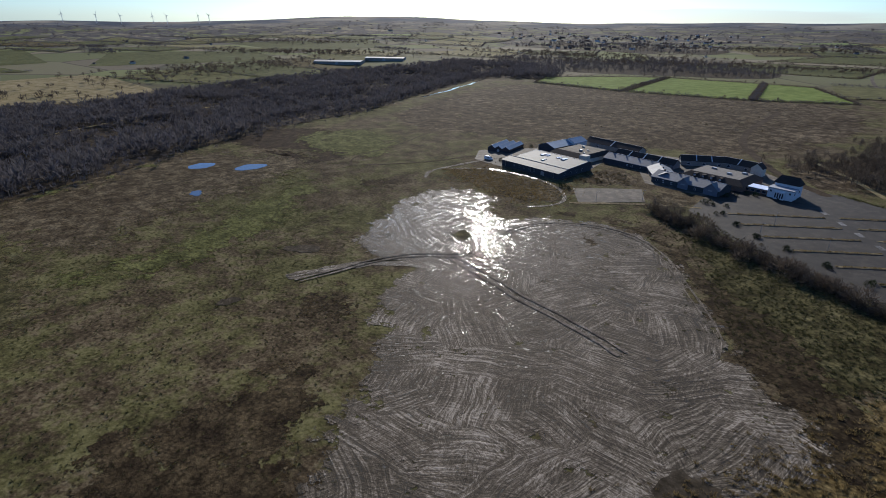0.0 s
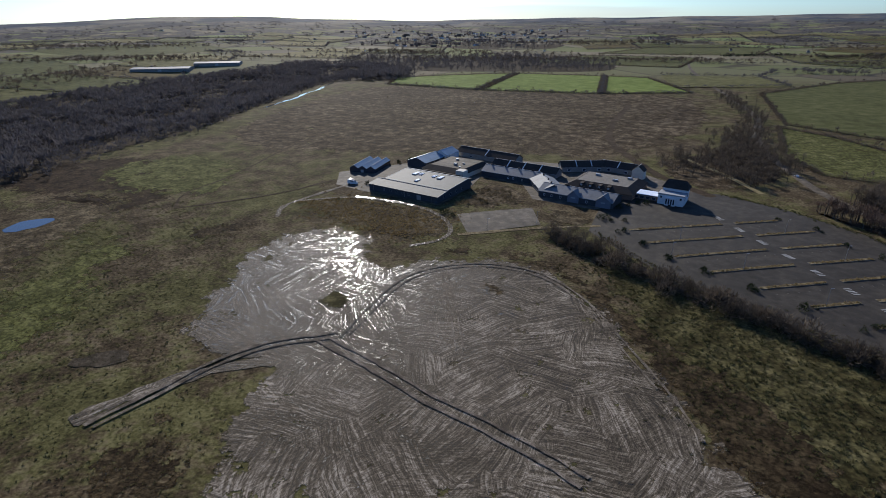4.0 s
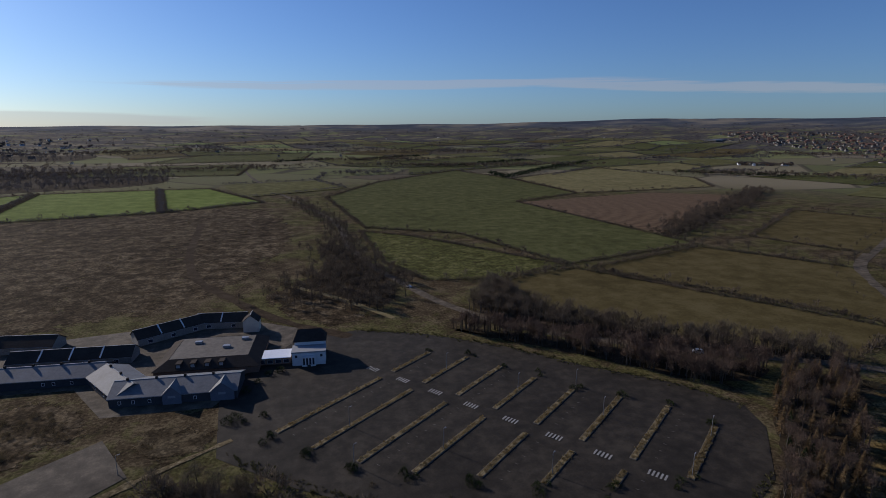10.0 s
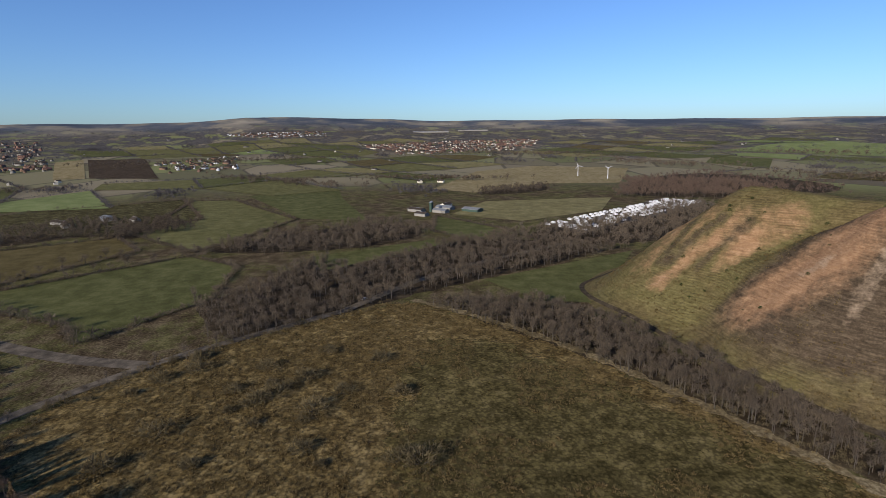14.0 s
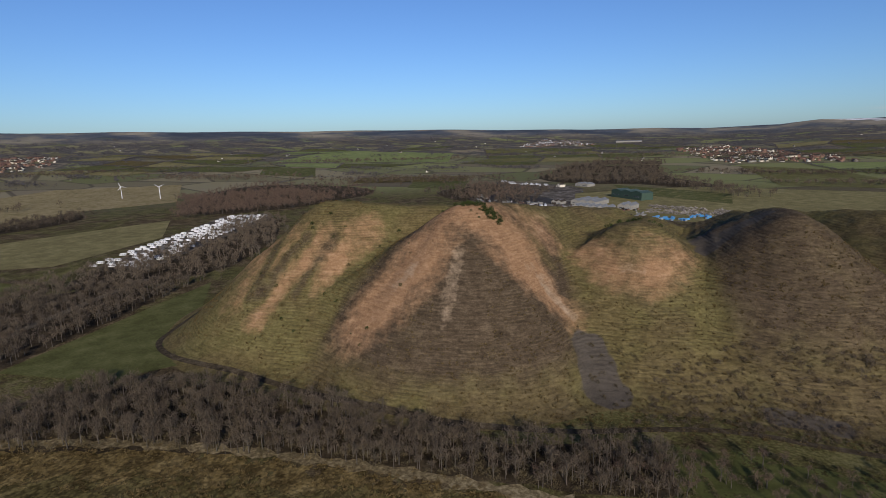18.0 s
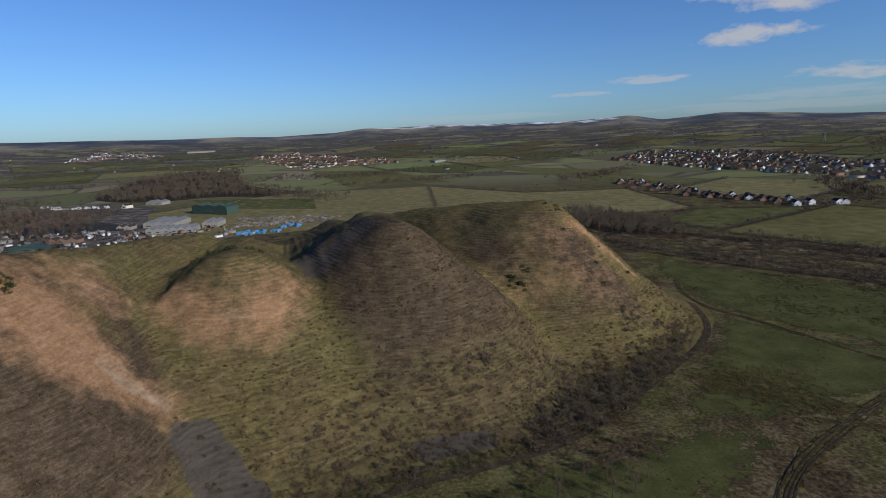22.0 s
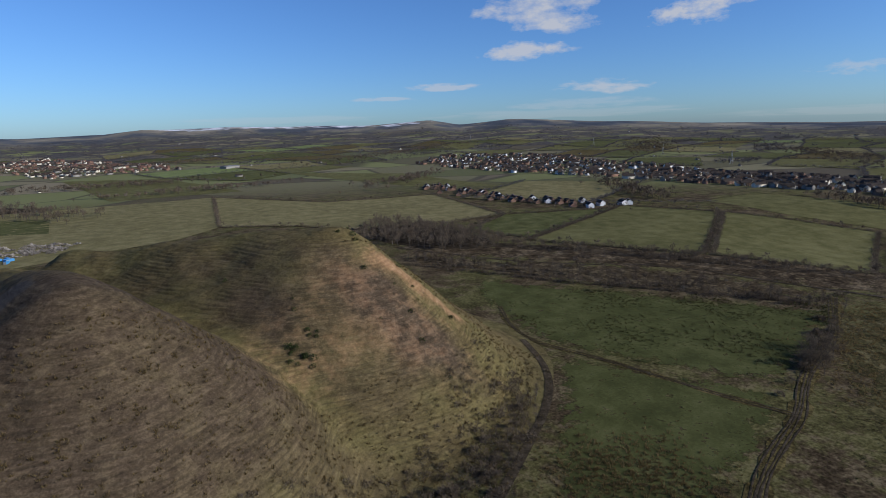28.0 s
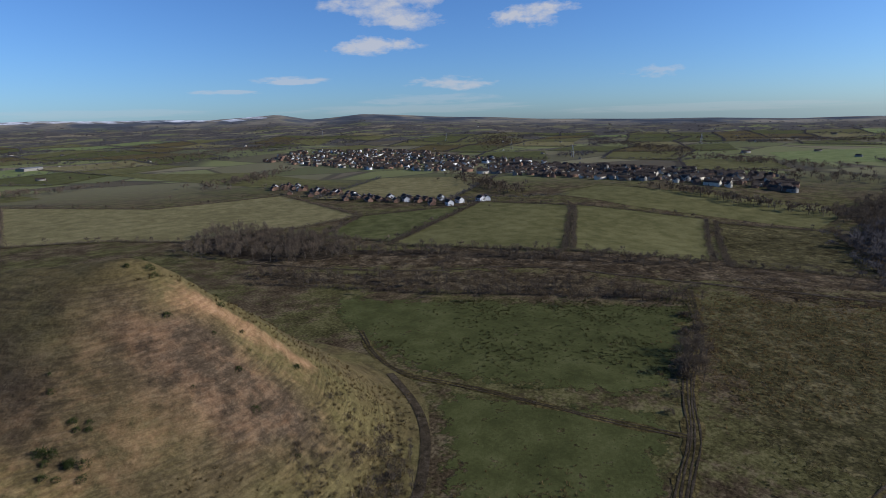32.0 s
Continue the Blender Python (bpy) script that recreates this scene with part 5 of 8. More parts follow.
CLEAR = [(505, 100), (562, -16), (540, -30), (455, 70)]
WOODS = [  # outline, count, sizes, twig material
    ([(90, 340), (126, 392), (135, 325), (182, 276), (251, 230), (240, 222), (175, 262), (128, 300)], 420, (0.75, 1.2), "twigs"),
    ([(70, 318), (100, 308), (160, 262), (205, 234), (196, 224), (165, 222), (130, 262), (92, 296)], 400, (0.65, 1.1), "redtwigs"),
    ([(-36, 392), (45, 350), (62, 405), (44, 472), (30, 560), (8, 550), (20, 470), (-10, 420)], 330, (0.6, 1.0), "twigs"),
    ([(352, 28), (287, -16), (223, -48), (163, -70), (132, -81), (100, -94), (112, -118), (142, -106), (166, -92), (201, -86), (257, -76), (299, -70), (343, -40)], 900, (0.5, 1.0), "twigs"),
    ([(366, 50), (343, 96), (312, 150), (405, 179), (401, 153), (493, 108), (513, 32), (560, -78), (472, -177), (405, -25), (385, 20)], 1305, (0.6, 1.05), "twigs"),
    ([(560, -78), (472, -185), (560, -330), (699, -450), (740, -420), (640, -300)], 609, (0.7, 1.1), "twigs"),
    ([(553, 212), (598, 184), (649, 107), (690, 21), (607, -25), (547, 28), (532, 105)], 435, (0.7, 1.1), "twigs"),
    ([(826, -373), (1098, -547), (971, -732), (800, -664), (753, -565)], 942, (0.9, 1.3), "redtwigs"),
    ([(-125, -584), (-197, -671), (-234, -554), (-233, -481), (-175, -477)], 348, (0.8, 1.2), "twigs"),
    ([(-130, -460), (-185, -372), (-245, -280), (-270, -232), (-285, -238), (-255, -300), (-200, -385), (-145, -480)], 188, (0.4, 0.8), "twigs"),
    ([(-140, -600), (-251, -462), (-317, -362), (-372, -250), (-362, -240), (-300, -350), (-240, -445), (-130, -580)], 217, (0.4, 0.8), "twigs"),
    ([(640, 300), (680, 330), (780, 300), (700, 245)], 217, (0.7, 1.1), "twigs"),
    ([(352, 517), (366, 500), (470, 572), (640, 690), (786, 800), (776, 822), (600, 694), (450, 594)], 560, (0.65, 1.1), "twigs"),
    ([(603, 448), (650, 406), (699, 312), (770, 335), (800, 400), (720, 480), (660, 500)], 330, (0.6, 1.05), "twigs"),
    ([(563, -731), (714, -1012), (618, -1017), (475, -866), (473, -741)], 260, (0.7, 1.1), "redtwigs"),
    ([(645, -1231), (664, -1426), (720, -1601), (692, -1801), (640, -2084), (572, -1900), (472, -1985), (423, -1600), (343, -1337), (236, -1186), (94, -939), (148, -917), (290, -1090), (367, -1130), (452, -1085), (560, -1120)], 1250, (1.0, 1.5), "twigs"),
    ([(742, -708), (886, -879), (1250, -849), (1098, -547), (860, -420)], 500, (0.8, 1.2), "redtwigs"),
    ([(911, -156), (946, -305), (1062, -344), (1003, -187)], 260, (0.6, 1.0), "twigs"),
    ([(-769, -232), (-612, -162), (-640, -90), (-820, -60), (-890, -190)], 520, (0.9, 1.4), "twigs"),
    ([(-1091, 1234), (-982, 1324), (-762, 1365), (-616, 1545), (-276, 1382), (-240, 1160), (-420, 1090), (-560, 1010), (-640, 1010), (-790, 1110), (-935, 1180)], 1100, (0.9, 1.4), "darktwigs"),
    ([(-1500, 1800), (-1308, 2240), (-900, 2300), (-600, 2100), (-640, 1800), (-1016, 1700)], 420, (1.1, 1.7), "darktwigs"),
    ([(430, -640), (720, -820), (640, -1050), (470, -950)], 377, (0.8, 1.2), "twigs"),
]
for poly, count, size, m in WOODS:
    drape("woodland_floor", poly, "litter", "brown leaf litter and dead bracken under the trees", "woodland floor", lift=0.17, loose=2)
    near = min(math.hypot(x - 60, y) for x, y in poly) < 300
    multiply("woodland", TREES if near else FAR_TREES, scatter(poly, count, keep_out=(CLEAR,)) + (0 if near else RNG.normal(0, 9, (count, 2))), size, ("trunk", m), "leafless winter woodland with grey stems and brown twigs", "woodland")
UNDER = WOODS[3][0]
multiply("scrub", BUSHES, scatter(UNDER, 700), (0.5, 1.2), ("trunk", "scrub"), "brown undergrowth beneath the tree belt", "scrub")
VALLEY = [(-335, -110), (-345, -70), (-374, 0), (-408, 60), (-436, 130), (-468, 240), (-488, 340), (-545, 440), (-600, 560), (-640, 660), (-668, 760), (-560, 800), (-560, 860), (-640, 1000), (-780, 1080), (-935, 1150), (-1040, 942), (-1060, 760), (-1080, 621), (-1000, 435), (-950, 250), (-905, 148), (-915, 6), (-840, -120), (-600, -200)]
drape("woodland_floor", VALLEY, "litter", "dark leaf litter on the valley side", "woodland floor", lift=0.3, step=20, loose=5)


def in_stands(spots, size, least):
    """Keep the spots that fall in the denser stands of a wood."""
    return spots[low_noise(spots[:, 0], spots[:, 1], size, 0.6) + 0.5 * low_noise(spots[:, 0], spots[:, 1], size * 0.3, 2.2) > least]


multiply("woodland", MASS, in_stands(scatter(VALLEY, 8200), 90, -0.25), (1.0, 1.7), ("darktwigs", "darktwigs"), "dark leafless wood filling the valley below the plateau", "woodland")
multiply("woodland", MASS, along(VALLEY + VALLEY[:1], 3.0, 9), (0.3, 0.9), ("darktwigs", "darktwigs"), "low scrubby edge of the valley wood", "woodland")
multiply("woodland", MASS, in_stands(scatter(VALLEY, 7000), 55, -0.35), (0.5, 1.0), ("darktwigs", "darktwigs"), "dense dark underwood on the valley side", "woodland")
multiply("woodland", TREES, np.vstack([along([(-134, -437), (-197, -338), (-275, -235)], 4.5, 2.0), along([(-284, -222), (-211, -194)], 9, 2.0)]), (0.3, 0.7), ("trunk", "twigs"), "leafless trees in the meadow hedge", "woodland")
multiply("scrub", FAR_BUSHES, np.vstack([along([(-120, -455), (-134, -437), (-197, -338), (-275, -235), (-312, -232)], 1.6, 1.6), in_stands(scatter([(-254, -468), (-332, -369), (-417, -249), (-511, -156), (-371, -143), (-316, -237), (-301, -322), (-236, -376)], 500), 30, 0.0)]), (0.4, 1.1), ("trunk", "twigs"), "brown scrub along the river", "scrub", over=hgt)
ROADBELT = along([(62, 415), (43, 475), (33, 560), (36, 646), (20, 736), (-8, 855)], 1.3, 8)
multiply("woodland", TREES, ROADBELT, (0.5, 0.95), ("trunk", "twigs"), "leafless tree belt along the country road", "woodland")
multiply("woodland", TREES, along([(300, 166), (256, 206), (212, 230), (160, 259)], 5.0, 2.0), (0.35, 0.65), ("trunk", "twigs"), "leafless thicket along the roadside", "woodland")
multiply("woodland", TREES, along([(302, 224), (341, 288), (405, 370), (482, 414), (591, 468)], 12, 2.0), (0.3, 0.6), ("trunk", "twigs"), "leafless trees along the farm lane", "woodland")
FAR_WOODS = [  # centre, half sizes, turn, count
    (-600, 1350, 420, 90, 20, 500), (-200, 1500, 300, 40, 10, 260), (380, 1500, 220, 40, -15, 260), (650, 1450, 200, 40, -10, 220), (250, 1750, 260, 60, 0, 260),
    (1050, 1050, 240, 40, -30, 240), (1200, 800, 60, 200, 20, 240), (1300, 200, 260, 50, 40, 260), (1250, -150, 200, 40, 70, 200), (1500, -900, 300, 80, 30, 320),
    (900, -1050, 260, 120, 20, 420), (-50, -1250, 200, 40, 10, 200), (150, -1500, 260, 60, 0, 300), (-450, -1150, 200, 40, 40, 220), (-650, -700, 160, 30, 60, 200), (-750, -350, 160, 25, 80, 200),
    (-1000, -150, 300, 60, 80, 320), (-1200, 450, 100, 380, 20, 500), (-1500, 900, 400, 90, 40, 520), (-900, 1500, 420, 120, 10, 600), (-1300, -500, 340, 60, 60, 320), (-1700, -900, 400, 70, 50, 350),
    (500, 2100, 500, 70, -10, 420), (-500, 2200, 500, 90, 10, 500), (1700, 1500, 400, 80, -40, 350), (2000, 500, 90, 500, 10, 400), (2100, -600, 500, 90, 60, 420), (1500, -1700, 500, 100, 40, 450),
    (300, -2200, 600, 100, 0, 500), (-900, -2100, 600, 90, 30, 500), (-1800, -1600, 500, 90, 40, 450), (-2200, -300, 100, 600, 0, 450), (-2100, 1200, 500, 120, 40, 500),
]
PLANTED = [(443, 1253, 433, 1134), (433, 1134, 666, 1386), (666, 1386, 843, 1512), (314, 1525, 466, 1490), (168, 1745, 413, 1908), (-61, 1708, 100, 1794), (520, 1560, 700, 1640), (900, 1180, 1060, 1010)]
multiply("woodland", MASS, np.vstack([along([(a, b), (c, d)], 1.5, 9) for a, b, c, d in PLANTED]), (0.7, 1.1), ("trunk", "needles"), "dark planted shelter belts of conifers", "woodland", over=hgt)
for cx, cy, a, b, t, n in FAR_WOODS:
    n = int(n * 0.6)
    u = RNG.normal(0, 0.5, (n, 2)) * (a, b)
    c, s = math.cos(radians(t)), math.sin(radians(t))
    spots = np.stack([cx + u[:, 0] * c - u[:, 1] * s, cy + u[:, 0] * s + u[:, 1] * c], 1)
    multiply("woodland", MASS, spots, (1.0, 1.6), ("trunk", "twigs"), "distant dark belt of leafless trees", "woodland", over=hgt)


# ---------------------------------------------------------------- makers for built things


def sheeting(name, col, gap=1.0, turn=0.0, rough=0.7, metal=0.0, spec=0.2):
    """Profiled roof sheets: fine ribs, streaks of weather."""
    n = Nodes(name, rough, metal, spec)
    rib = n.wave(gap, 0, 0, turn)
    f = n.math("ADD", n.math("MULTIPLY", n.noise(6, 5, 0.65), 0.6), n.math("MULTIPLY", n.noise(1.1, 4), 0.4))
    lo, hi = tuple(c * 0.72 for c in col), tuple(min(1, c * 1.3) for c in col)
    n.color(n.ramp(f, [(0.32, lo), (0.68, hi)]))
    n.bump(rib, 0.12, 0.04)
    return n.m


MAT["sheet"] = sheeting("grey_blue_roof_sheets", (0.135, 0.143, 0.15))
MAT["sheet2"] = sheeting("grey_warehouse_roof_sheets", (0.062, 0.068, 0.066), turn=radians(90))
MAT["slate"] = sheeting("dark_slate_tiles", (0.045, 0.036, 0.03), 0.35, rough=0.85, spec=0.06)
MAT["felt"] = plain("mineral_roof_felt", (0.095, 0.083, 0.07), 0.9, var=0.2, size=2)
MAT["blueclad"] = plain("dark_blue_wall_cladding", (0.048, 0.05, 0.056), 0.75, var=0.1, spec=0.15)
MAT["paleclad"] = plain("pale_blue_grey_cladding", (0.12, 0.13, 0.16), 0.7, var=0.08)
MAT["white"] = plain("white_render", (0.55, 0.56, 0.57), 0.8, var=0.06, size=2)
MAT["cream"] = plain("cream_render", (0.5, 0.46, 0.38), 0.85, var=0.08, size=2)
MAT["glass"] = plain("dark_window_glass", (0.03, 0.035, 0.045), 0.08, var=0.02, bump=0.0, spec=0.6)
MAT["light"] = plain("rooflight_plastic", (0.7, 0.72, 0.75), 0.25, var=0.05)
MAT["blueroof"] = sheeting("blue_green_glazed_roof", (0.12, 0.2, 0.26), 0.9, rough=0.5, spec=0.4)
MAT["trim"] = plain("pale_metal_trim", (0.24, 0.25, 0.26), 0.75, var=0.05)
MAT["metal"] = plain("galvanised_steel", (0.3, 0.31, 0.32), 0.45, 0.6, var=0.08)
MAT["line"] = plain("worn_white_road_paint", (0.24, 0.23, 0.21), 0.8, var=0.2, size=0.6)
MAT["kerb"] = plain("concrete_kerb", (0.13, 0.115, 0.095), 0.9, var=0.15)
MAT["brick"] = plain("brown_brick", (0.17, 0.1, 0.07), 0.9, var=0.15, size=0.8)
MAT["stone"] = plain("grey_stone_wall", (0.2, 0.19, 0.17), 0.9, var=0.2, size=0.7)
MAT["redroof"] = sheeting("brown_concrete_roof_tiles", (0.11, 0.06, 0.045), 0.4, rough=0.8)
MAT["bluetarp"] = plain("blue_painted_container", (0.04, 0.2, 0.42), 0.45, var=0.1)
MAT["green_clad"] = plain("dark_green_cladding", (0.03, 0.055, 0.04), 0.6, var=0.1)
MAT["rubble"] = mottled("grey_rubble", (0.08, 0.07, 0.06), (0.2, 0.18, 0.16), (0.4, 0.37, 0.33), 4, 0.8, 1.0, 0.6)
MAT["yard"] = mottled("trodden_yard_earth", (0.036, 0.03, 0.024), (0.085, 0.073, 0.06), (0.2, 0.18, 0.155), 14, 1.6, 0.8, 0.4, big=70, fray=16)


def thing(name, label, category, x=0.0, y=0.0, turn=0.0, z=None, group=""):
    ob = new(name)
    ob.matrix_world = pose(x, y, float(hgt(x, y)) if z is None else z, 0, 0, turn)
    return tagged(ob, label, category, group)


def part(name, bm, mat, parent, label=""):
    me = bpy.data.meshes.new(name)
    bm.to_mesh(me)
    bm.free()
    me.materials.append(MAT[mat])
    ob = new(name, me)
    ob.parent = parent
    return tagged(ob, label)


def solid(verts, faces):
    bm = bmesh.new()
    vs = [bm.verts.new(v) for v in verts]
    for f in faces:
        bm.faces.new([vs[i] for i in f])
    bmesh.ops.recalc_face_normals(bm, faces=bm.faces[:])
    return bm


def box(x0, x1, y0, y1, z0, z1, bevel=0.0):
    bm = solid([(x, y, z) for z in (z0, z1) for y in (y0, y1) for x in (x0, x1)],
               [(0, 2, 3, 1), (4, 5, 7, 6), (0, 1, 5, 4), (2, 6, 7, 3), (0, 4, 6, 2), (1, 3, 7, 5)])
    if bevel:
        bmesh.ops.bevel(bm, geom=bm.edges[:], offset=bevel, segments=1, affect="EDGES")
    return bm


def slab(quad, thick):
    """A plate of even thickness under four corners."""
    a = [Vector(q) for q in quad]
    n = (a[1] - a[0]).cross(a[3] - a[0]).normalized()
    if n.z < 0:
        n = -n
    lo = [q - n * thick for q in a]
    return solid([*a, *lo], [(0, 1, 2, 3), (7, 6, 5, 4), (0, 4, 5, 1), (1, 5, 6, 2), (2, 6, 7, 3), (3, 7, 4, 0)])


def window_at(owner, x, y, z, wide, high, facing, frame_mat="white"):
    """A framed window a little proud of a wall; facing: outward along -y, +y, -x or +x."""
    sx, sy = {"-y": (0, -1), "+y": (0, 1), "-x": (-1, 0), "+x": (1, 0)}[facing]

    def plate(w, h, d0, d1, m, name, parent):
        if sy:
            return part(name, box(x - w / 2, x + w / 2, min(y + sy * d0, y + sy * d1), max(y + sy * d0, y + sy * d1), z - h / 2, z + h / 2), m, parent)
        return part(name, box(min(x + sx * d0, x + sx * d1), max(x + sx * d0, x + sx * d1), y - w / 2, y + w / 2, z - h / 2, z + h / 2), m, parent)

    w = plate(wide, high, -0.05, 0.06, frame_mat, "window", owner)
    plate(wide - 0.3, high - 0.3, 0.0, 0.075, "glass", "pane", w)


def gable_block(owner, x0, x1, y0, y1, eave, ridge, wall, roof, along_x=True, lap=0.5, thick=0.18, trim="trim"):
    """Walls with two gables and a pitched roof of two slabs, with a ridge cap."""
    if along_x:
        ym = (y0 + y1) / 2
        verts = [(x0, y0, -1), (x1, y0, -1), (x1, y1, -1), (x0, y1, -1), (x0, y0, eave), (x1, y0, eave), (x1, y1, eave), (x0, y1, eave), (x0, ym, ridge), (x1, ym, ridge)]
        faces = [(0, 1, 5, 4), (2, 3, 7, 6), (0, 4, 8, 7, 3), (1, 2, 6, 9, 5), (4, 5, 9, 8), (7, 8, 9, 6), (0, 3, 2, 1)]
        dz = lap * (ridge - eave) / (ym - y0)
        part("wall", solid(verts, faces), wall, owner)
        up = thick + 0.02
        part("roof", slab([(x0 - lap, y0 - lap, eave - dz + up), (x1 + lap, y0 - lap, eave - dz + up), (x1 + lap, ym, ridge + up), (x0 - lap, ym, ridge + up)], thick), roof, owner)
        part("roof", slab([(x0 - lap, y1 + lap, eave - dz + up), (x1 + lap, y1 + lap, eave - dz + up), (x1 + lap, ym, ridge + up), (x0 - lap, ym, ridge + up)], thick), roof, owner)
        part("ridge_cap", box(x0 - lap, x1 + lap, ym - 0.18, ym + 0.18, ridge + up - 0.03, ridge + up + 0.07), trim, owner)
        for s in (y0 - lap - 0.1, y1 + lap - 0.02):
            part("gutter", box(x0 - lap, x1 + lap, s, s + 0.12, eave - dz - 0.05, eave - dz + 0.1), trim, owner)
    else:
        xm = (x0 + x1) / 2
        verts = [(x0, y0, -1), (x1, y0, -1), (x1, y1, -1), (x0, y1, -1), (x0, y0, eave), (x1, y0, eave), (x1, y1, eave), (x0, y1, eave), (xm, y0, ridge), (xm, y1, ridge)]
        faces = [(0, 1, 5, 8, 4), (2, 3, 7, 9, 6), (0, 4, 7, 3), (1, 2, 6, 5), (4, 8, 9, 7), (5, 6, 9, 8), (0, 3, 2, 1)]
        dz = lap * (ridge - eave) / (xm - x0)
        part("wall", solid(verts, faces), wall, owner)
        up = thick + 0.02
        part("roof", slab([(x0 - lap, y0 - lap, eave - dz + up), (x0 - lap, y1 + lap, eave - dz + up), (xm, y1 + lap, ridge + up), (xm, y0 - lap, ridge + up)], thick), roof, owner)
        part("roof", slab([(x1 + lap, y0 - lap, eave - dz + up), (x1 + lap, y1 + lap, eave - dz + up), (xm, y1 + lap, ridge + up), (xm, y0 - lap, ridge + up)], thick), roof, owner)
        part("ridge_cap", box(xm - 0.18, xm + 0.18, y0 - lap, y1 + lap, ridge + up - 0.03, ridge + up + 0.07), trim, owner)


# ---------------------------------------------------------------- the disused outlet village
TURN = -5.0


def warehouse():
    o = thing("warehouse", "large grey sheet-roofed warehouse with dark blue cladding and rooflights", "warehouse", -185.5, 229.5, TURN)
    W, D, M = 56, 40, 10.5
    prof = [(0, 4.6), (M, 6.0), (M, 6.3), (35, 8.2), (D, 7.0)]
    for x0, cut in ((0, 3), (5.5, None)):
        rows = prof[:2] + [(M + 0.1, 6.0)] if cut else prof[2:]
        ya, yb = rows[0][0], rows[-1][0]
        verts = []
        for x in (x0, W):
            verts += [(x, ya, -1), *[(x, y, z) for y, z in rows], (x, yb, -1)]
        n = len(rows) + 2
        faces = [tuple(range(n))[::-1], tuple(range(n, 2 * n))] + [(i, (i + 1) % n, n + (i + 1) % n, n + i) for i in range(n)]
        part("wall", solid(verts, faces), "blueclad", o)
    for xa, (ya, za), (yb, zb) in ((-0.6, (-0.7, 4.5), (M + 0.2, 6.03)), (4.9, (M - 0.2, 6.3), (35, 8.2)), (4.9, (35, 8.2), (D + 0.7, 6.8))):
        part("roof", slab([(xa, ya, za + 0.28), (W + 0.7, ya, za + 0.28), (W + 0.7, yb, zb + 0.28), (xa, yb, zb + 0.28)], 0.24), "sheet2", o)
    part("verge_trim", slab([(W + 0.6, -0.7, 4.85), (W + 0.95, -0.7, 4.85), (W + 0.95, M, 6.38), (W + 0.6, M, 6.38)], 0.3), "trim", o)
    part("verge_trim", slab([(W + 0.6, M, 6.65), (W + 0.95, M, 6.65), (W + 0.95, 35, 8.55), (W + 0.6, 35, 8.55)], 0.3), "trim", o)
    part("verge_trim", slab([(4.6, M, 6.65), (4.95, M, 6.65), (4.95, 35, 8.55), (4.6, 35, 8.55)], 0.3), "trim", o)
    part("ridge_cap", box(4.8, W + 0.8, 34.7, 35.3, 8.46, 8.62), "trim", o)
    part("flashing", box(-0.6, W + 0.8, M - 0.4, M + 0.1, 6.28, 6.5), "trim", o)
    for x, y, w, d in ((17.5, 25, 3, 6.5), (27, 14.5, 2.4, 5), (38, 25, 3, 6)):
        z = 6.5 + (y + d / 2 - 10.3) * 0.078
        f = part("rooflight", box(x, x + w, y, y + d, z - 0.4, z + 0.5, 0.06), "trim", o)
        part("pane", box(x + 0.3, x + w - 0.3, y + 0.3, y + d - 0.3, z + 0.46, z + 0.58), "light", f)
    for x in (20.3, 21.8, 31.2, 32.6):
        part("roof_fan", box(x + 1.5, x + 2.4, 26.5, 31, 7.5, 8.4, 0.1), "light", o)
    for x in (13, 18.5, 23.5, 28.5, 33.5):
        window_at(o, x, 0, 2.6, 1.3, 1.6, "-y", "trim")
    for y in (8, 15, 22, 29):
        window_at(o, W, y, 3.0, 1.6, 2.0, "+x", "trim")
    part("door", box(40, 43.4, -0.12, 0.02, -0.2, 3.4), "metal", o)
    for x in (4, 30, 52):
        part("downpipe", box(x, x + 0.14, -0.25, -0.1, 0, 5), "metal", o)


warehouse()


def retail_wing(label, x, y, turn, length, depth, eave, ridge, wins, gables=()):
    o = thing("retail_building", label, "building", x, y, turn, group="outlet village wings")
    gable_block(o, 0, length, 0, depth, eave, ridge, "blueclad", "sheet")
    for wx in wins:
        window_at(o, wx, 0, 1.9, 1.2, 1.5, "-y")
    for gx0, gw, gh in gables:
        x0, x1, xm = gx0, gx0 + gw, gx0 + gw / 2
        run = depth / 2
        g = part("gable", solid([(x0, -0.8, -0.5), (x1, -0.8, -0.5), (x1, -0.8, eave), (xm, -0.8, gh), (x0, -0.8, eave), (x0, 0.4, -0.5), (x1, 0.4, -0.5), (x1, 0.4, eave), (xm, 0.4, gh), (x0, 0.4, eave)],
                                [(0, 1, 2, 3, 4), (9, 8, 7, 6, 5), (0, 5, 6, 1), (1, 6, 7, 2), (2, 7, 8, 3), (3, 8, 9, 4), (4, 9, 5, 0)]), "paleclad", o, "pale blue-grey front gable")
        for s, xe in ((-1, x0 - 0.4), (1, x1 + 0.4)):
            part("roof", slab([(xe, -1.2, eave + 0.05), (xm, -1.2, gh + 0.3), (xm, run * 0.8, gh + 0.1), (xe, 0.6, eave + 0.1)], 0.16), "sheet", g)
        part("sign_board", box(xm - 1.4, xm + 1.4, -0.92, -0.8, eave - 1.2, eave - 0.3), "trim", g)
    for k in range(int(length // 11)):
        part("roof_vent", box(4 + k * 11, 4.9 + k * 11, depth / 2 - 0.45, depth / 2 + 0.45, ridge, ridge + 1.1, 0.08), "slate", o)
    return o


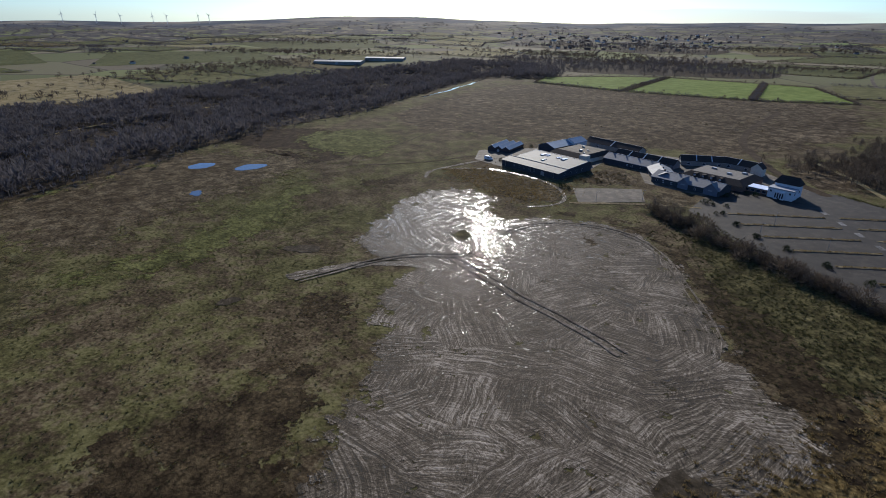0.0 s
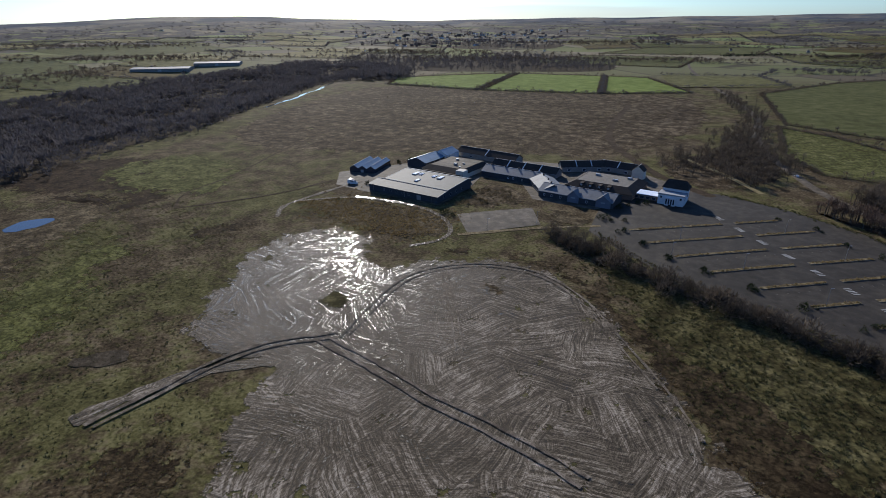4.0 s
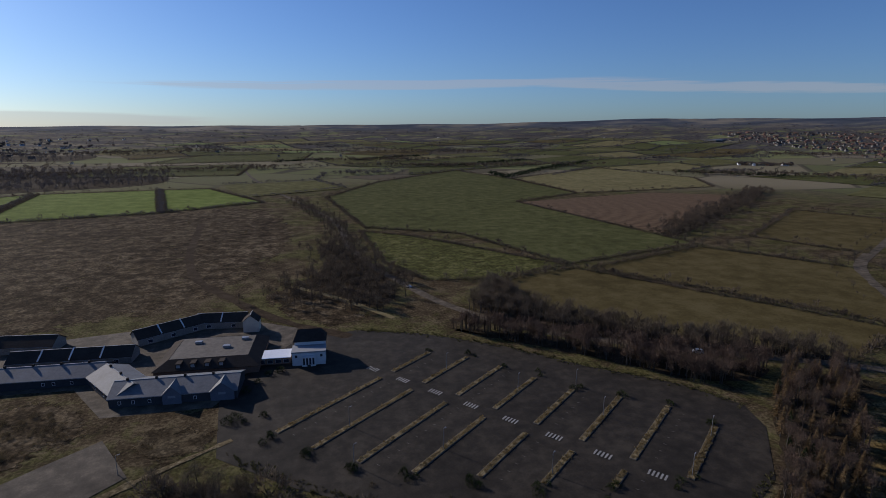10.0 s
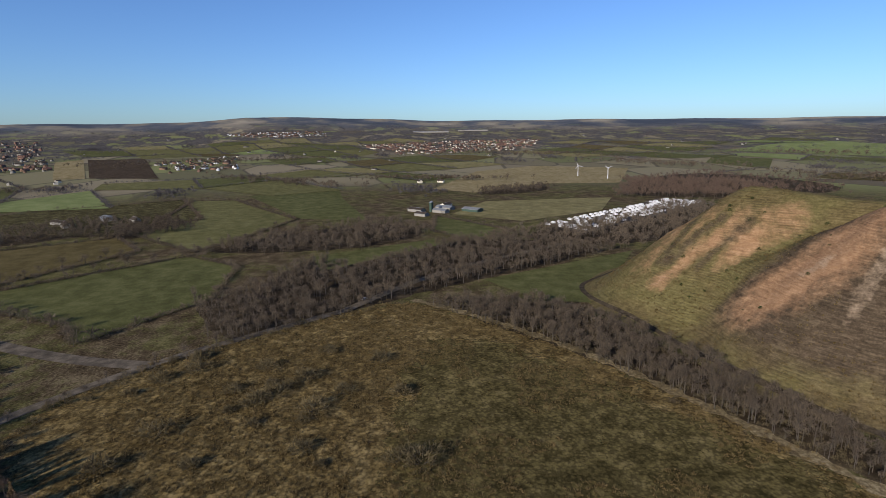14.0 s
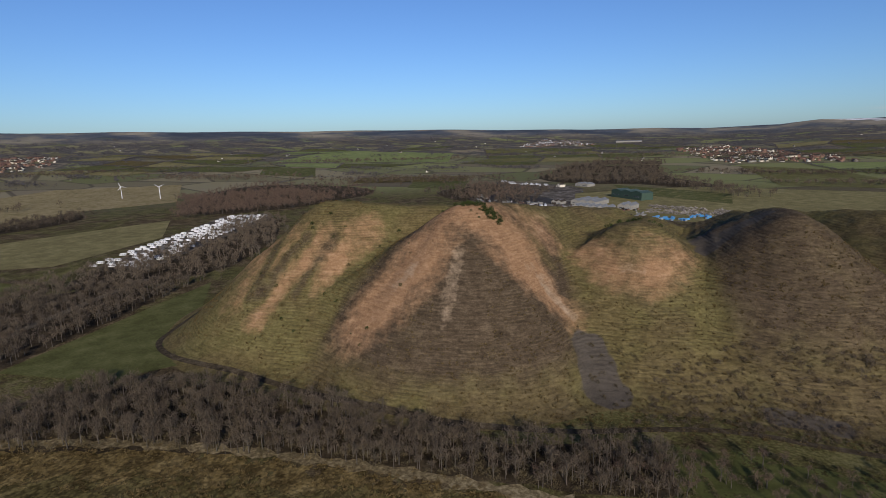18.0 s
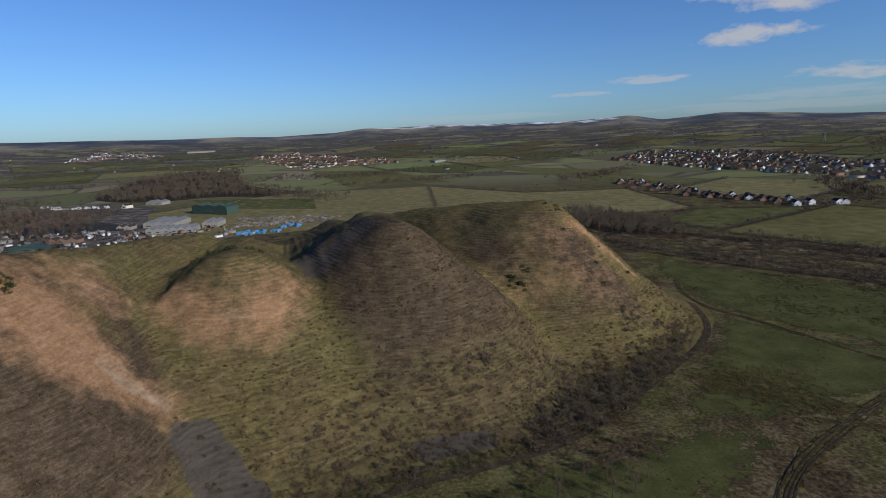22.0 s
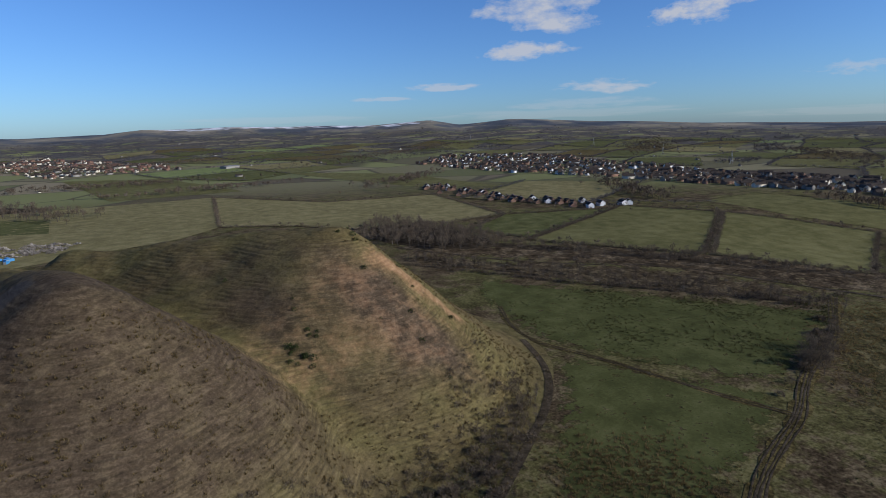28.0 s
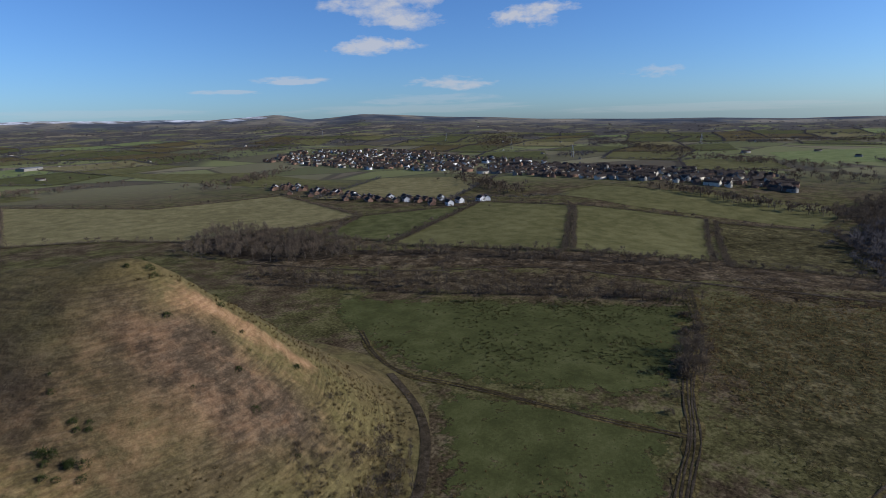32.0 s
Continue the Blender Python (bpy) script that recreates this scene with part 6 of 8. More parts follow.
retail_wing("long grey sheet-roofed shop wing with dark blue walls", -133, 295.5, TURN, 44, 15, 4.0, 7.2, (22, 26, 33))
retail_wing("grey sheet-roofed shop wing set at an angle", -93.5, 291, -55, 28, 16, 4.0, 7.2, (8, 18))
retail_wing("grey sheet-roofed shop wing with pale front gables", -79, 267.5, TURN, 48, 18, 4.0, 7.2, (4, 9, 15, 32), ((20, 7, 7.6), (38, 9, 7.8)))


def tower_house():
    o = thing("entrance_building", "white two-storey entrance building with a dark pitched roof", "building", -9.5, 288.5, TURN)
    part("wall", box(0, 15, 0, 8, -1, 6.2), "white", o)
    part("parapet", box(-0.3, 15.3, -0.3, 8.2, 6.2, 6.9), "trim", o)
    part("flat_roof", box(0.2, 14.8, 0.2, 8, 6.5, 6.72), "felt", o)
    u = part("wall", box(0.6, 14.6, 8, 17, -1, 9.0), "white", o)
    part("roof", slab([(-0.2, 7.4, 8.7), (15.4, 7.4, 8.7), (13.2, 12.5, 13.2), (2.0, 12.5, 13.2)], 0.2), "slate", o, "dark tiled front slope")
    part("roof", slab([(-0.2, 17.6, 8.7), (15.4, 17.6, 8.7), (13.2, 12.5, 13.2), (2.0, 12.5, 13.2)], 0.2), "slate", o)
    for s in ((-0.2, 2.0), (15.4, 13.2)):
        part("roof", solid([(s[0], 7.4, 8.7), (s[0], 17.6, 8.7), (s[1], 12.5, 13.2), (s[0], 7.4, 8.4), (s[0], 17.6, 8.4), (s[1], 12.5, 12.9)], [(0, 1, 2), (5, 4, 3), (0, 3, 4, 1), (1, 4, 5, 2), (2, 5, 3, 0)]), "slate", o)
    part("bay", box(4.5, 10.5, -1.6, 0, -1, 5.0), "white", o)
    for x in (5.4, 6.8, 8.2, 9.6):
        window_at(o, x, -1.6, 2.6, 1.0, 3.4, "-y", "trim")
    for x in (1.8, 13.2):
        window_at(o, x, 0, 4.6, 1.2, 1.4, "-y", "trim")
    for y in (3, 12):
        window_at(o, 15 if y < 8 else 14.6, y, 4.2, 1.6, 1.8, "+x", "trim")
    part("door", box(6.8, 8.4, -1.72, -1.58, -0.2, 0.9), "slate", o)
    link = thing("link_building", "low glazed link building with a white flat roof", "building", -25, 293, TURN)
    part("wall", box(0, 15, 0, 9, -1, 3.2), "brick", link)
    part("roof", box(-0.5, 15.0, -0.5, 9.5, 3.25, 3.6, 0.05), "light", link)
    for k in range(4):
        window_at(link, 2 + k * 3.6, 0, 1.6, 2.6, 1.8, "-y", "trim")


tower_house()


def hall():
    o = thing("market_hall", "low hall with a flat felt roof and dark tiled edges", "building", -68, 290, TURN)
    W, D = 44, 34
    part("wall", box(0, W, 0, D, -1, 3.6), "brick", o)
    part("flat_roof", box(5, W - 5, 5.5, D - 4, 6.2, 6.5), "felt", o)
    for q in ([(-0.7, -0.7, 3.5), (W + 0.7, -0.7, 3.5), (W - 5, 5.5, 6.6), (5, 5.5, 6.6)], [(-0.7, D + 0.7, 3.5), (W + 0.7, D + 0.7, 3.5), (W - 5, D - 4, 6.6), (5, D - 4, 6.6)],
              [(-0.7, -0.7, 3.5), (-0.7, D + 0.7, 3.5), (5, D - 4, 6.6), (5, 5.5, 6.6)], [(W + 0.7, -0.7, 3.5), (W + 0.7, D + 0.7, 3.5), (W - 5, D - 4, 6.6), (W - 5, 5.5, 6.6)]):
        part("roof", slab(q, 0.2), "slate", o, "dark tiled skirt roof")
    for x in (9, 15, 21, 27):
        d = part("dormer", box(x, x + 2.4, 0.6, 4.8, 3.4, 6.2), "slate", o)
        part("pane", box(x + 0.4, x + 2.0, 0.5, 0.62, 4.4, 5.7), "trim", d)
    for x, y in ((12, 22), (26, 15), (33, 24)):
        part("roof_unit", box(x, x + 3.2, y, y + 2.0, 6.5, 7.6, 0.08), "metal", o)
    tw = thing("stair_turret", "cream gabled turret beside the market hall", "building", -35, 338, TURN)
    gable_block(tw, 0, 8, 0, 7, 6.2, 9.6, "cream", "slate", along_x=False)


hall()


def court_block():
    o = thing("food_court", "cream arcaded block with a flat roof and plant units", "building", -176, 283, TURN)
    W, D = 36, 36
    part("wall", box(0, W, 0, D, -1, 4.2), "cream", o)
    part("roof", slab([(-0.8, -0.8, 4.1), (W + 0.8, -0.8, 4.1), (W - 3, 4.5, 6.6), (3, 4.5, 6.6)], 0.22), "slate", o, "dark tiled front slope")
    part("roof", slab([(W + 0.8, -0.8, 4.1), (W + 0.8, D, 4.1), (W - 3, D - 3, 6.6), (W - 3, 4.5, 6.6)], 0.22), "slate", o)
    part("roof", slab([(-0.8, -0.8, 4.1), (-0.8, D, 4.1), (3, D - 3, 6.6), (3, 4.5, 6.6)], 0.22), "slate", o)
    part("flat_roof", box(3, W - 3, 4.5, D - 1, 5.9, 6.3), "concrete", o, "pale flat roof deck")
    for k in range(5):
        x = 2.5 + k * 6.6
        part("pier", box(x, x + 1.6, -2.4, -0.8, -1, 3.6), "cream", o)
        # Dark panel set in for the shade within each arcade opening.
        part("arch_shadow_pane", box(x + 1.9, x + 6.2, -0.12, 0.02, 0, 2.9), "glass", o)
    part("canopy", box(1.5, W - 1, -2.8, 0.2, 3.4, 3.9), "slate", o)
    for x, y, s in ((20, 12, 2.6), (24, 18, 1.6), (13, 26, 2.0), (27, 8, 1.4)):
        part("roof_unit", box(x, x + s, y, y + s * 0.7, 6.3, 6.3 + s * 0.6, 0.08), "metal", o)
    part("corner_block", box(W - 5, W + 1.4, -2, 4, -1, 7.0), "cream", o)
    b = thing("glazed_mall", "long building with stepped blue glazed roofs", "building", -199, 298, TURN)
    gable_block(b, 0, 18, 0, 26, 4.2, 7.4, "blueclad", "blueroof", along_x=False)
    gable_block(b, 6, 20, 26, 44, 5.4, 8.6, "white", "blueroof", along_x=False)
    for y in (5, 12, 19):
        window_at(b, 18, y, 2.2, 2.0, 1.8, "+x")


court_block()


def dark_row(label, x, y, turn, length, depth, eave, ridge, bays):
    o = thing("shop_row", label, "building", x, y, turn, group="dark roofed shop rows")
    gable_block(o, 0, length, 0, depth, eave, ridge, "stone", "slate")
    for k in range(1, bays):
        s = length * k / bays
        part("party_wall", slab([(s - 0.3, -0.5, eave + 0.45), (s + 0.3, -0.5, eave + 0.45), (s + 0.3, depth / 2, ridge + 0.5), (s - 0.3, depth / 2, ridge + 0.5)], 0.3), "white", o)
    for k in range(bays):
        window_at(o, length * (k + 0.5) / bays, 0, 1.7, 2.4, 1.8, "-y")


dark_row("grey stone shop row with a long dark tiled roof", -178, 343, TURN - 4, 56, 12, 4.2, 7.8, 2)
dark_row("grey stone shop row with dark tiles and white party walls", -134, 316, TURN, 52, 11, 3.8, 7.2, 4)
dark_row("grey stone shop row with a dark roof and pale ridge line", -84, 331, 32, 34, 10, 4.0, 7.4, 3)
dark_row("grey stone shop row with a dark tiled roof", -60, 349, -8, 26, 10, 4.0, 7.4, 2)

gh = thing("glasshouse", "blue-green glazed greenhouse with three spans", "greenhouse", -228, 262, 12)
for k in range(3):
    gable_block(gh, k * 7.0, k * 7.0 + 6.9, 0, 30, 3.2, 5.4, "glass", "blueroof", along_x=False, lap=0.05)
part("end_door", box(9, 11.4, -0.1, 0.04, 0, 2.4), "trim", gh)

# ---------------------------------------------------------------- car park
CP = Matrix.Translation((26, 276, 0)) @ Matrix(((0.79, 0.613, 0, 0), (0.613, -0.79, 0, 0), (0, 0, 1, 0), (0, 0, 0, 1)))


def cp(u, v):
    p = CP @ Vector((u, v, 0))
    return p.x, p.y


drape("car_park", [(-38, 262), (-34, 222), (-8, 200), (20, 181), (46, 166), (74, 155), (112, 151), (138, 165), (160, 190), (165, 206), (152, 228), (122, 254), (92, 287), (58, 312), (24, 326), (-6, 322), (-26, 292), (-32, 276)], "asphalt", "worn dark asphalt of an empty overgrown car park", "car park", loose=0.0, lift=0.2, step=10)
drape("yard", [(-38, 262), (-30, 275), (-40, 258), (-80, 260), (-98, 288), (-132, 292), (-128, 270), (-126, 235), (-128, 222), (-190, 226), (-215, 230), (-235, 258), (-205, 300), (-180, 345), (-120, 352), (-40, 362), (-10, 340), (20, 322), (-20, 300), (-30, 285)], "concrete", "stained grey concrete yard round the buildings", "yard", lift=0.14, step=12)
drape("paved_area", [(-110, 214), (-92, 192), (-60, 219), (-74, 243)], "concrete", "pale concrete pad below the shop wings", "paving", lift=0.3, step=10)
drape("earth_bank", [(-116, 216), (-76, 246), (-84, 262), (-98, 284), (-124, 282), (-122, 240), (-120, 224)], "moor", "overgrown brown earth bank", "bank", lift=0.26, loose=1.5)
drape("grass_bank", [(-70, 244), (-56, 222), (-34, 226), (-34, 240), (-52, 252)], "sedge", "rough grass bank by the paving", "bank", lift=0.26, loose=1.0)
drape("old_tip", [(-36, 399), (7, 432), (45, 346), (10, 330), (-13, 350)], "moor", "bare disused ground beside the access road", "waste ground", lift=0.2, loose=2)
ribbon("track", [(-10, 420), (20, 385), (47, 340)], 4, "pale", "pale dry track along the wood", "track", 0.3)


def strip(u0, u1, v, wide=2.2):
    """A raised planting strip with kerbs between two rows of bays, following the lie of the ground."""
    x, y = cp(u0, v)
    z0 = float(hgt(x, y))
    o = thing("planting_strip", "long raised strip of dry grass between worn kerbs", "planting strip", x, y, 37.8, group="car park strips")
    L, h = u1 - u0, wide / 2

    def bar(xa, xb, ya, yb, top):
        n = max(1, int((xb - xa) / 6))
        verts, faces = [], []
        for i in range(n + 1):
            px = xa + (xb - xa) * i / n
            zz = float(hgt(*cp(u0 + px, v))) - z0 + 0.1
            verts += [(px, ya, zz - 0.4), (px, yb, zz - 0.4), (px, yb, zz + top), (px, ya, zz + top)]
            if i:
                faces += [(4 * i - 4 + k, 4 * i - 4 + (k + 1) % 4, 4 * i + (k + 1) % 4, 4 * i + k) for k in range(4)]
        return solid(verts, faces + [(0, 1, 2, 3), (4 * n + 3, 4 * n + 2, 4 * n + 1, 4 * n)])

    part("bed", bar(0.1, L - 0.1, -h + 0.1, h - 0.1, 0.3), "strip", o)
    for s in (-1, 1):
        part("kerb", bar(0, L, s * h - 0.08, s * h + 0.08, 0.22), "kerb", o)
    for e in (0, L):
        part("kerb", bar(e - 0.08, e + 0.08, -h, h, 0.22), "kerb", o)


WEST = (-59, -57, -53, -46, -35, -26, -14, 4)
EAST = (30, 37, 38, 37, 37, 43, 47, 42)
for k in range(8):
    v = (k + 0.5) * 18
    if k < 7:
        strip(WEST[k], -4.5, v)
        strip(3.5, EAST[k], v)
    else:
        strip(WEST[k], EAST[k], v)


def zebra(k):
    x, y = cp(0, k * 18)
    o = thing("zebra_crossing", "worn white zebra crossing painted over an aisle", "road marking", x, y, 37.8, z=float(hgt(x, y)) + 0.21, group="zebra crossings")
    for i in range(5):
        part("stripe", box(-1.5, 1.5, -3.0 + i * 1.3, -2.35 + i * 1.3, 0, 0.016), "line", o)


for k in range(8):
    zebra(k)


def bay_lines(k, side):
    """Faded bay lines, dotted along the far edge of an aisle."""
    v = (k + 0.5) * 18 + side * 6.2
    x, y = cp(0, v)
    o = thing("bay_markings", "faded white parking bay lines", "road marking", x, y, 37.8, z=float(hgt(x, y)) + 0.21, group="bay markings")
    u = WEST[k] + 3
    while u < EAST[k] - 2:
        if abs(u) > 4:
            z = float(hgt(*cp(u, v))) - float(hgt(x, y))
            part("bay_line", box(u - 0.07, u + 0.07, -0.5, 0.5, z - 0.05, z + 0.012), "kerb", o)
        u += 5.0


for k in range(0, 8, 2):
    bay_lines(k, 1)


def lamp_post(x, y, high=8.0):
    o = thing("lamp_post", "thin grey steel lamp post with a flat lantern", "lamp post", x, y, 37.8, group="car park lamp posts")
    bm = bmesh.new()
    bmesh.ops.create_cone(bm, segments=8, radius1=0.13, radius2=0.07, depth=high, cap_ends=True, matrix=Matrix.Translation((0, 0, high / 2)))
    part("pole", bm, "metal", o)
    part("bracket", box(-0.05, 1.1, -0.04, 0.04, high - 0.12, high - 0.02), "metal", o)
    part("lantern", box(0.5, 1.4, -0.18, 0.18, high - 0.2, high - 0.06, 0.03), "trim", o)
    part("base", box(-0.22, 0.22, -0.22, 0.22, -0.1, 0.3, 0.04), "kerb", o)


for u, v in ((-40, 27), (-30, 63), (20, 27), (22, 63), (-20, 99), (24, 99), (6, 135), (34, 135), (-55, 45), (40, 81)):
    lamp_post(*cp(u, v))
lamp_post(-84, 200, 7)
lamp_post(-63, 221, 7)


def vehicle(x, y, turn, label, paint, length=4.4, high=1.5, van=False):
    o = thing("van" if van else "car", label, "van" if van else "car", x, y, turn, group="vehicles on the road")
    L, h = length / 2, high
    cab = [(-L * 0.95, h), (L * 0.45, h), (L * 0.72, h * 0.62)] if van else [(-L * 0.62, h), (L * 0.2, h), (L * 0.5, h * 0.62)]
    prof = [(-L, 0.3), (L, 0.3), (L, h * 0.55), cab[2], cab[1], cab[0], (-L, h * 0.6)]
    n = len(prof)
    verts = [(px, s * 0.9, pz) for s in (-1, 1) for px, pz in prof]
    bm = solid(verts, [tuple(range(n)), tuple(range(n, 2 * n))[::-1], *[(i, (i + 1) % n, n + (i + 1) % n, n + i) for i in range(n)]])
    bmesh.ops.bevel(bm, geom=bm.edges[:], offset=0.08, segments=1, affect="EDGES")
    part("body", bm, paint, o)
    part("windscreen", slab([(cab[1][0] + 0.1, -0.75, h - 0.05), (cab[2][0] + 0.06, -0.75, h * 0.66), (cab[2][0] + 0.06, 0.75, h * 0.66), (cab[1][0] + 0.1, 0.75, h - 0.05)], 0.05), "glass", o)
    for s in (-1, 1):
        part("side_window", box(-L * 0.4, L * 0.25, s * 0.9 - 0.03, s * 0.9 + 0.03, h * 0.66, h * 0.9), "glass", o)
        for wx in (-L * 0.6, L * 0.6):
            bm = bmesh.new()
            bmesh.ops.create_cone(bm, segments=14, radius1=0.33, radius2=0.33, depth=0.24, cap_ends=True, matrix=Matrix.Translation((wx, s * 0.8, 0.33)) @ Matrix.Rotation(radians(90), 4, "X"))
            part("wheel", bm, "slate", o)


MAT["redpaint"] = plain("dark_red_paint", (0.2, 0.03, 0.025), 0.35, var=0.04)
vehicle(183, 253, 150, "white panel van driving on the country road", "white", 5.4, 2.3, True)
vehicle(374, 67, 125, "pale grey car on the country road", "trim")
vehicle(68, 398, 105, "white car on the country road", "white")
vehicle(-205, 236, 10, "white box trailer parked beside the warehouse", "white", 7.5, 3.0, True)
vehicle(-212, 243, 95, "dark red car beside the warehouse", "redpaint")


# ---------------------------------------------------------------- single trees and bushes


def plant(name, label, category, shape, mats, group):
    """One plant as a thing with its parts, to be copied."""
    o = tagged(new(name), label, category, group)
    for pname, (v, f), m in zip(("trunk", "crown"), shape, mats):
        ob = new(pname, mesh_from(pname, v, f, MAT[m]))
        ob.parent = o
    return o


def plants(name, label, category, shapes, mats, group, spots, sizes, over=land):
    """The spots shared out among models, each copied with its own turn and size."""
    spots = np.asarray(spots)
    for k, shape in enumerate(shapes):
        mine = spots[k::len(shapes)]
        if not len(mine):
            continue
        model = plant(name, label, category, shape, mats, group)
        for i, (x, y) in enumerate(mine):
            s = RNG.uniform(*sizes)
            m = pose(x, y, float(over(x, y)) - 0.1, 0, 0, RNG.uniform(0, 360))
            ob = model if i == 0 else copy_thing(model, m)
            ob.matrix_basis = m @ Matrix.Diagonal((s, s, s, 1))


r2 = np.random.RandomState(21)
NEAR = [bare_tree(r2, h, s, 9, 420, (1.1, 0.05)) for h, s in ((9, 3.6), (11, 4.4), (10, 4.0))]
BIRCH = [bare_tree(r2, h, s, 10, 420, (1.0, 0.05)) for h, s in ((10, 2.2), (12, 2.5), (9, 2.0))]
LARCH = [conifer(r2, h, w, 420) for h, w in ((11, 2.0), (13, 2.3), (9, 1.8))]
FIR = [conifer(r2, h, w, 420) for h, w in ((9, 2.4), (11, 2.6))]
NEARBUSH = [bush(r2, w, h, 340, (0.9, 0.085)) for w, h in ((2.4, 2.4), (3.2, 3.0), (1.8, 1.8))]
EVERGREEN = [bush(r2, w, h, 300, (0.5, 0.09)) for w, h in ((1.5, 2.2), (1.9, 2.6))]

STRIP = [(208, 226), (232, 214), (205, 188), (140, 136), (122, 150), (150, 172), (172, 200)]
drape("woodland_floor", STRIP, "litter", "reddish leaf litter in a narrow tree belt", "woodland floor", lift=0.24, loose=1.5)
plants("birch_tree", "slender leafless birch with reddish twigs", "tree", BIRCH, ("trunk", "redtwigs"), "birch belt", scatter(STRIP, 95), (0.85, 1.2))
plants("larch_tree", "straw-coloured leafless larch in a belt", "tree", LARCH, ("trunk", "larch"), "larch belt", scatter(STRIP, 70), (0.8, 1.15))
plants("fir_tree", "dark green fir among birches", "tree", FIR, ("trunk", "needles"), "firs", scatter(STRIP, 9), (0.5, 0.8))
ROADSIDE = along([(300, 170), (330, 112), (362, 62)], 7, 2.5)
plants("roadside_tree", "leafless roadside tree with a spreading crown", "tree", NEAR, ("trunk", "twigs"), "roadside trees", ROADSIDE, (0.6, 0.95))
plants("roadside_tree", "leafless roadside tree with a spreading crown", "tree", NEAR, ("trunk", "twigs"), "roadside trees", along([(250, 214), (190, 262), (140, 318), (126, 390)], 8, 3), (0.6, 1.0))
plants("hedgerow_tree", "leafless hedgerow tree at a field edge", "tree", NEAR, ("trunk", "twigs"), "hedgerow trees", np.vstack([along([(322, 214), (366, 240), (434, 348)], 12, 1.5), along([(440, 350), (545, 216)], 13, 1.5), along([(445, 356), (580, 262)], 16, 1.5), along([(354, 459), (420, 366), (430, 372), (482, 392)], 13, 2), along([(362, 470), (355, 520), (440, 482)], 12, 2)]), (0.75, 1.2))
LONE = [(247, 119), (257, 107), (240, 129), (276, 164), (193, 67), (298, 152), (209, 164), (278, 118), (265, 172), (226, 100), (250, 112), (262, 115), (243, 123), (284, 150), (196, 93), (206, 100), (233, 96), (228, 118), (262, 100), (246, 84), (240, 60), (258, 130), (228, 152), (205, 135), (170, 96), (190, 60), (150, 68), (275, 66), (290, 90)]
plants("lone_bush", "grey-brown leafless bush standing in rough grass", "bush", NEARBUSH, ("trunk", "scrub"), "meadow bushes", LONE, (1.1, 2.3))
multiply("scrub", BUSHES, np.vstack([along([(300, 160), (258, 200), (225, 205)], 2.2, 4), along([(305, 150), (340, 90), (362, 45)], 3, 3)]), (0.6, 1.5), ("trunk", "scrub"), "brown roadside scrub at the meadow edge", "scrub")
plants("lone_bush", "grey-brown leafless bush beside the muddy track", "bush", NEARBUSH, ("trunk", "twigs"), "track bushes", along([(-150, -178), (-205, -194), (-262, -216)], 9, 3), (0.8, 1.7))
plants("track_tree", "dense grey-brown leafless tree beside the muddy track", "tree", NEAR, ("trunk", "twigs"), "track trees", scatter([(-180, -178), (-212, -190), (-206, -202), (-176, -190)], 18), (0.6, 1.0))
HEDGE = along([(-52, 208), (-24, 194), (20, 173), (74, 148), (100, 136)], 2.6, 3.2)
plants("hedge_bush", "dark leafless hedge shrub beside the car park", "bush", NEARBUSH, ("trunk", "twigs"), "car park hedge", HEDGE, (1.2, 2.5))
plants("hedge_tree", "dense dark leafless tree in the car park hedge", "tree", NEAR, ("trunk", "twigs"), "hedge trees", np.vstack([scatter([(-58, 212), (-44, 216), (-18, 200), (-24, 190)], 22), along([(-20, 194), (20, 174), (60, 154), (100, 138)], 6, 2.5)]), (0.5, 0.85))
plants("evergreen_shrub", "small dark evergreen shrub at a strip end", "shrub", EVERGREEN, ("trunk", "gorse"), "strip shrubs",
       [cp(u + RNG.uniform(-3, 3), (k + 0.5) * 18 + RNG.uniform(-2.5, 2.5)) for k in range(8) for u in (WEST[k] - 3, WEST[k] - 5, WEST[k] - 1, EAST[k] + 2, EAST[k] + 4)], (0.6, 1.1))
plants("clipped_shrub", "dark conical evergreen by the buildings", "shrub", EVERGREEN, ("trunk", "gorse"), "yard shrubs",
       [(-120, 213), (-117, 214), (-112, 212), (-30, 246), (-27, 243), (-33, 244), (-20, 246), (-28, 268), (-24, 275), (-20, 282), (-15, 284), (-208, 300), (-212, 304), (-205, 312), (-216, 296), (-222, 292), (-195, 240)], (0.8, 1.4))
PITS = scatter([(-90, -248), (-52, -206), (0, -172), (60, -150), (140, -134), (165, -170), (120, -176), (50, -196), (-10, -222), (-60, -262)], 800)
multiply("scrub", BUSHES, PITS, (0.25, 0.8), ("trunk", "scrub"), "grey-brown scrub on the lower slopes of the shale hills", "scrub")
multiply("scrub", BUSHES, scatter([(-70, -245), (-45, -208), (10, -165), (50, -152), (40, -175), (-15, -205), (-50, -238)], 150), (0.9, 1.7), ("trunk", "twigs"), "dense leafless thicket at the foot of the shale hills", "scrub")
multiply("gorse", EVERGREEN, np.vstack([scatter([(240, -190), (205, -180), (215, -165), (238, -168)], 30), scatter([(330, -110), (270, -100), (225, -110), (240, -180), (320, -190)], 26), scatter([(-80, -300), (-60, -240), (20, -220), (40, -300)], 20)]), (0.3, 0.8), ("trunk", "gorse"), "dark green gorse clumps on the shale hills", "gorse")
multiply("scrub", BUSHES, scatter([(150, -75), (60, -105), (-10, -150), (20, -165), (70, -140), (130, -115)], 200), (0.4, 1.0), ("trunk", "scrub"), "tangled scrub between the meadow and the heaps", "scrub")
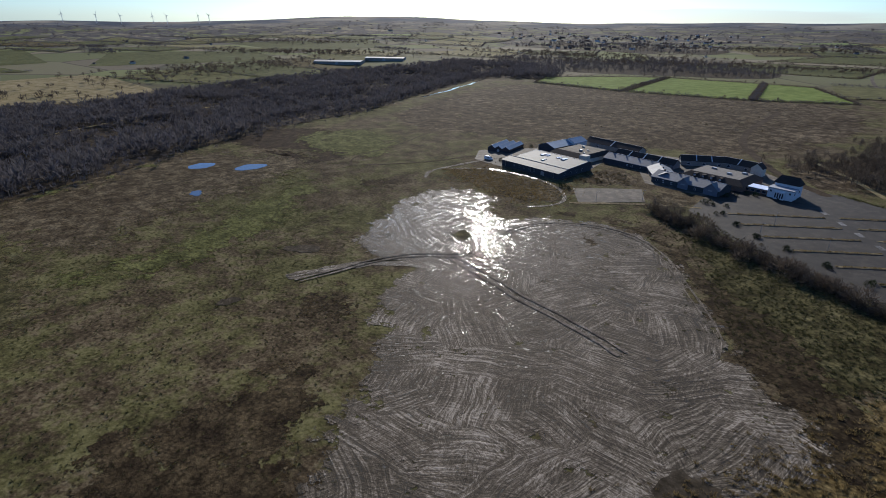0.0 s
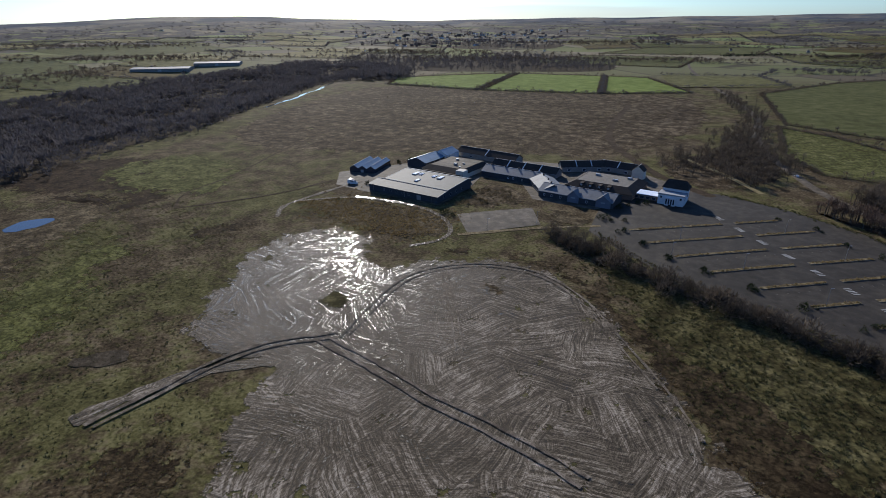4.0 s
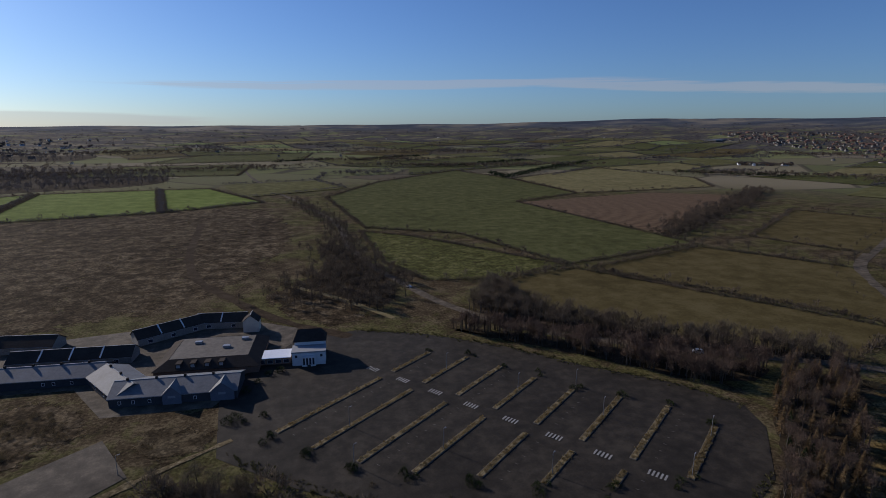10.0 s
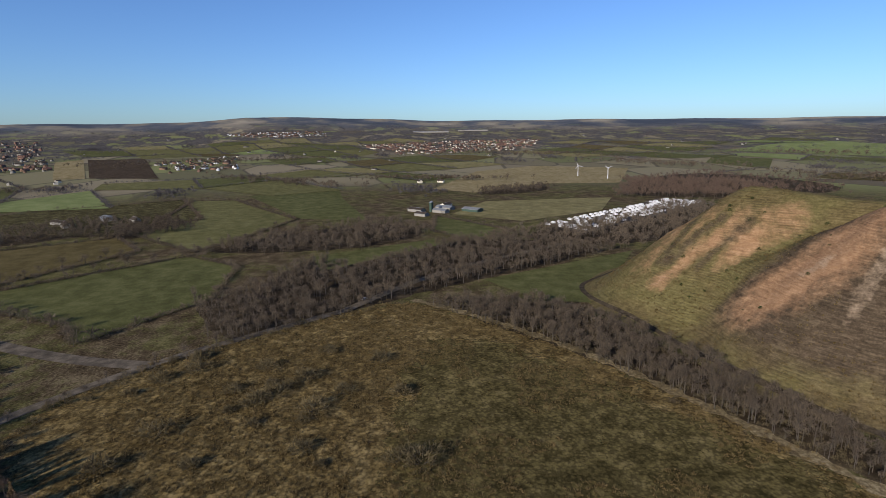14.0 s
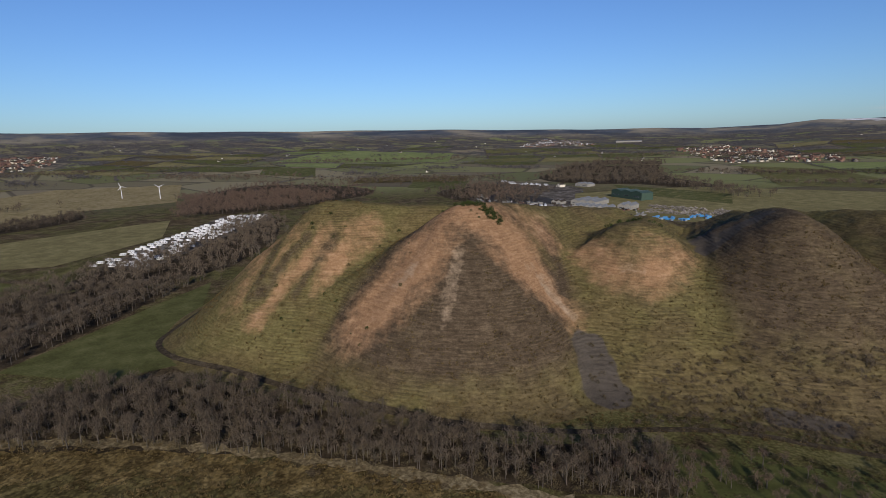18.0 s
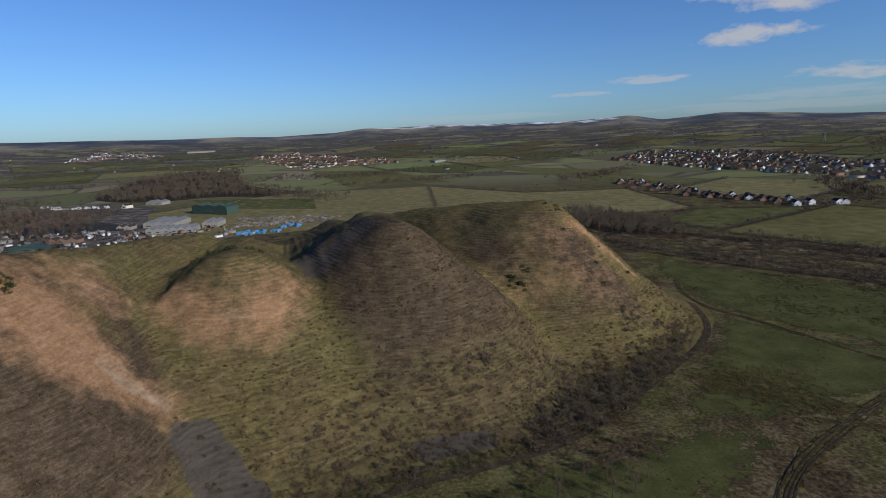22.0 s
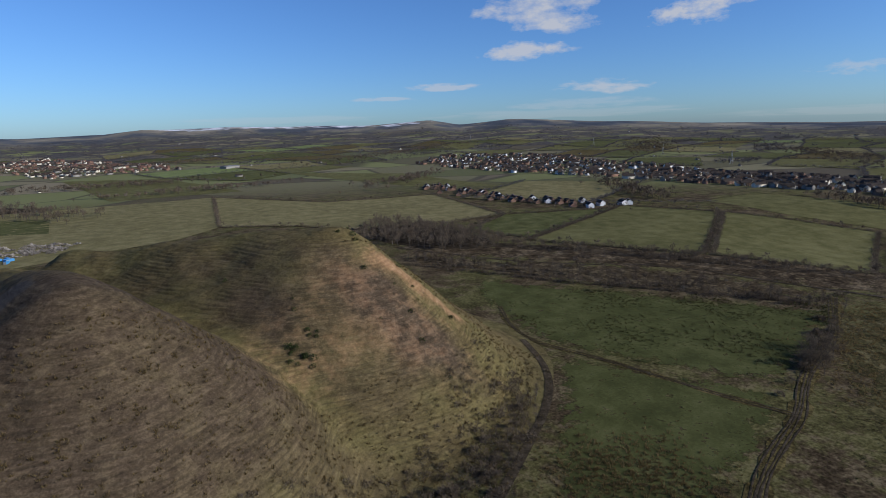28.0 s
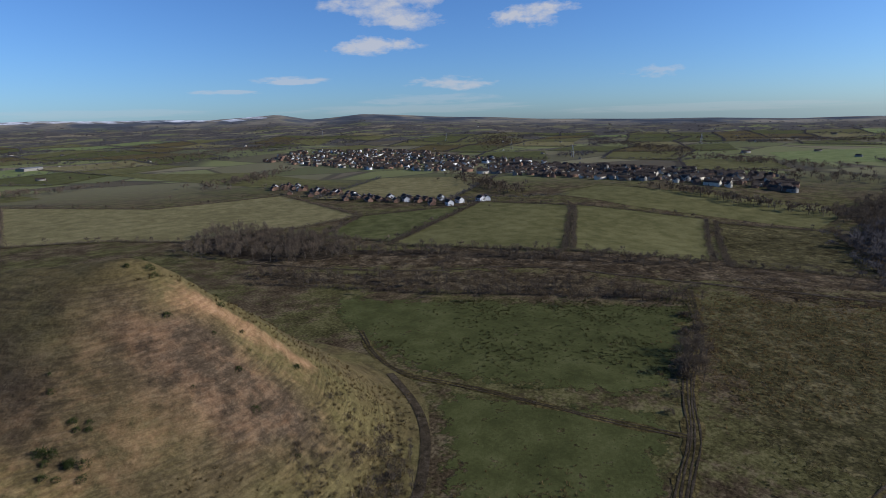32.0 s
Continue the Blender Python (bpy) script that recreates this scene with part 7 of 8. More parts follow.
multiply("woodland", TREES, scatter([(150, -78), (60, -108), (0, -140), (20, -155), (70, -135), (130, -112)], 70), (0.4, 0.8), ("trunk", "redtwigs"), "thin leafless birches in scrub", "woodland")
multiply("scrub", BUSHES, along([(-45, 205), (20, 180), (80, 150)], 1.6, 5), (0.4, 0.9), ("trunk", "scrub"), "low scrub under the car park hedge", "scrub")
multiply("scrub", BUSHES, scatter([(-124, 222), (-84, 246), (-98, 270), (-120, 268)], 120), (0.4, 1.0), ("trunk", "scrub"), "brown scrub on the earth bank", "scrub")
multiply("scrub", FAR_BUSHES, scatter([(-444, 640), (-53, 798), (8, 640), (-60, 400), (-260, 345), (-420, 475)], 160), (0.3, 0.7), ("trunk", "scrub"), "scattered low scrub on the moor", "scrub")

def tuft(rng, n, wide, length):
    a = rng.uniform(0, 2 * np.pi, n)
    c = np.stack([np.cos(a), np.sin(a), np.zeros(n)], 1) * wide * rng.uniform(0.1, 1, (n, 1))
    w = c / wide * 0.9 + np.array([0, 0, 1.0])
    w /= np.linalg.norm(w, axis=1)[:, None]
    return (np.zeros((0, 3)), []), blades(c, w, length, 0.11, rng)


def feather(spots, spread):
    """Let a stand of plants thin out past its outline."""
    return spots + RNG.normal(0, spread, spots.shape) * (RNG.uniform(size=(len(spots), 1)) < 0.6)


TUFTS = [tuft(r2, 9, 0.35, 0.7), tuft(r2, 11, 0.45, 0.85), tuft(r2, 7, 0.3, 0.6)]
MEADOW = [(298, 175), (364, 50), (310, -6), (200, -56), (70, -90), (30, -40), (70, 60), (120, 125), (190, 170)]
HOLLOW = [(312, 40), (257, 62), (217, 75), (183, 81), (120, 60), (70, -20), (60, -85), (130, -73), (200, -53), (285, -13)]
GOLD = feather(scatter(MEADOW, 22000), 5)
GOLD = GOLD[~inside(HOLLOW, GOLD[:, 0], GOLD[:, 1]) | (low_noise(GOLD[:, 0], GOLD[:, 1], 30, 1.1) > 0.1)]
multiply("tussocks", TUFTS, GOLD, (0.6, 1.6), ("tuft", "tuft"), "tawny grass tussocks over the rough meadow", "grass", over=hgt, sink=0.0)
multiply("tussocks", TUFTS, feather(scatter([(86, 148), (110, 130), (72, 75), (34, 92), (-6, 160), (-48, 200), (24, 172)], 3000), 9), (0.6, 1.4), ("greentuft", "greentuft"), "green and straw tussocks beside the hedge", "grass", over=hgt, sink=0.0)
multiply("tussocks", TUFTS, feather(scatter([(-200, -330), (-150, -240), (-190, -205), (-270, -222)], 900), 9), (0.6, 1.3), ("greentuft", "greentuft"), "rush tussocks in the damp meadow", "grass", over=hgt, sink=0.0)
multiply("tussocks", TUFTS, feather(scatter([(-60, -170), (-30, -178), (-50, -200), (-92, -185)], 500), 9), (0.7, 1.4), ("tuft", "tuft"), "brown rush patch in the green meadow", "grass", over=hgt, sink=0.0)
multiply("tussocks", TUFTS, feather(scatter([(-290, -226), (-333, -139), (-270, -100), (-190, -130), (-160, -165)], 2600), 14), (0.5, 1.2), ("tuft", "tuft"), "pale rush tussocks on the rough ground", "grass", over=hgt, sink=0.0)
multiply("tussocks", TUFTS, feather(scatter([(-110, 208), (-190, 212), (-215, 190), (-150, 170), (-108, 174)], 2500), 9), (0.6, 1.4), ("tuft", "tuft"), "dry tussocks on the grass bank", "grass", over=hgt, sink=0.0)
multiply("tussocks", TUFTS, feather(scatter([(-20, -60), (-62, 5), (-110, 45), (-175, 70), (-195, 120), (-285, 165), (-300, 60), (-260, -40), (-150, -150), (-70, -130)], 8000), 9), (0.4, 0.9), ("greentuft", "greentuft"), "mossy tussocks over the rough pasture", "grass", over=hgt, sink=0.0)
STRIP_SPOTS = np.array([cp(u, (k + 0.5) * 18 + RNG.uniform(-1.0, 1.0)) for k in range(8) for u in RNG.uniform(WEST[k], EAST[k], 190) if k == 7 or abs(u) > 4.5])
multiply("tussocks", TUFTS, STRIP_SPOTS, (0.5, 1.2), ("tuft", "tuft"), "dry weeds growing on the planting strips", "grass", over=hgt, sink=-0.3)
EDGE_SPOTS = np.vstack([along([(-30, 222), (-8, 202), (20, 183), (46, 168), (74, 157), (112, 153), (138, 167)], 0.5, 1.2), along([(165, 206), (152, 228), (122, 254), (92, 287), (58, 312), (24, 326)], 0.5, 1.4)])
multiply("tussocks", TUFTS, EDGE_SPOTS, (0.6, 1.5), ("tuft", "greentuft"), "rank grass creeping over the car park edge", "grass", over=hgt, sink=-0.05)
BIGTUFTS = [tuft(r2, 14, 0.7, 1.1), tuft(r2, 12, 0.9, 1.0), tuft(r2, 16, 0.6, 1.3)]
SLOPES = [(-95, -262), (-60, -225), (0, -170), (70, -145), (130, -125), (190, -95), (290, -85), (370, -95), (400, -150), (330, -190), (225, -165), (150, -225), (85, -235), (-10, -285), (-60, -300)]
SPREAD, DOTS = scatter(SLOPES, 9000), scatter(SLOPES, 520)
SPREAD, DOTS = SPREAD[bareness(SPREAD) < 0.12], DOTS[bareness(DOTS) < 0.12]
multiply("tussocks", BIGTUFTS, SPREAD, (0.4, 0.9), ("tuft", "tuft"), "dead grass tufts on the shale hills", "grass", sink=0.0)
multiply("scrub", BUSHES, DOTS, (0.2, 0.5), ("trunk", "scrub"), "low dark scrub dotted over the shale hills", "scrub")
LOWER = [(-66, -246), (-40, -206), (10, -172), (70, -150), (125, -132), (125, -165), (95, -190), (60, -196), (20, -208), (-20, -228), (-45, -252)]
multiply("scrub", BUSHES, scatter(LOWER, 520), (0.4, 1.15), ("trunk", "twigs"), "grey-brown scrub low on the shale hills", "scrub")
multiply("woodland", TREES, np.vstack([scatter([(36, -172), (12, -198), (-12, -200), (0, -176), (24, -164)], 110), scatter([(60, -186), (52, -186), (50, -196), (58, -196)], 8), scatter([(-34, -208), (-50, -226), (-72, -236), (-50, -212)], 30)]), (0.28, 0.5), ("trunk", "twigs"), "grey thicket of young trees at the hill foot", "woodland")
multiply("gorse", EVERGREEN, np.vstack([scatter([(26, -250), (16, -250), (12, -258), (22, -260)], 14), scatter([(236, -182), (208, -184), (206, -176), (238, -172)], 60), scatter([(176, -240), (140, -244), (150, -250), (172, -248)], 14)]), (0.5, 1.0), ("trunk", "gorse"), "dark gorse clumps near the hill crests", "gorse")
RUSHES = scatter([(-290, -222), (-234, -204), (-160, -182), (-140, -205), (-112, -255), (-118, -330), (-172, -345)], 5200)
RUSHES = RUSHES[low_noise(RUSHES[:, 0], RUSHES[:, 1], 26, 0.8) + RNG.normal(0, 0.25, len(RUSHES)) > 0.22]
multiply("tussocks", BIGTUFTS, RUSHES, (0.45, 1.0), ("greentuft", "greentuft"), "rush tussocks dotting the damp meadow", "grass", over=hgt, sink=0.0)
multiply("tussocks", BIGTUFTS, feather(scatter([(-52, -196), (-76, -170), (-72, -150), (-57, -154), (-42, -178)], 800), 9), (0.5, 1.0), ("tuft", "tuft"), "tan rush patch in the green meadow", "grass", over=hgt, sink=0.0)
multiply("tussocks", BIGTUFTS, feather(scatter([(-290, -226), (-333, -139), (-270, -100), (-190, -130), (-160, -165)], 2000), 14), (0.5, 1.1), ("tuft", "tuft"), "tan tussocks on the rushy ground", "grass", over=hgt, sink=0.0)
multiply("tussocks", BIGTUFTS, GOLD[::4], (0.5, 1.1), ("tuft", "tuft"), "straw tufts over the rough meadow", "grass", over=hgt, sink=0.0)

# ---------------------------------------------------------------- hedges between fields
HEDGED = (0, 1, 3, 4, 5, 6, 7, 8, 9, 10, 13, 20, 21, 22, 23, 24, 29, 30, 31, 33, 34)
LANES = [(354, 81), (325, 130), (296, 176), (314, 220), (355, 281), (420, 360), (493, 401), (600, 455), (690, 502), (725, 535)]


def off_lane(spots):
    """Leave the lane itself free of hedge."""
    return spots[from_outline(LANES + LANES[-2:0:-1], spots) > 6.5]


for i in HEDGED:
    poly = FIELDS[i][0]
    multiply("hedge", FAR_BUSHES, off_lane(along(poly + poly[:1], 2.3, 0.7)), (0.65, 1.25), ("trunk", "twigs"), "dark leafless hedge along a field edge", "hedge", over=hgt)
    multiply("hedge", MASS, off_lane(along(poly + poly[:1], 16, 1.0)), (0.4, 0.9), ("trunk", "twigs"), "leafless trees standing in a field hedge", "hedge", over=hgt)

multiply("hedge", FAR_BUSHES, np.vstack([along([(-535, 755), (-362, 753), (-176, 792), (-54, 864)], 4.5, 2.0), along([(-362, 756), (-412, 1046)], 4, 1.0), along([(-172, 797), (-232, 1064)], 1.6, 1.5)]), (0.8, 2.0), ("trunk", "darktwigs"), "dark hedge of round bushes along the bright fields", "hedge", over=hgt)

# ---------------------------------------------------------------- houses, farms, yards


def house_shape(w, d, e, r):
    """Walls and roof of a far house, with a chimney."""
    x, y = w / 2, d / 2
    walls = (np.array([(-x, -y, -2), (x, -y, -2), (x, y, -2), (-x, y, -2), (-x, -y, e), (x, -y, e), (x, y, e), (-x, y, e), (-x, 0, r - 0.1), (x, 0, r - 0.1)], float),
             [(0, 1, 5, 4), (2, 3, 7, 6), (3, 0, 4, 7), (1, 2, 6, 5), (4, 8, 7), (5, 6, 9)])
    o = 0.4
    roof = [(-x - o, -y - o, e - 0.3), (x + o, -y - o, e - 0.3), (x + o, 0, r), (-x - o, 0, r), (-x - o, y + o, e - 0.3), (x + o, y + o, e - 0.3)]
    c = w * 0.33
    roof += [(c + i, j, z) for z in (r - 1, r + 1.0) for i, j in ((-0.5, -0.4), (0.5, -0.4), (0.5, 0.4), (-0.5, 0.4))]
    return walls, (np.array(roof, float), [(0, 1, 2, 3), (3, 2, 5, 4), (6, 7, 11, 10), (7, 8, 12, 11), (8, 9, 13, 12), (9, 6, 10, 13), (10, 11, 12, 13)])


HOUSES = [house_shape(9, 8, 5, 8.4), house_shape(14, 8.5, 5, 8.6), house_shape(8, 7, 3, 6), house_shape(22, 9, 5.2, 8.8)]
TOWNS = [  # outline, count, wall, roof
    ([(-700, -1600), (-970, -1800), (-1200, -1560), (-1130, -1070), (-1056, -800), (-900, -800), (-800, -880), (-735, -1136)], 480, "white", "slate"),
    ([(-1056, -800), (-1035, -532), (-1020, -338), (-870, -302), (-845, -452), (-810, -636), (-800, -862)], 300, "cream", "slate"),
    ([(2281, 2603), (2705, 2355), (3093, 1486), (1750, 860), (1720, 1261), (1900, 1771)], 470, "stone", "redroof"),
    ([(1948, 647), (2292, 450), (1700, 348), (1660, 523)], 60, "white", "slate"),
    ([(1231, 1347), (1344, 1254), (1300, 1220), (1200, 1310)], 14, "white", "slate"),
    ([(2800, -42), (2946, -540), (2944, -1096), (2435, -823), (2196, -197)], 480, "cream", "redroof"),
    ([(3600, 700), (3680, 96), (3344, 91), (3299, 481)], 160, "white", "slate"),
    ([(558, -2569), (390, -2900), (-24, -2219), (-76, -1898), (258, -1862)], 300, "cream", "redroof"),
    ([(-1423, 1833), (-1454, 2331), (-1395, 3000), (-800, 3200), (-771, 2368), (-829, 1674)], 60, "white", "slate"),
    ([(-2136, 2383), (-1957, 2941), (-1011, 2755), (-744, 2687), (-892, 2244), (-1468, 2106)], 60, "white", "slate"),
    ([(1500, -3300), (1300, -3300), (1000, -2900), (1400, -2700)], 120, "white", "sheet"),
]
for poly, n, wall, roof in TOWNS:
    spots = scatter(poly, int(n * 1.3))
    for lo, hi, w, r in ((0, 0.48, "brick", roof), (0.48, 0.7, "stone", "slate"), (0.7, 1.0, wall, "slate")):
        multiply("town", HOUSES, spots[int(lo * len(spots)):int(hi * len(spots))], (0.8, 1.1), (w, r), "distant town of small pitched-roof houses", "town", over=hgt, sink=0.0)
    multiply("woodland", MASS, scatter(poly, int(n * 2.0 + 200)), (0.5, 1.0), ("trunk", "twigs"), "leafless trees among the town houses", "woodland", over=hgt)

# farmhouses strewn over the far farmland
ring = [(50 + r * math.sin(a), r * math.cos(a)) for r, a in zip(RNG.uniform(1500, 3700, 150), RNG.uniform(0, 2 * np.pi, 150))]
multiply("farmsteads", HOUSES, ring[:110], (0.7, 1.1), ("stone", "slate"), "scattered far stone farmhouses", "farmhouses", over=hgt, sink=0.0)
multiply("farmsteads", HOUSES, ring[110:], (0.6, 1.0), ("cream", "slate"), "scattered far cream houses", "farmhouses", over=hgt, sink=0.0)

# the far farmland: hedged parcels on a crooked lattice, with copses between them
SPRIG = [((np.zeros((0, 3)), []), far_tree(r1, h, 3.0, 9)[1]) for h in (3.2, 4.2, 5.2)]
TAKEN = [f[0] for f in FIELDS] + [w[0] for w in WOODS] + [t[0] for t in TOWNS] + [VALLEY]
KINDS = (("pasture", "far green pasture between hedges"), ("olive", "far olive winter field between hedges"), ("buff", "far pale grass field between hedges"), ("umber", "far brown winter field between hedges"), ("fargreen", "far smooth green field between hedges"))
r3 = np.random.RandomState(77)
AX, AY = np.array([math.cos(radians(24)), math.sin(radians(24))]), np.array([-math.sin(radians(24)), math.cos(radians(24))])
NODES = {(i, j): np.array([50.0, 0.0]) + AX * (i + r3.uniform(-0.28, 0.28)) * 250 + AY * (j + r3.uniform(-0.28, 0.28)) * 180 for i in range(-13, 14) for j in range(-18, 19)}
hedge_spots, tree_spots, copse_spots = [], [], []
for i in range(-13, 13):
    for j in range(-18, 18):
        q = [NODES[i, j], NODES[i + 1, j], NODES[i + 1, j + 1], NODES[i, j + 1]]
        mid = sum(q) / 4
        away = math.hypot(mid[0] - 50, mid[1])
        probe = np.array([mid] + [mid + (c - mid) * 0.7 for c in q])
        if away < 760 or away > 3050 or any(inside(t, probe[:, 0], probe[:, 1]).any() for t in TAKEN):
            continue
        luck = r3.uniform()
        if luck < 0.14:
            copse_spots.append(mid + r3.normal(0, 0.3, (70, 2)) * (160, 70))
            continue
        kind = KINDS[int(r3.choice(5, p=(0.3, 0.27, 0.2, 0.13, 0.1)))]
        if luck < 0.86:
            drape("field", [tuple(c + (mid - c) * 0.03) for c in q], kind[0], kind[1], "field", lift=1.0 + away * 0.0006, step=60)
        for a, b in ((0, 1), (1, 2)):
            hedge_spots.append(along([tuple(q[a]), tuple(q[b])], 4.5, 0.8, r3))
            if r3.uniform() < 0.5:
                tree_spots.append(along([tuple(q[a]), tuple(q[b])], 17, 3.0, r3))
multiply("hedge", SPRIG, np.vstack(hedge_spots), (0.8, 1.35), ("trunk", "darktwigs"), "far dark hedges between fields", "hedge", over=hgt)
multiply("woodland", MASS, np.vstack(tree_spots), (0.6, 1.1), ("trunk", "darktwigs"), "far lines of leafless trees", "woodland", over=hgt)
multiply("woodland", MASS, np.vstack(copse_spots), (0.8, 1.4), ("trunk", "darktwigs"), "far dark copses of leafless trees", "woodland", over=hgt)


far_r, far_a = np.sqrt(r3.uniform(2300 ** 2, 4100 ** 2, 26000)), r3.uniform(0, 2 * np.pi, 26000)
far_spots = in_stands(np.stack([50 + far_r * np.sin(far_a), far_r * np.cos(far_a)], 1), 120, 0.3)
multiply("woodland", SPRIG, far_spots, (1.8, 3.2), ("trunk", "darktwigs"), "far dark woods along the foot of the hills", "woodland", over=hgt)


def house(x, y, turn, w, d, eave, ridge, wall, roof, label, group="hamlet houses"):
    o = thing("house", label, "house", x, y, turn, group=group)
    gable_block(o, -w / 2, w / 2, -d / 2, d / 2, eave, ridge, wall, roof, lap=0.35)
    part("chimney", box(w * 0.3, w * 0.3 + 0.9, -0.4, 0.4, ridge - 0.8, ridge + 1.2), "brick", o)
    for s, f in ((-1, "-y"), (1, "+y")):
        for wx in (-w * 0.28, w * 0.28):
            window_at(o, wx, s * d / 2, eave * 0.45, 1.3, 1.2, f)
    part("door", box(-0.5, 0.5, -d / 2 - 0.08, -d / 2 + 0.02, 0, 2.1), "slate", o)


ROW = [(-430, -1000), (-424, -900), (-420, -800), (-420, -740), (-432, -680), (-462, -630), (-492, -590)]
for k, (x, y) in enumerate(along(ROW, 6, 13)):
    white = k % 7 == 0 or k > 62
    house(x - 8 * (k % 2) * 2, y, 70 + RNG.uniform(-12, 12), RNG.uniform(9, 13), 8, 4.6 if white else 3.2, 7.6 if white else 6.2, "white" if white else "brick", "slate", "white rendered house with a slate roof" if white else "brown brick house with a slate roof")
multiply("woodland", MASS, along(ROW, 2.0, 16), (0.4, 0.9), ("trunk", "twigs"), "garden trees among the houses", "woodland", over=hgt)
house(725, 538, 40, 16, 7, 3.2, 5.6, "white", "slate", "low white cottage at the lane end", "cottages")
for x, y, t in ((1424, 797, 20), (1417, 700, 30), (1182, -104, 10), (1180, -150, 60), (750, 400, 35), (772, 330, 40)):
    house(x, y, t, 14, 8, 4, 7, "cream" if x > 1000 else "stone", "slate", "stone farmhouse with a slate roof among trees", "farmhouses")


def barn(x, y, turn, w, d, eave, ridge, wall="stone", roof="sheet", label="long farm barn with a pale sheet roof"):
    o = thing("barn", label, "barn", x, y, turn, group="farm barns")
    gable_block(o, -w / 2, w / 2, -d / 2, d / 2, eave, ridge, wall, roof, lap=0.4)
    part("door", box(-2.0, 2.0, -d / 2 - 0.1, -d / 2 + 0.03, 0, 3.2), "metal", o)
    for wx in (-w * 0.3, w * 0.3):
        window_at(o, wx, -d / 2, 2.4, 1.4, 1.0, "-y", "trim")


for x, y, t, w, d, wall, roof in ((762, -30, 40, 24, 11, "stone", "slate"), (742, -60, 40, 22, 10, "stone", "sheet"), (770, -72, 40, 26, 12, "stone", "sheet"), (740, -104, 40, 26, 14, "green_clad", "sheet"), (800, -80, 130, 18, 8, "cream", "slate"), (720, -30, 40, 18, 9, "stone", "slate"), (800, 372, 30, 30, 14, "stone", "sheet"), (780, 420, 60, 20, 9, "stone", "slate")):
    barn(x, y, t, w, d, 3.6, 5.6, wall, roof)
for x, y in ((752, -48), (756, -50)):
    o = thing("silo", "dark green farm silo with a domed cap", "silo", x, y)
    bm = bmesh.new()
    bmesh.ops.create_cone(bm, segments=16, radius1=2.2, radius2=2.2, depth=13, cap_ends=True, matrix=Matrix.Translation((0, 0, 6.5)))
    part("tank", bm, "green_clad", o)
    bm = bmesh.new()
    bmesh.ops.create_cone(bm, segments=16, radius1=2.3, radius2=0.5, depth=1.6, cap_ends=True, matrix=Matrix.Translation((0, 0, 13.8)))
    part("cap", bm, "metal", o)


def caravan():
    o = tagged(new("caravan"), "white touring caravan parked in a storage yard", "caravan", "stored caravans")
    bm = solid([(-3.2, -1.1, 0.5), (3.0, -1.1, 0.5), (3.0, 1.1, 0.5), (-3.2, 1.1, 0.5), (-3.4, -1.1, 1.2), (3.4, -1.1, 1.2), (3.4, 1.1, 1.2), (-3.4, 1.1, 1.2), (-3.0, -1.05, 2.7), (2.6, -1.05, 2.7), (2.6, 1.05, 2.7), (-3.0, 1.05, 2.7)],
               [(0, 3, 2, 1), (0, 1, 5, 4), (1, 2, 6, 5), (2, 3, 7, 6), (3, 0, 4, 7), (4, 5, 9, 8), (5, 6, 10, 9), (6, 7, 11, 10), (7, 4, 8, 11), (8, 9, 10, 11)])
    bmesh.ops.bevel(bm, geom=bm.edges[:], offset=0.12, segments=1, affect="EDGES")
    part("body", bm, "white", o)
    for s in (-1, 1):
        for wx in (-1.9, 0.1, 1.8):
            part("window", box(wx - 0.55, wx + 0.55, s * 1.1 - 0.03, s * 1.1 + 0.03, 1.5, 2.1), "glass", o)
        bm = bmesh.new()
        bmesh.ops.create_cone(bm, segments=12, radius1=0.34, radius2=0.34, depth=0.2, cap_ends=True, matrix=Matrix.Translation((0.2, s * 1.0, 0.34)) @ Matrix.Rotation(radians(90), 4, "X"))
        part("wheel", bm, "slate", o)
    part("drawbar", box(3.2, 4.4, -0.08, 0.08, 0.45, 0.6), "metal", o)
    return o


model = caravan()
first = True
drape("caravan_yard", [(552, -178), (604, -160), (790, -420), (760, -470), (716, -455)], "yard", "grey gravel yard full of caravans", "yard", lift=0.3)
for row in range(6):
    for k in range(27):
        t = k / 26
        x = 566 + (728 - 566) * t + row * 8.5 + RNG.uniform(-1, 1)
        y = -184 + (-448 + 184) * t + row * 5.2 + RNG.uniform(-1, 1)
        if RNG.uniform() < 0.2:
            continue
        m = pose(x, y, float(hgt(x, y)) + 0.3, 0, 0, 32 + RNG.uniform(-6, 6))
        if first:
            model.matrix_basis, first = m, False
        else:
            copy_thing(model, m)


# industrial yard behind the heaps
drape("industrial_yard", [(590, -790), (484, -622), (400, -590), (335, -572), (300, -596), (232, -626), (190, -626), (138, -694), (112, -748), (200, -775), (262, -790), (300, -850), (400, -880), (430, -1000), (500, -1062), (700, -1120), (640, -1000), (570, -900)], "yard", "grey rubble-strewn industrial yard", "yard", lift=0.4, loose=2)
drape("storage_yard", [(575, -800), (500, -700), (395, -742), (410, -800), (520, -850)], "asphalt", "dark asphalt storage yard behind the works", "yard", lift=0.5, loose=2)


def works(x, y, turn, bays, w, d, eave, wall, roof, label):
    o = thing("factory", label, "factory", x, y, turn, group="works buildings")
    for k in range(bays):
        gable_block(o, k * w, (k + 1) * w - 0.1, 0, d, eave, eave + 2.8, wall, roof, along_x=False, lap=0.05)
    for k in range(bays):
        window_at(o, (k + 0.5) * w, 0, eave * 0.45, w * 0.5, 1.4, "-y", "trim")
    part("door", box(0.4 * w, 0.4 * w + 3.6, d - 0.02, d + 0.1, 0, 4), "metal", o)


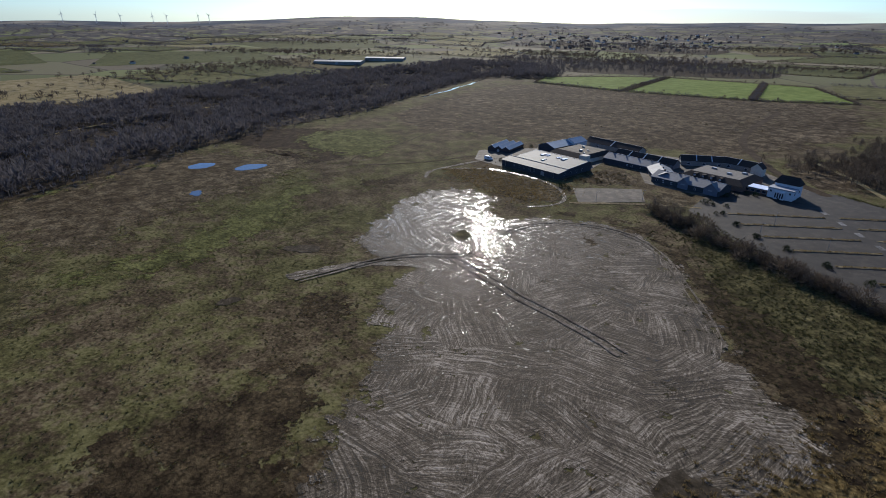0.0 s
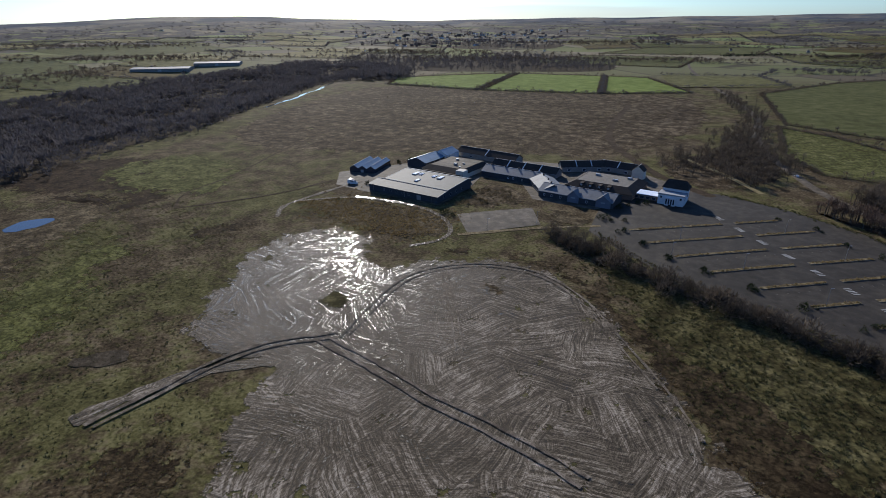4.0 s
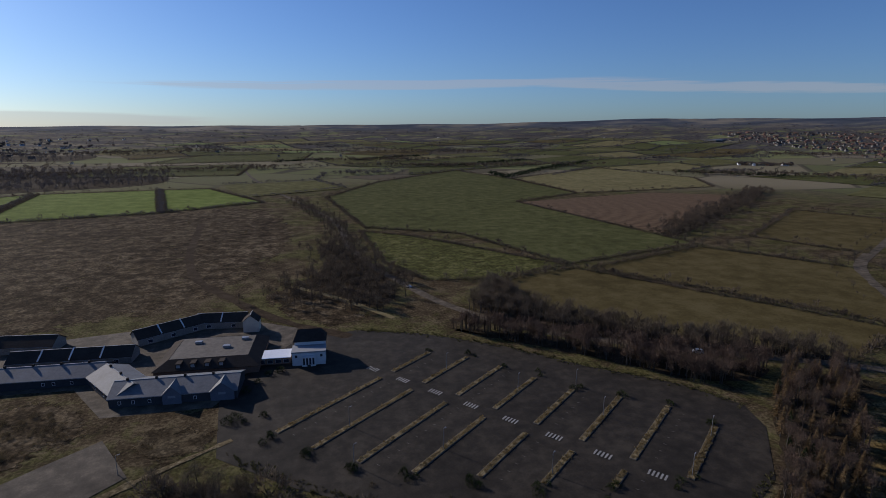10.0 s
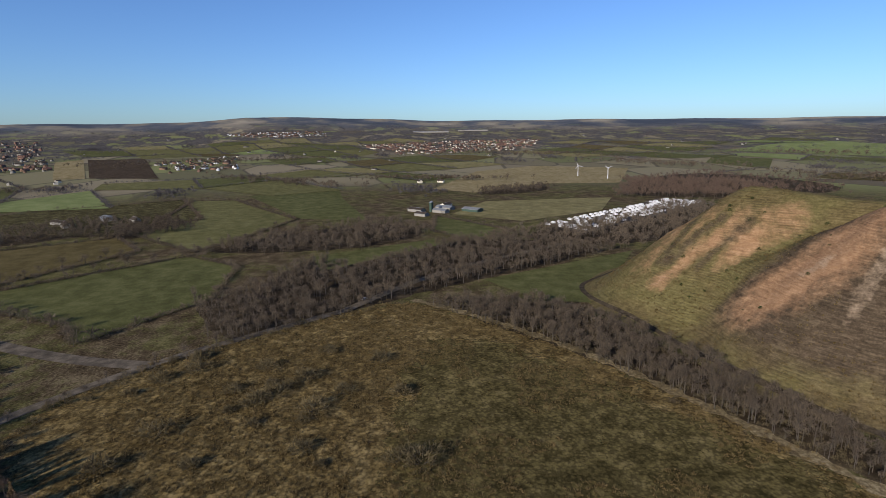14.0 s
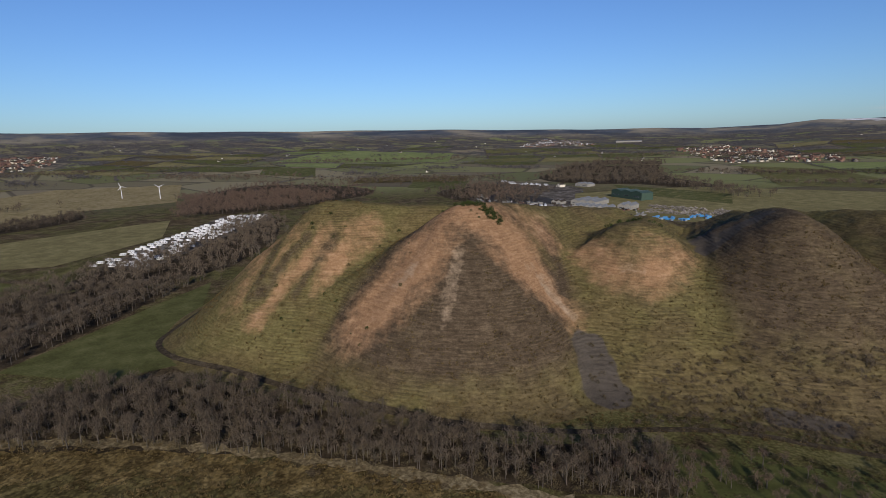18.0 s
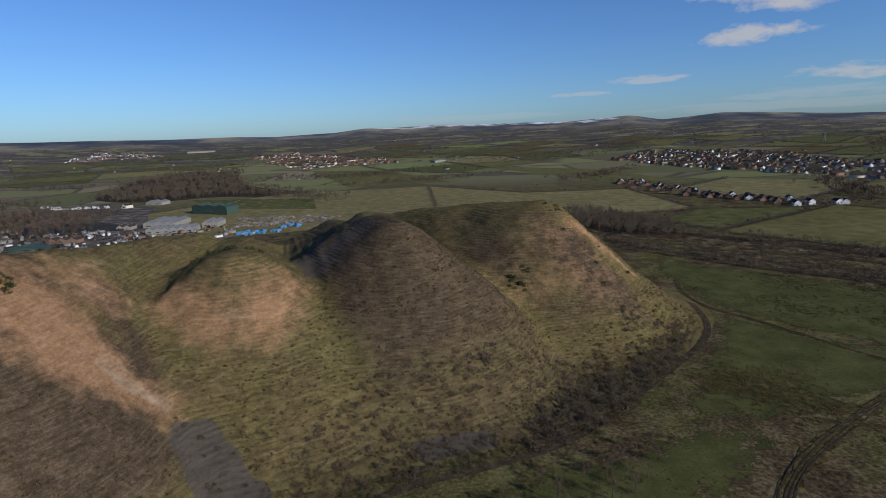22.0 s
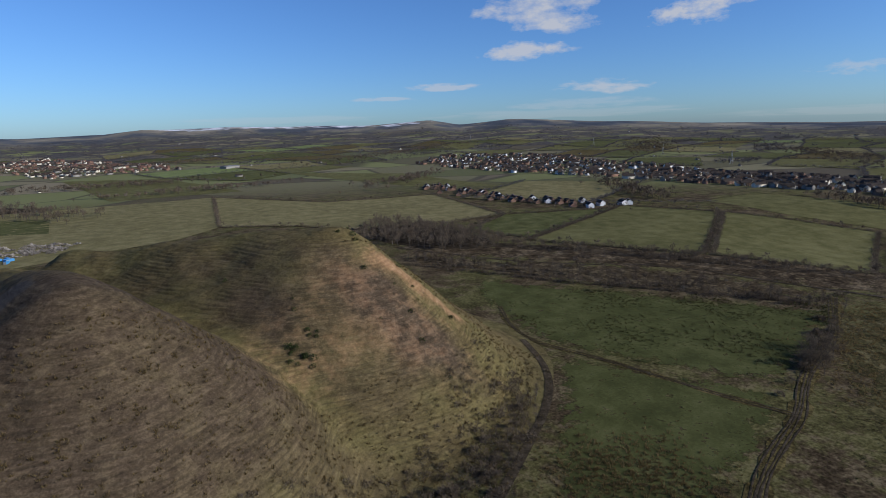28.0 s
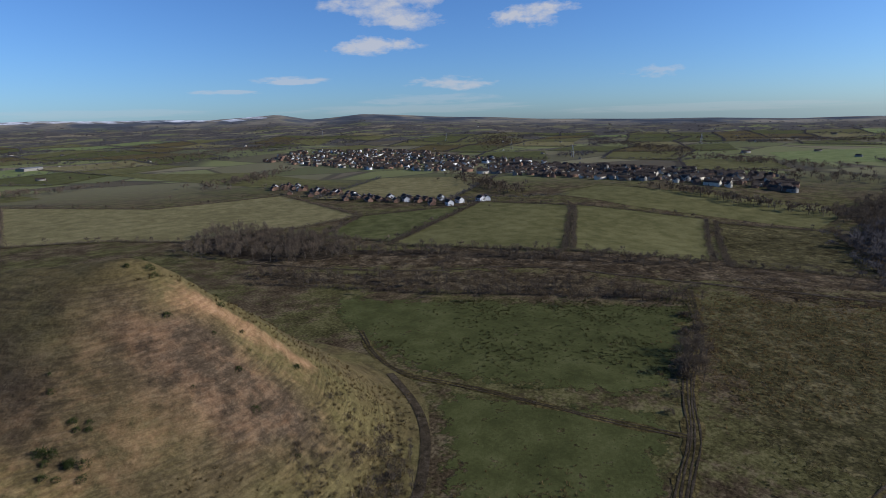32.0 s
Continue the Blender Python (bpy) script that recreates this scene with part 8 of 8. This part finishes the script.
works(352, -692, 176, 6, 9.4, 26, 5, "stone", "sheet", "grey saw-tooth factory with grey roofs")
works(374, -748, 170, 3, 14, 46, 6, "stone", "sheet", "long works shed with a grey roof")
works(346, -872, 146, 3, 24, 24, 12, "green_clad", "green_clad", "tall dark green process shed")
works(294, -720, 172, 2, 10, 30, 6, "stone", "sheet", "grey sheet-roofed works store")
works(404, -742, 172, 2, 9, 16, 4, "stone", "slate", "dark-roofed stone works store")
works(312, -610, 172, 1, 11, 12, 5, "bluetarp", "trim", "small blue-walled works shed with a white roof")
works(298, -606, 176, 1, 22, 16, 4.5, "stone", "slate", "low grey works shed by the yard edge")
works(450, -668, 171, 3, 12, 12, 4, "brick", "slate", "low stone works range with a dark roof")
works(468, -630, 172, 1, 36, 14, 4, "green_clad", "green_clad", "low dark green works shed")
works(470, -1040, 160, 2, 16, 24, 5, "stone", "sheet", "far works shed with a grey roof")
works(500, -1010, 150, 1, 12, 14, 5, "cream", "slate", "cream works house among the yards")


def container(x, y, turn):
    o = thing("container", "blue steel skip container in the yard", "container", x, y, turn, group="blue containers")
    part("body", box(-3, 3, -1.2, 1.2, 0.1, 2.5, 0.06), "bluetarp", o)
    part("door", box(3.0, 3.06, -1.1, 1.1, 0.2, 2.4), "metal", o)
    for k in range(5):
        part("rib", box(-2.6 + k * 1.2, -2.5 + k * 1.2, -1.26, 1.26, 0.2, 2.44), "bluetarp", o)


for k in range(36):
    cx, cy = ((228, -650), (204, -654), (178, -687))[k % 3]
    container(cx + RNG.normal(0, 8), cy + RNG.normal(0, 6), RNG.uniform(0, 180))
SCRAP = [house_shape(5, 2.2, 1.6, 2.2), house_shape(3, 2.4, 2.2, 2.5), house_shape(9, 2.6, 2.4, 2.7)]
YARDS = [(480, -632), (400, -600), (335, -582), (300, -604), (232, -634), (262, -730), (380, -745), (480, -735), (560, -790)]
for wall, roof, n in (("white", "trim", 34), ("brick", "redroof", 40), ("slate", "slate", 80), ("stone", "sheet", 90)):
    multiply("yard_clutter", SCRAP, scatter(YARDS, n), (0.5, 1.3), (wall, roof), "skips, crates and vehicles strewn over the yard", "clutter", over=hgt, sink=-0.4)
multiply("yard_clutter", SCRAP, np.vstack([along([(673, -1097), (600, -1040), (530, -1030)], 5, 6), along([(424, -704), (400, -712)], 6, 2)]), (0.7, 1.3), ("white", "trim"), "rows of white lorries and trailers parked in the yard", "clutter", over=hgt, sink=-0.4)
multiply("scrub", FAR_BUSHES, along([(500, -620), (420, -575), (340, -555), (290, -585), (225, -612)], 2.5, 7), (0.5, 1.4), ("trunk", "twigs"), "brown scrub along the near edge of the works yard", "scrub", over=hgt)
multiply("rubble", [((np.zeros((0, 3)), []), bush(r2, 3, 1.6, 60, (1.4, 0.5))[1])], scatter([(115, -745), (140, -694), (190, -690), (250, -700), (260, -780), (200, -772)], 150), (0.6, 1.6), ("rubble", "rubble"), "heaps of pale rubble and scrap", "rubble", over=hgt)

# valley factory and white far sheds
for x, y, t, w, d in ((-1220, 800, 40, 130, 60), (-1180, 930, 40, 110, 50), (3700, -600, 80, 240, 60), (3720, -900, 80, 200, 60), (-200, -1860, 40, 60, 24), (2000, 2300, 30, 160, 60), (900, -3150, 20, 140, 40)):
    o = thing("shed", "long grey flat-pitched industrial shed far off", "shed", x, y, t, group="far sheds")
    gable_block(o, -w / 2, w / 2, -d / 2, d / 2, 7, 9, "stone", "sheet", lap=0.5)
    part("door", box(-4, 4, -d / 2 - 0.2, -d / 2 + 0.1, 0, 6), "metal", o)


def turbine(x, y, hub, blade, spin, face, label, group):
    o = thing("wind_turbine", label, "wind turbine", x, y, face, group=group)
    bm = bmesh.new()
    bmesh.ops.create_cone(bm, segments=10, radius1=hub * 0.035, radius2=hub * 0.018, depth=hub + 2, cap_ends=True, matrix=Matrix.Translation((0, 0, hub / 2 - 1)))
    part("tower", bm, "white", o)
    part("nacelle", box(-hub * 0.03, hub * 0.03, -hub * 0.05, hub * 0.09, hub - hub * 0.03, hub + hub * 0.035, 0.1), "white", o)
    for k in range(3):
        a = radians(spin + 120 * k)
        u, v = Vector((math.sin(a), 0, math.cos(a))), Vector((math.cos(a), 0, -math.sin(a)))
        c = Vector((0, -hub * 0.06, hub))
        q = [c - v * blade * 0.05, c + v * blade * 0.05, c + u * blade * 0.3 + v * blade * 0.07, c + u * blade + v * blade * 0.01, c + u * blade - v * blade * 0.01, c + u * blade * 0.3 - v * blade * 0.03]
        off = Vector((0, blade * 0.02, 0))
        part("blade", solid([*q, *[p + off for p in q]], [(0, 1, 2, 3, 4, 5), (11, 10, 9, 8, 7, 6), *[(i, (i + 1) % 6, 6 + (i + 1) % 6, 6 + i) for i in range(6)]]), "white", o)


turbine(1228, -494, 24, 10, 20, 70, "white farm wind turbine in rough grazing", "farm turbines")
turbine(1140, -524, 24, 10, 55, 70, "white farm wind turbine in rough grazing", "farm turbines")
for az in (282.0, 284.4, 286.2, 288.7, 289.8, 292.4, 293.3):
    turbine(77 + 4420 * math.sin(radians(az)), -103 + 4420 * math.cos(radians(az)), 52, 26, az * 37 % 120, 300, "white wind turbine on the skyline", "skyline turbines")
for x, y in ((-1680, -1799), (-1414, -1234), (-1500, -2500), (-1872, -791), (-1250, -900)):
    o = thing("pylon", "grey lattice electricity pylon", "pylon", x, y, 40, group="pylons")
    for sx in (-1, 1):
        for sy in (-1, 1):
            v, f = prism((sx * 3.4, sy * 3.4, 0), (sx * 0.5, sy * 0.5, 34), 0.25, 0.16, 4)
            part("leg", solid([tuple(p) for p in v], f), "metal", o)
    for z, w in ((22, 7), (27, 6), (32, 4.5)):
        part("arm", box(-w, w, -0.3, 0.3, z, z + 0.5), "metal", o)
    for z in (8, 15, 20):
        s = 3.4 - z * 0.085
        part("brace", box(-s, s, -s, s, z, z + 0.3), "metal", o)
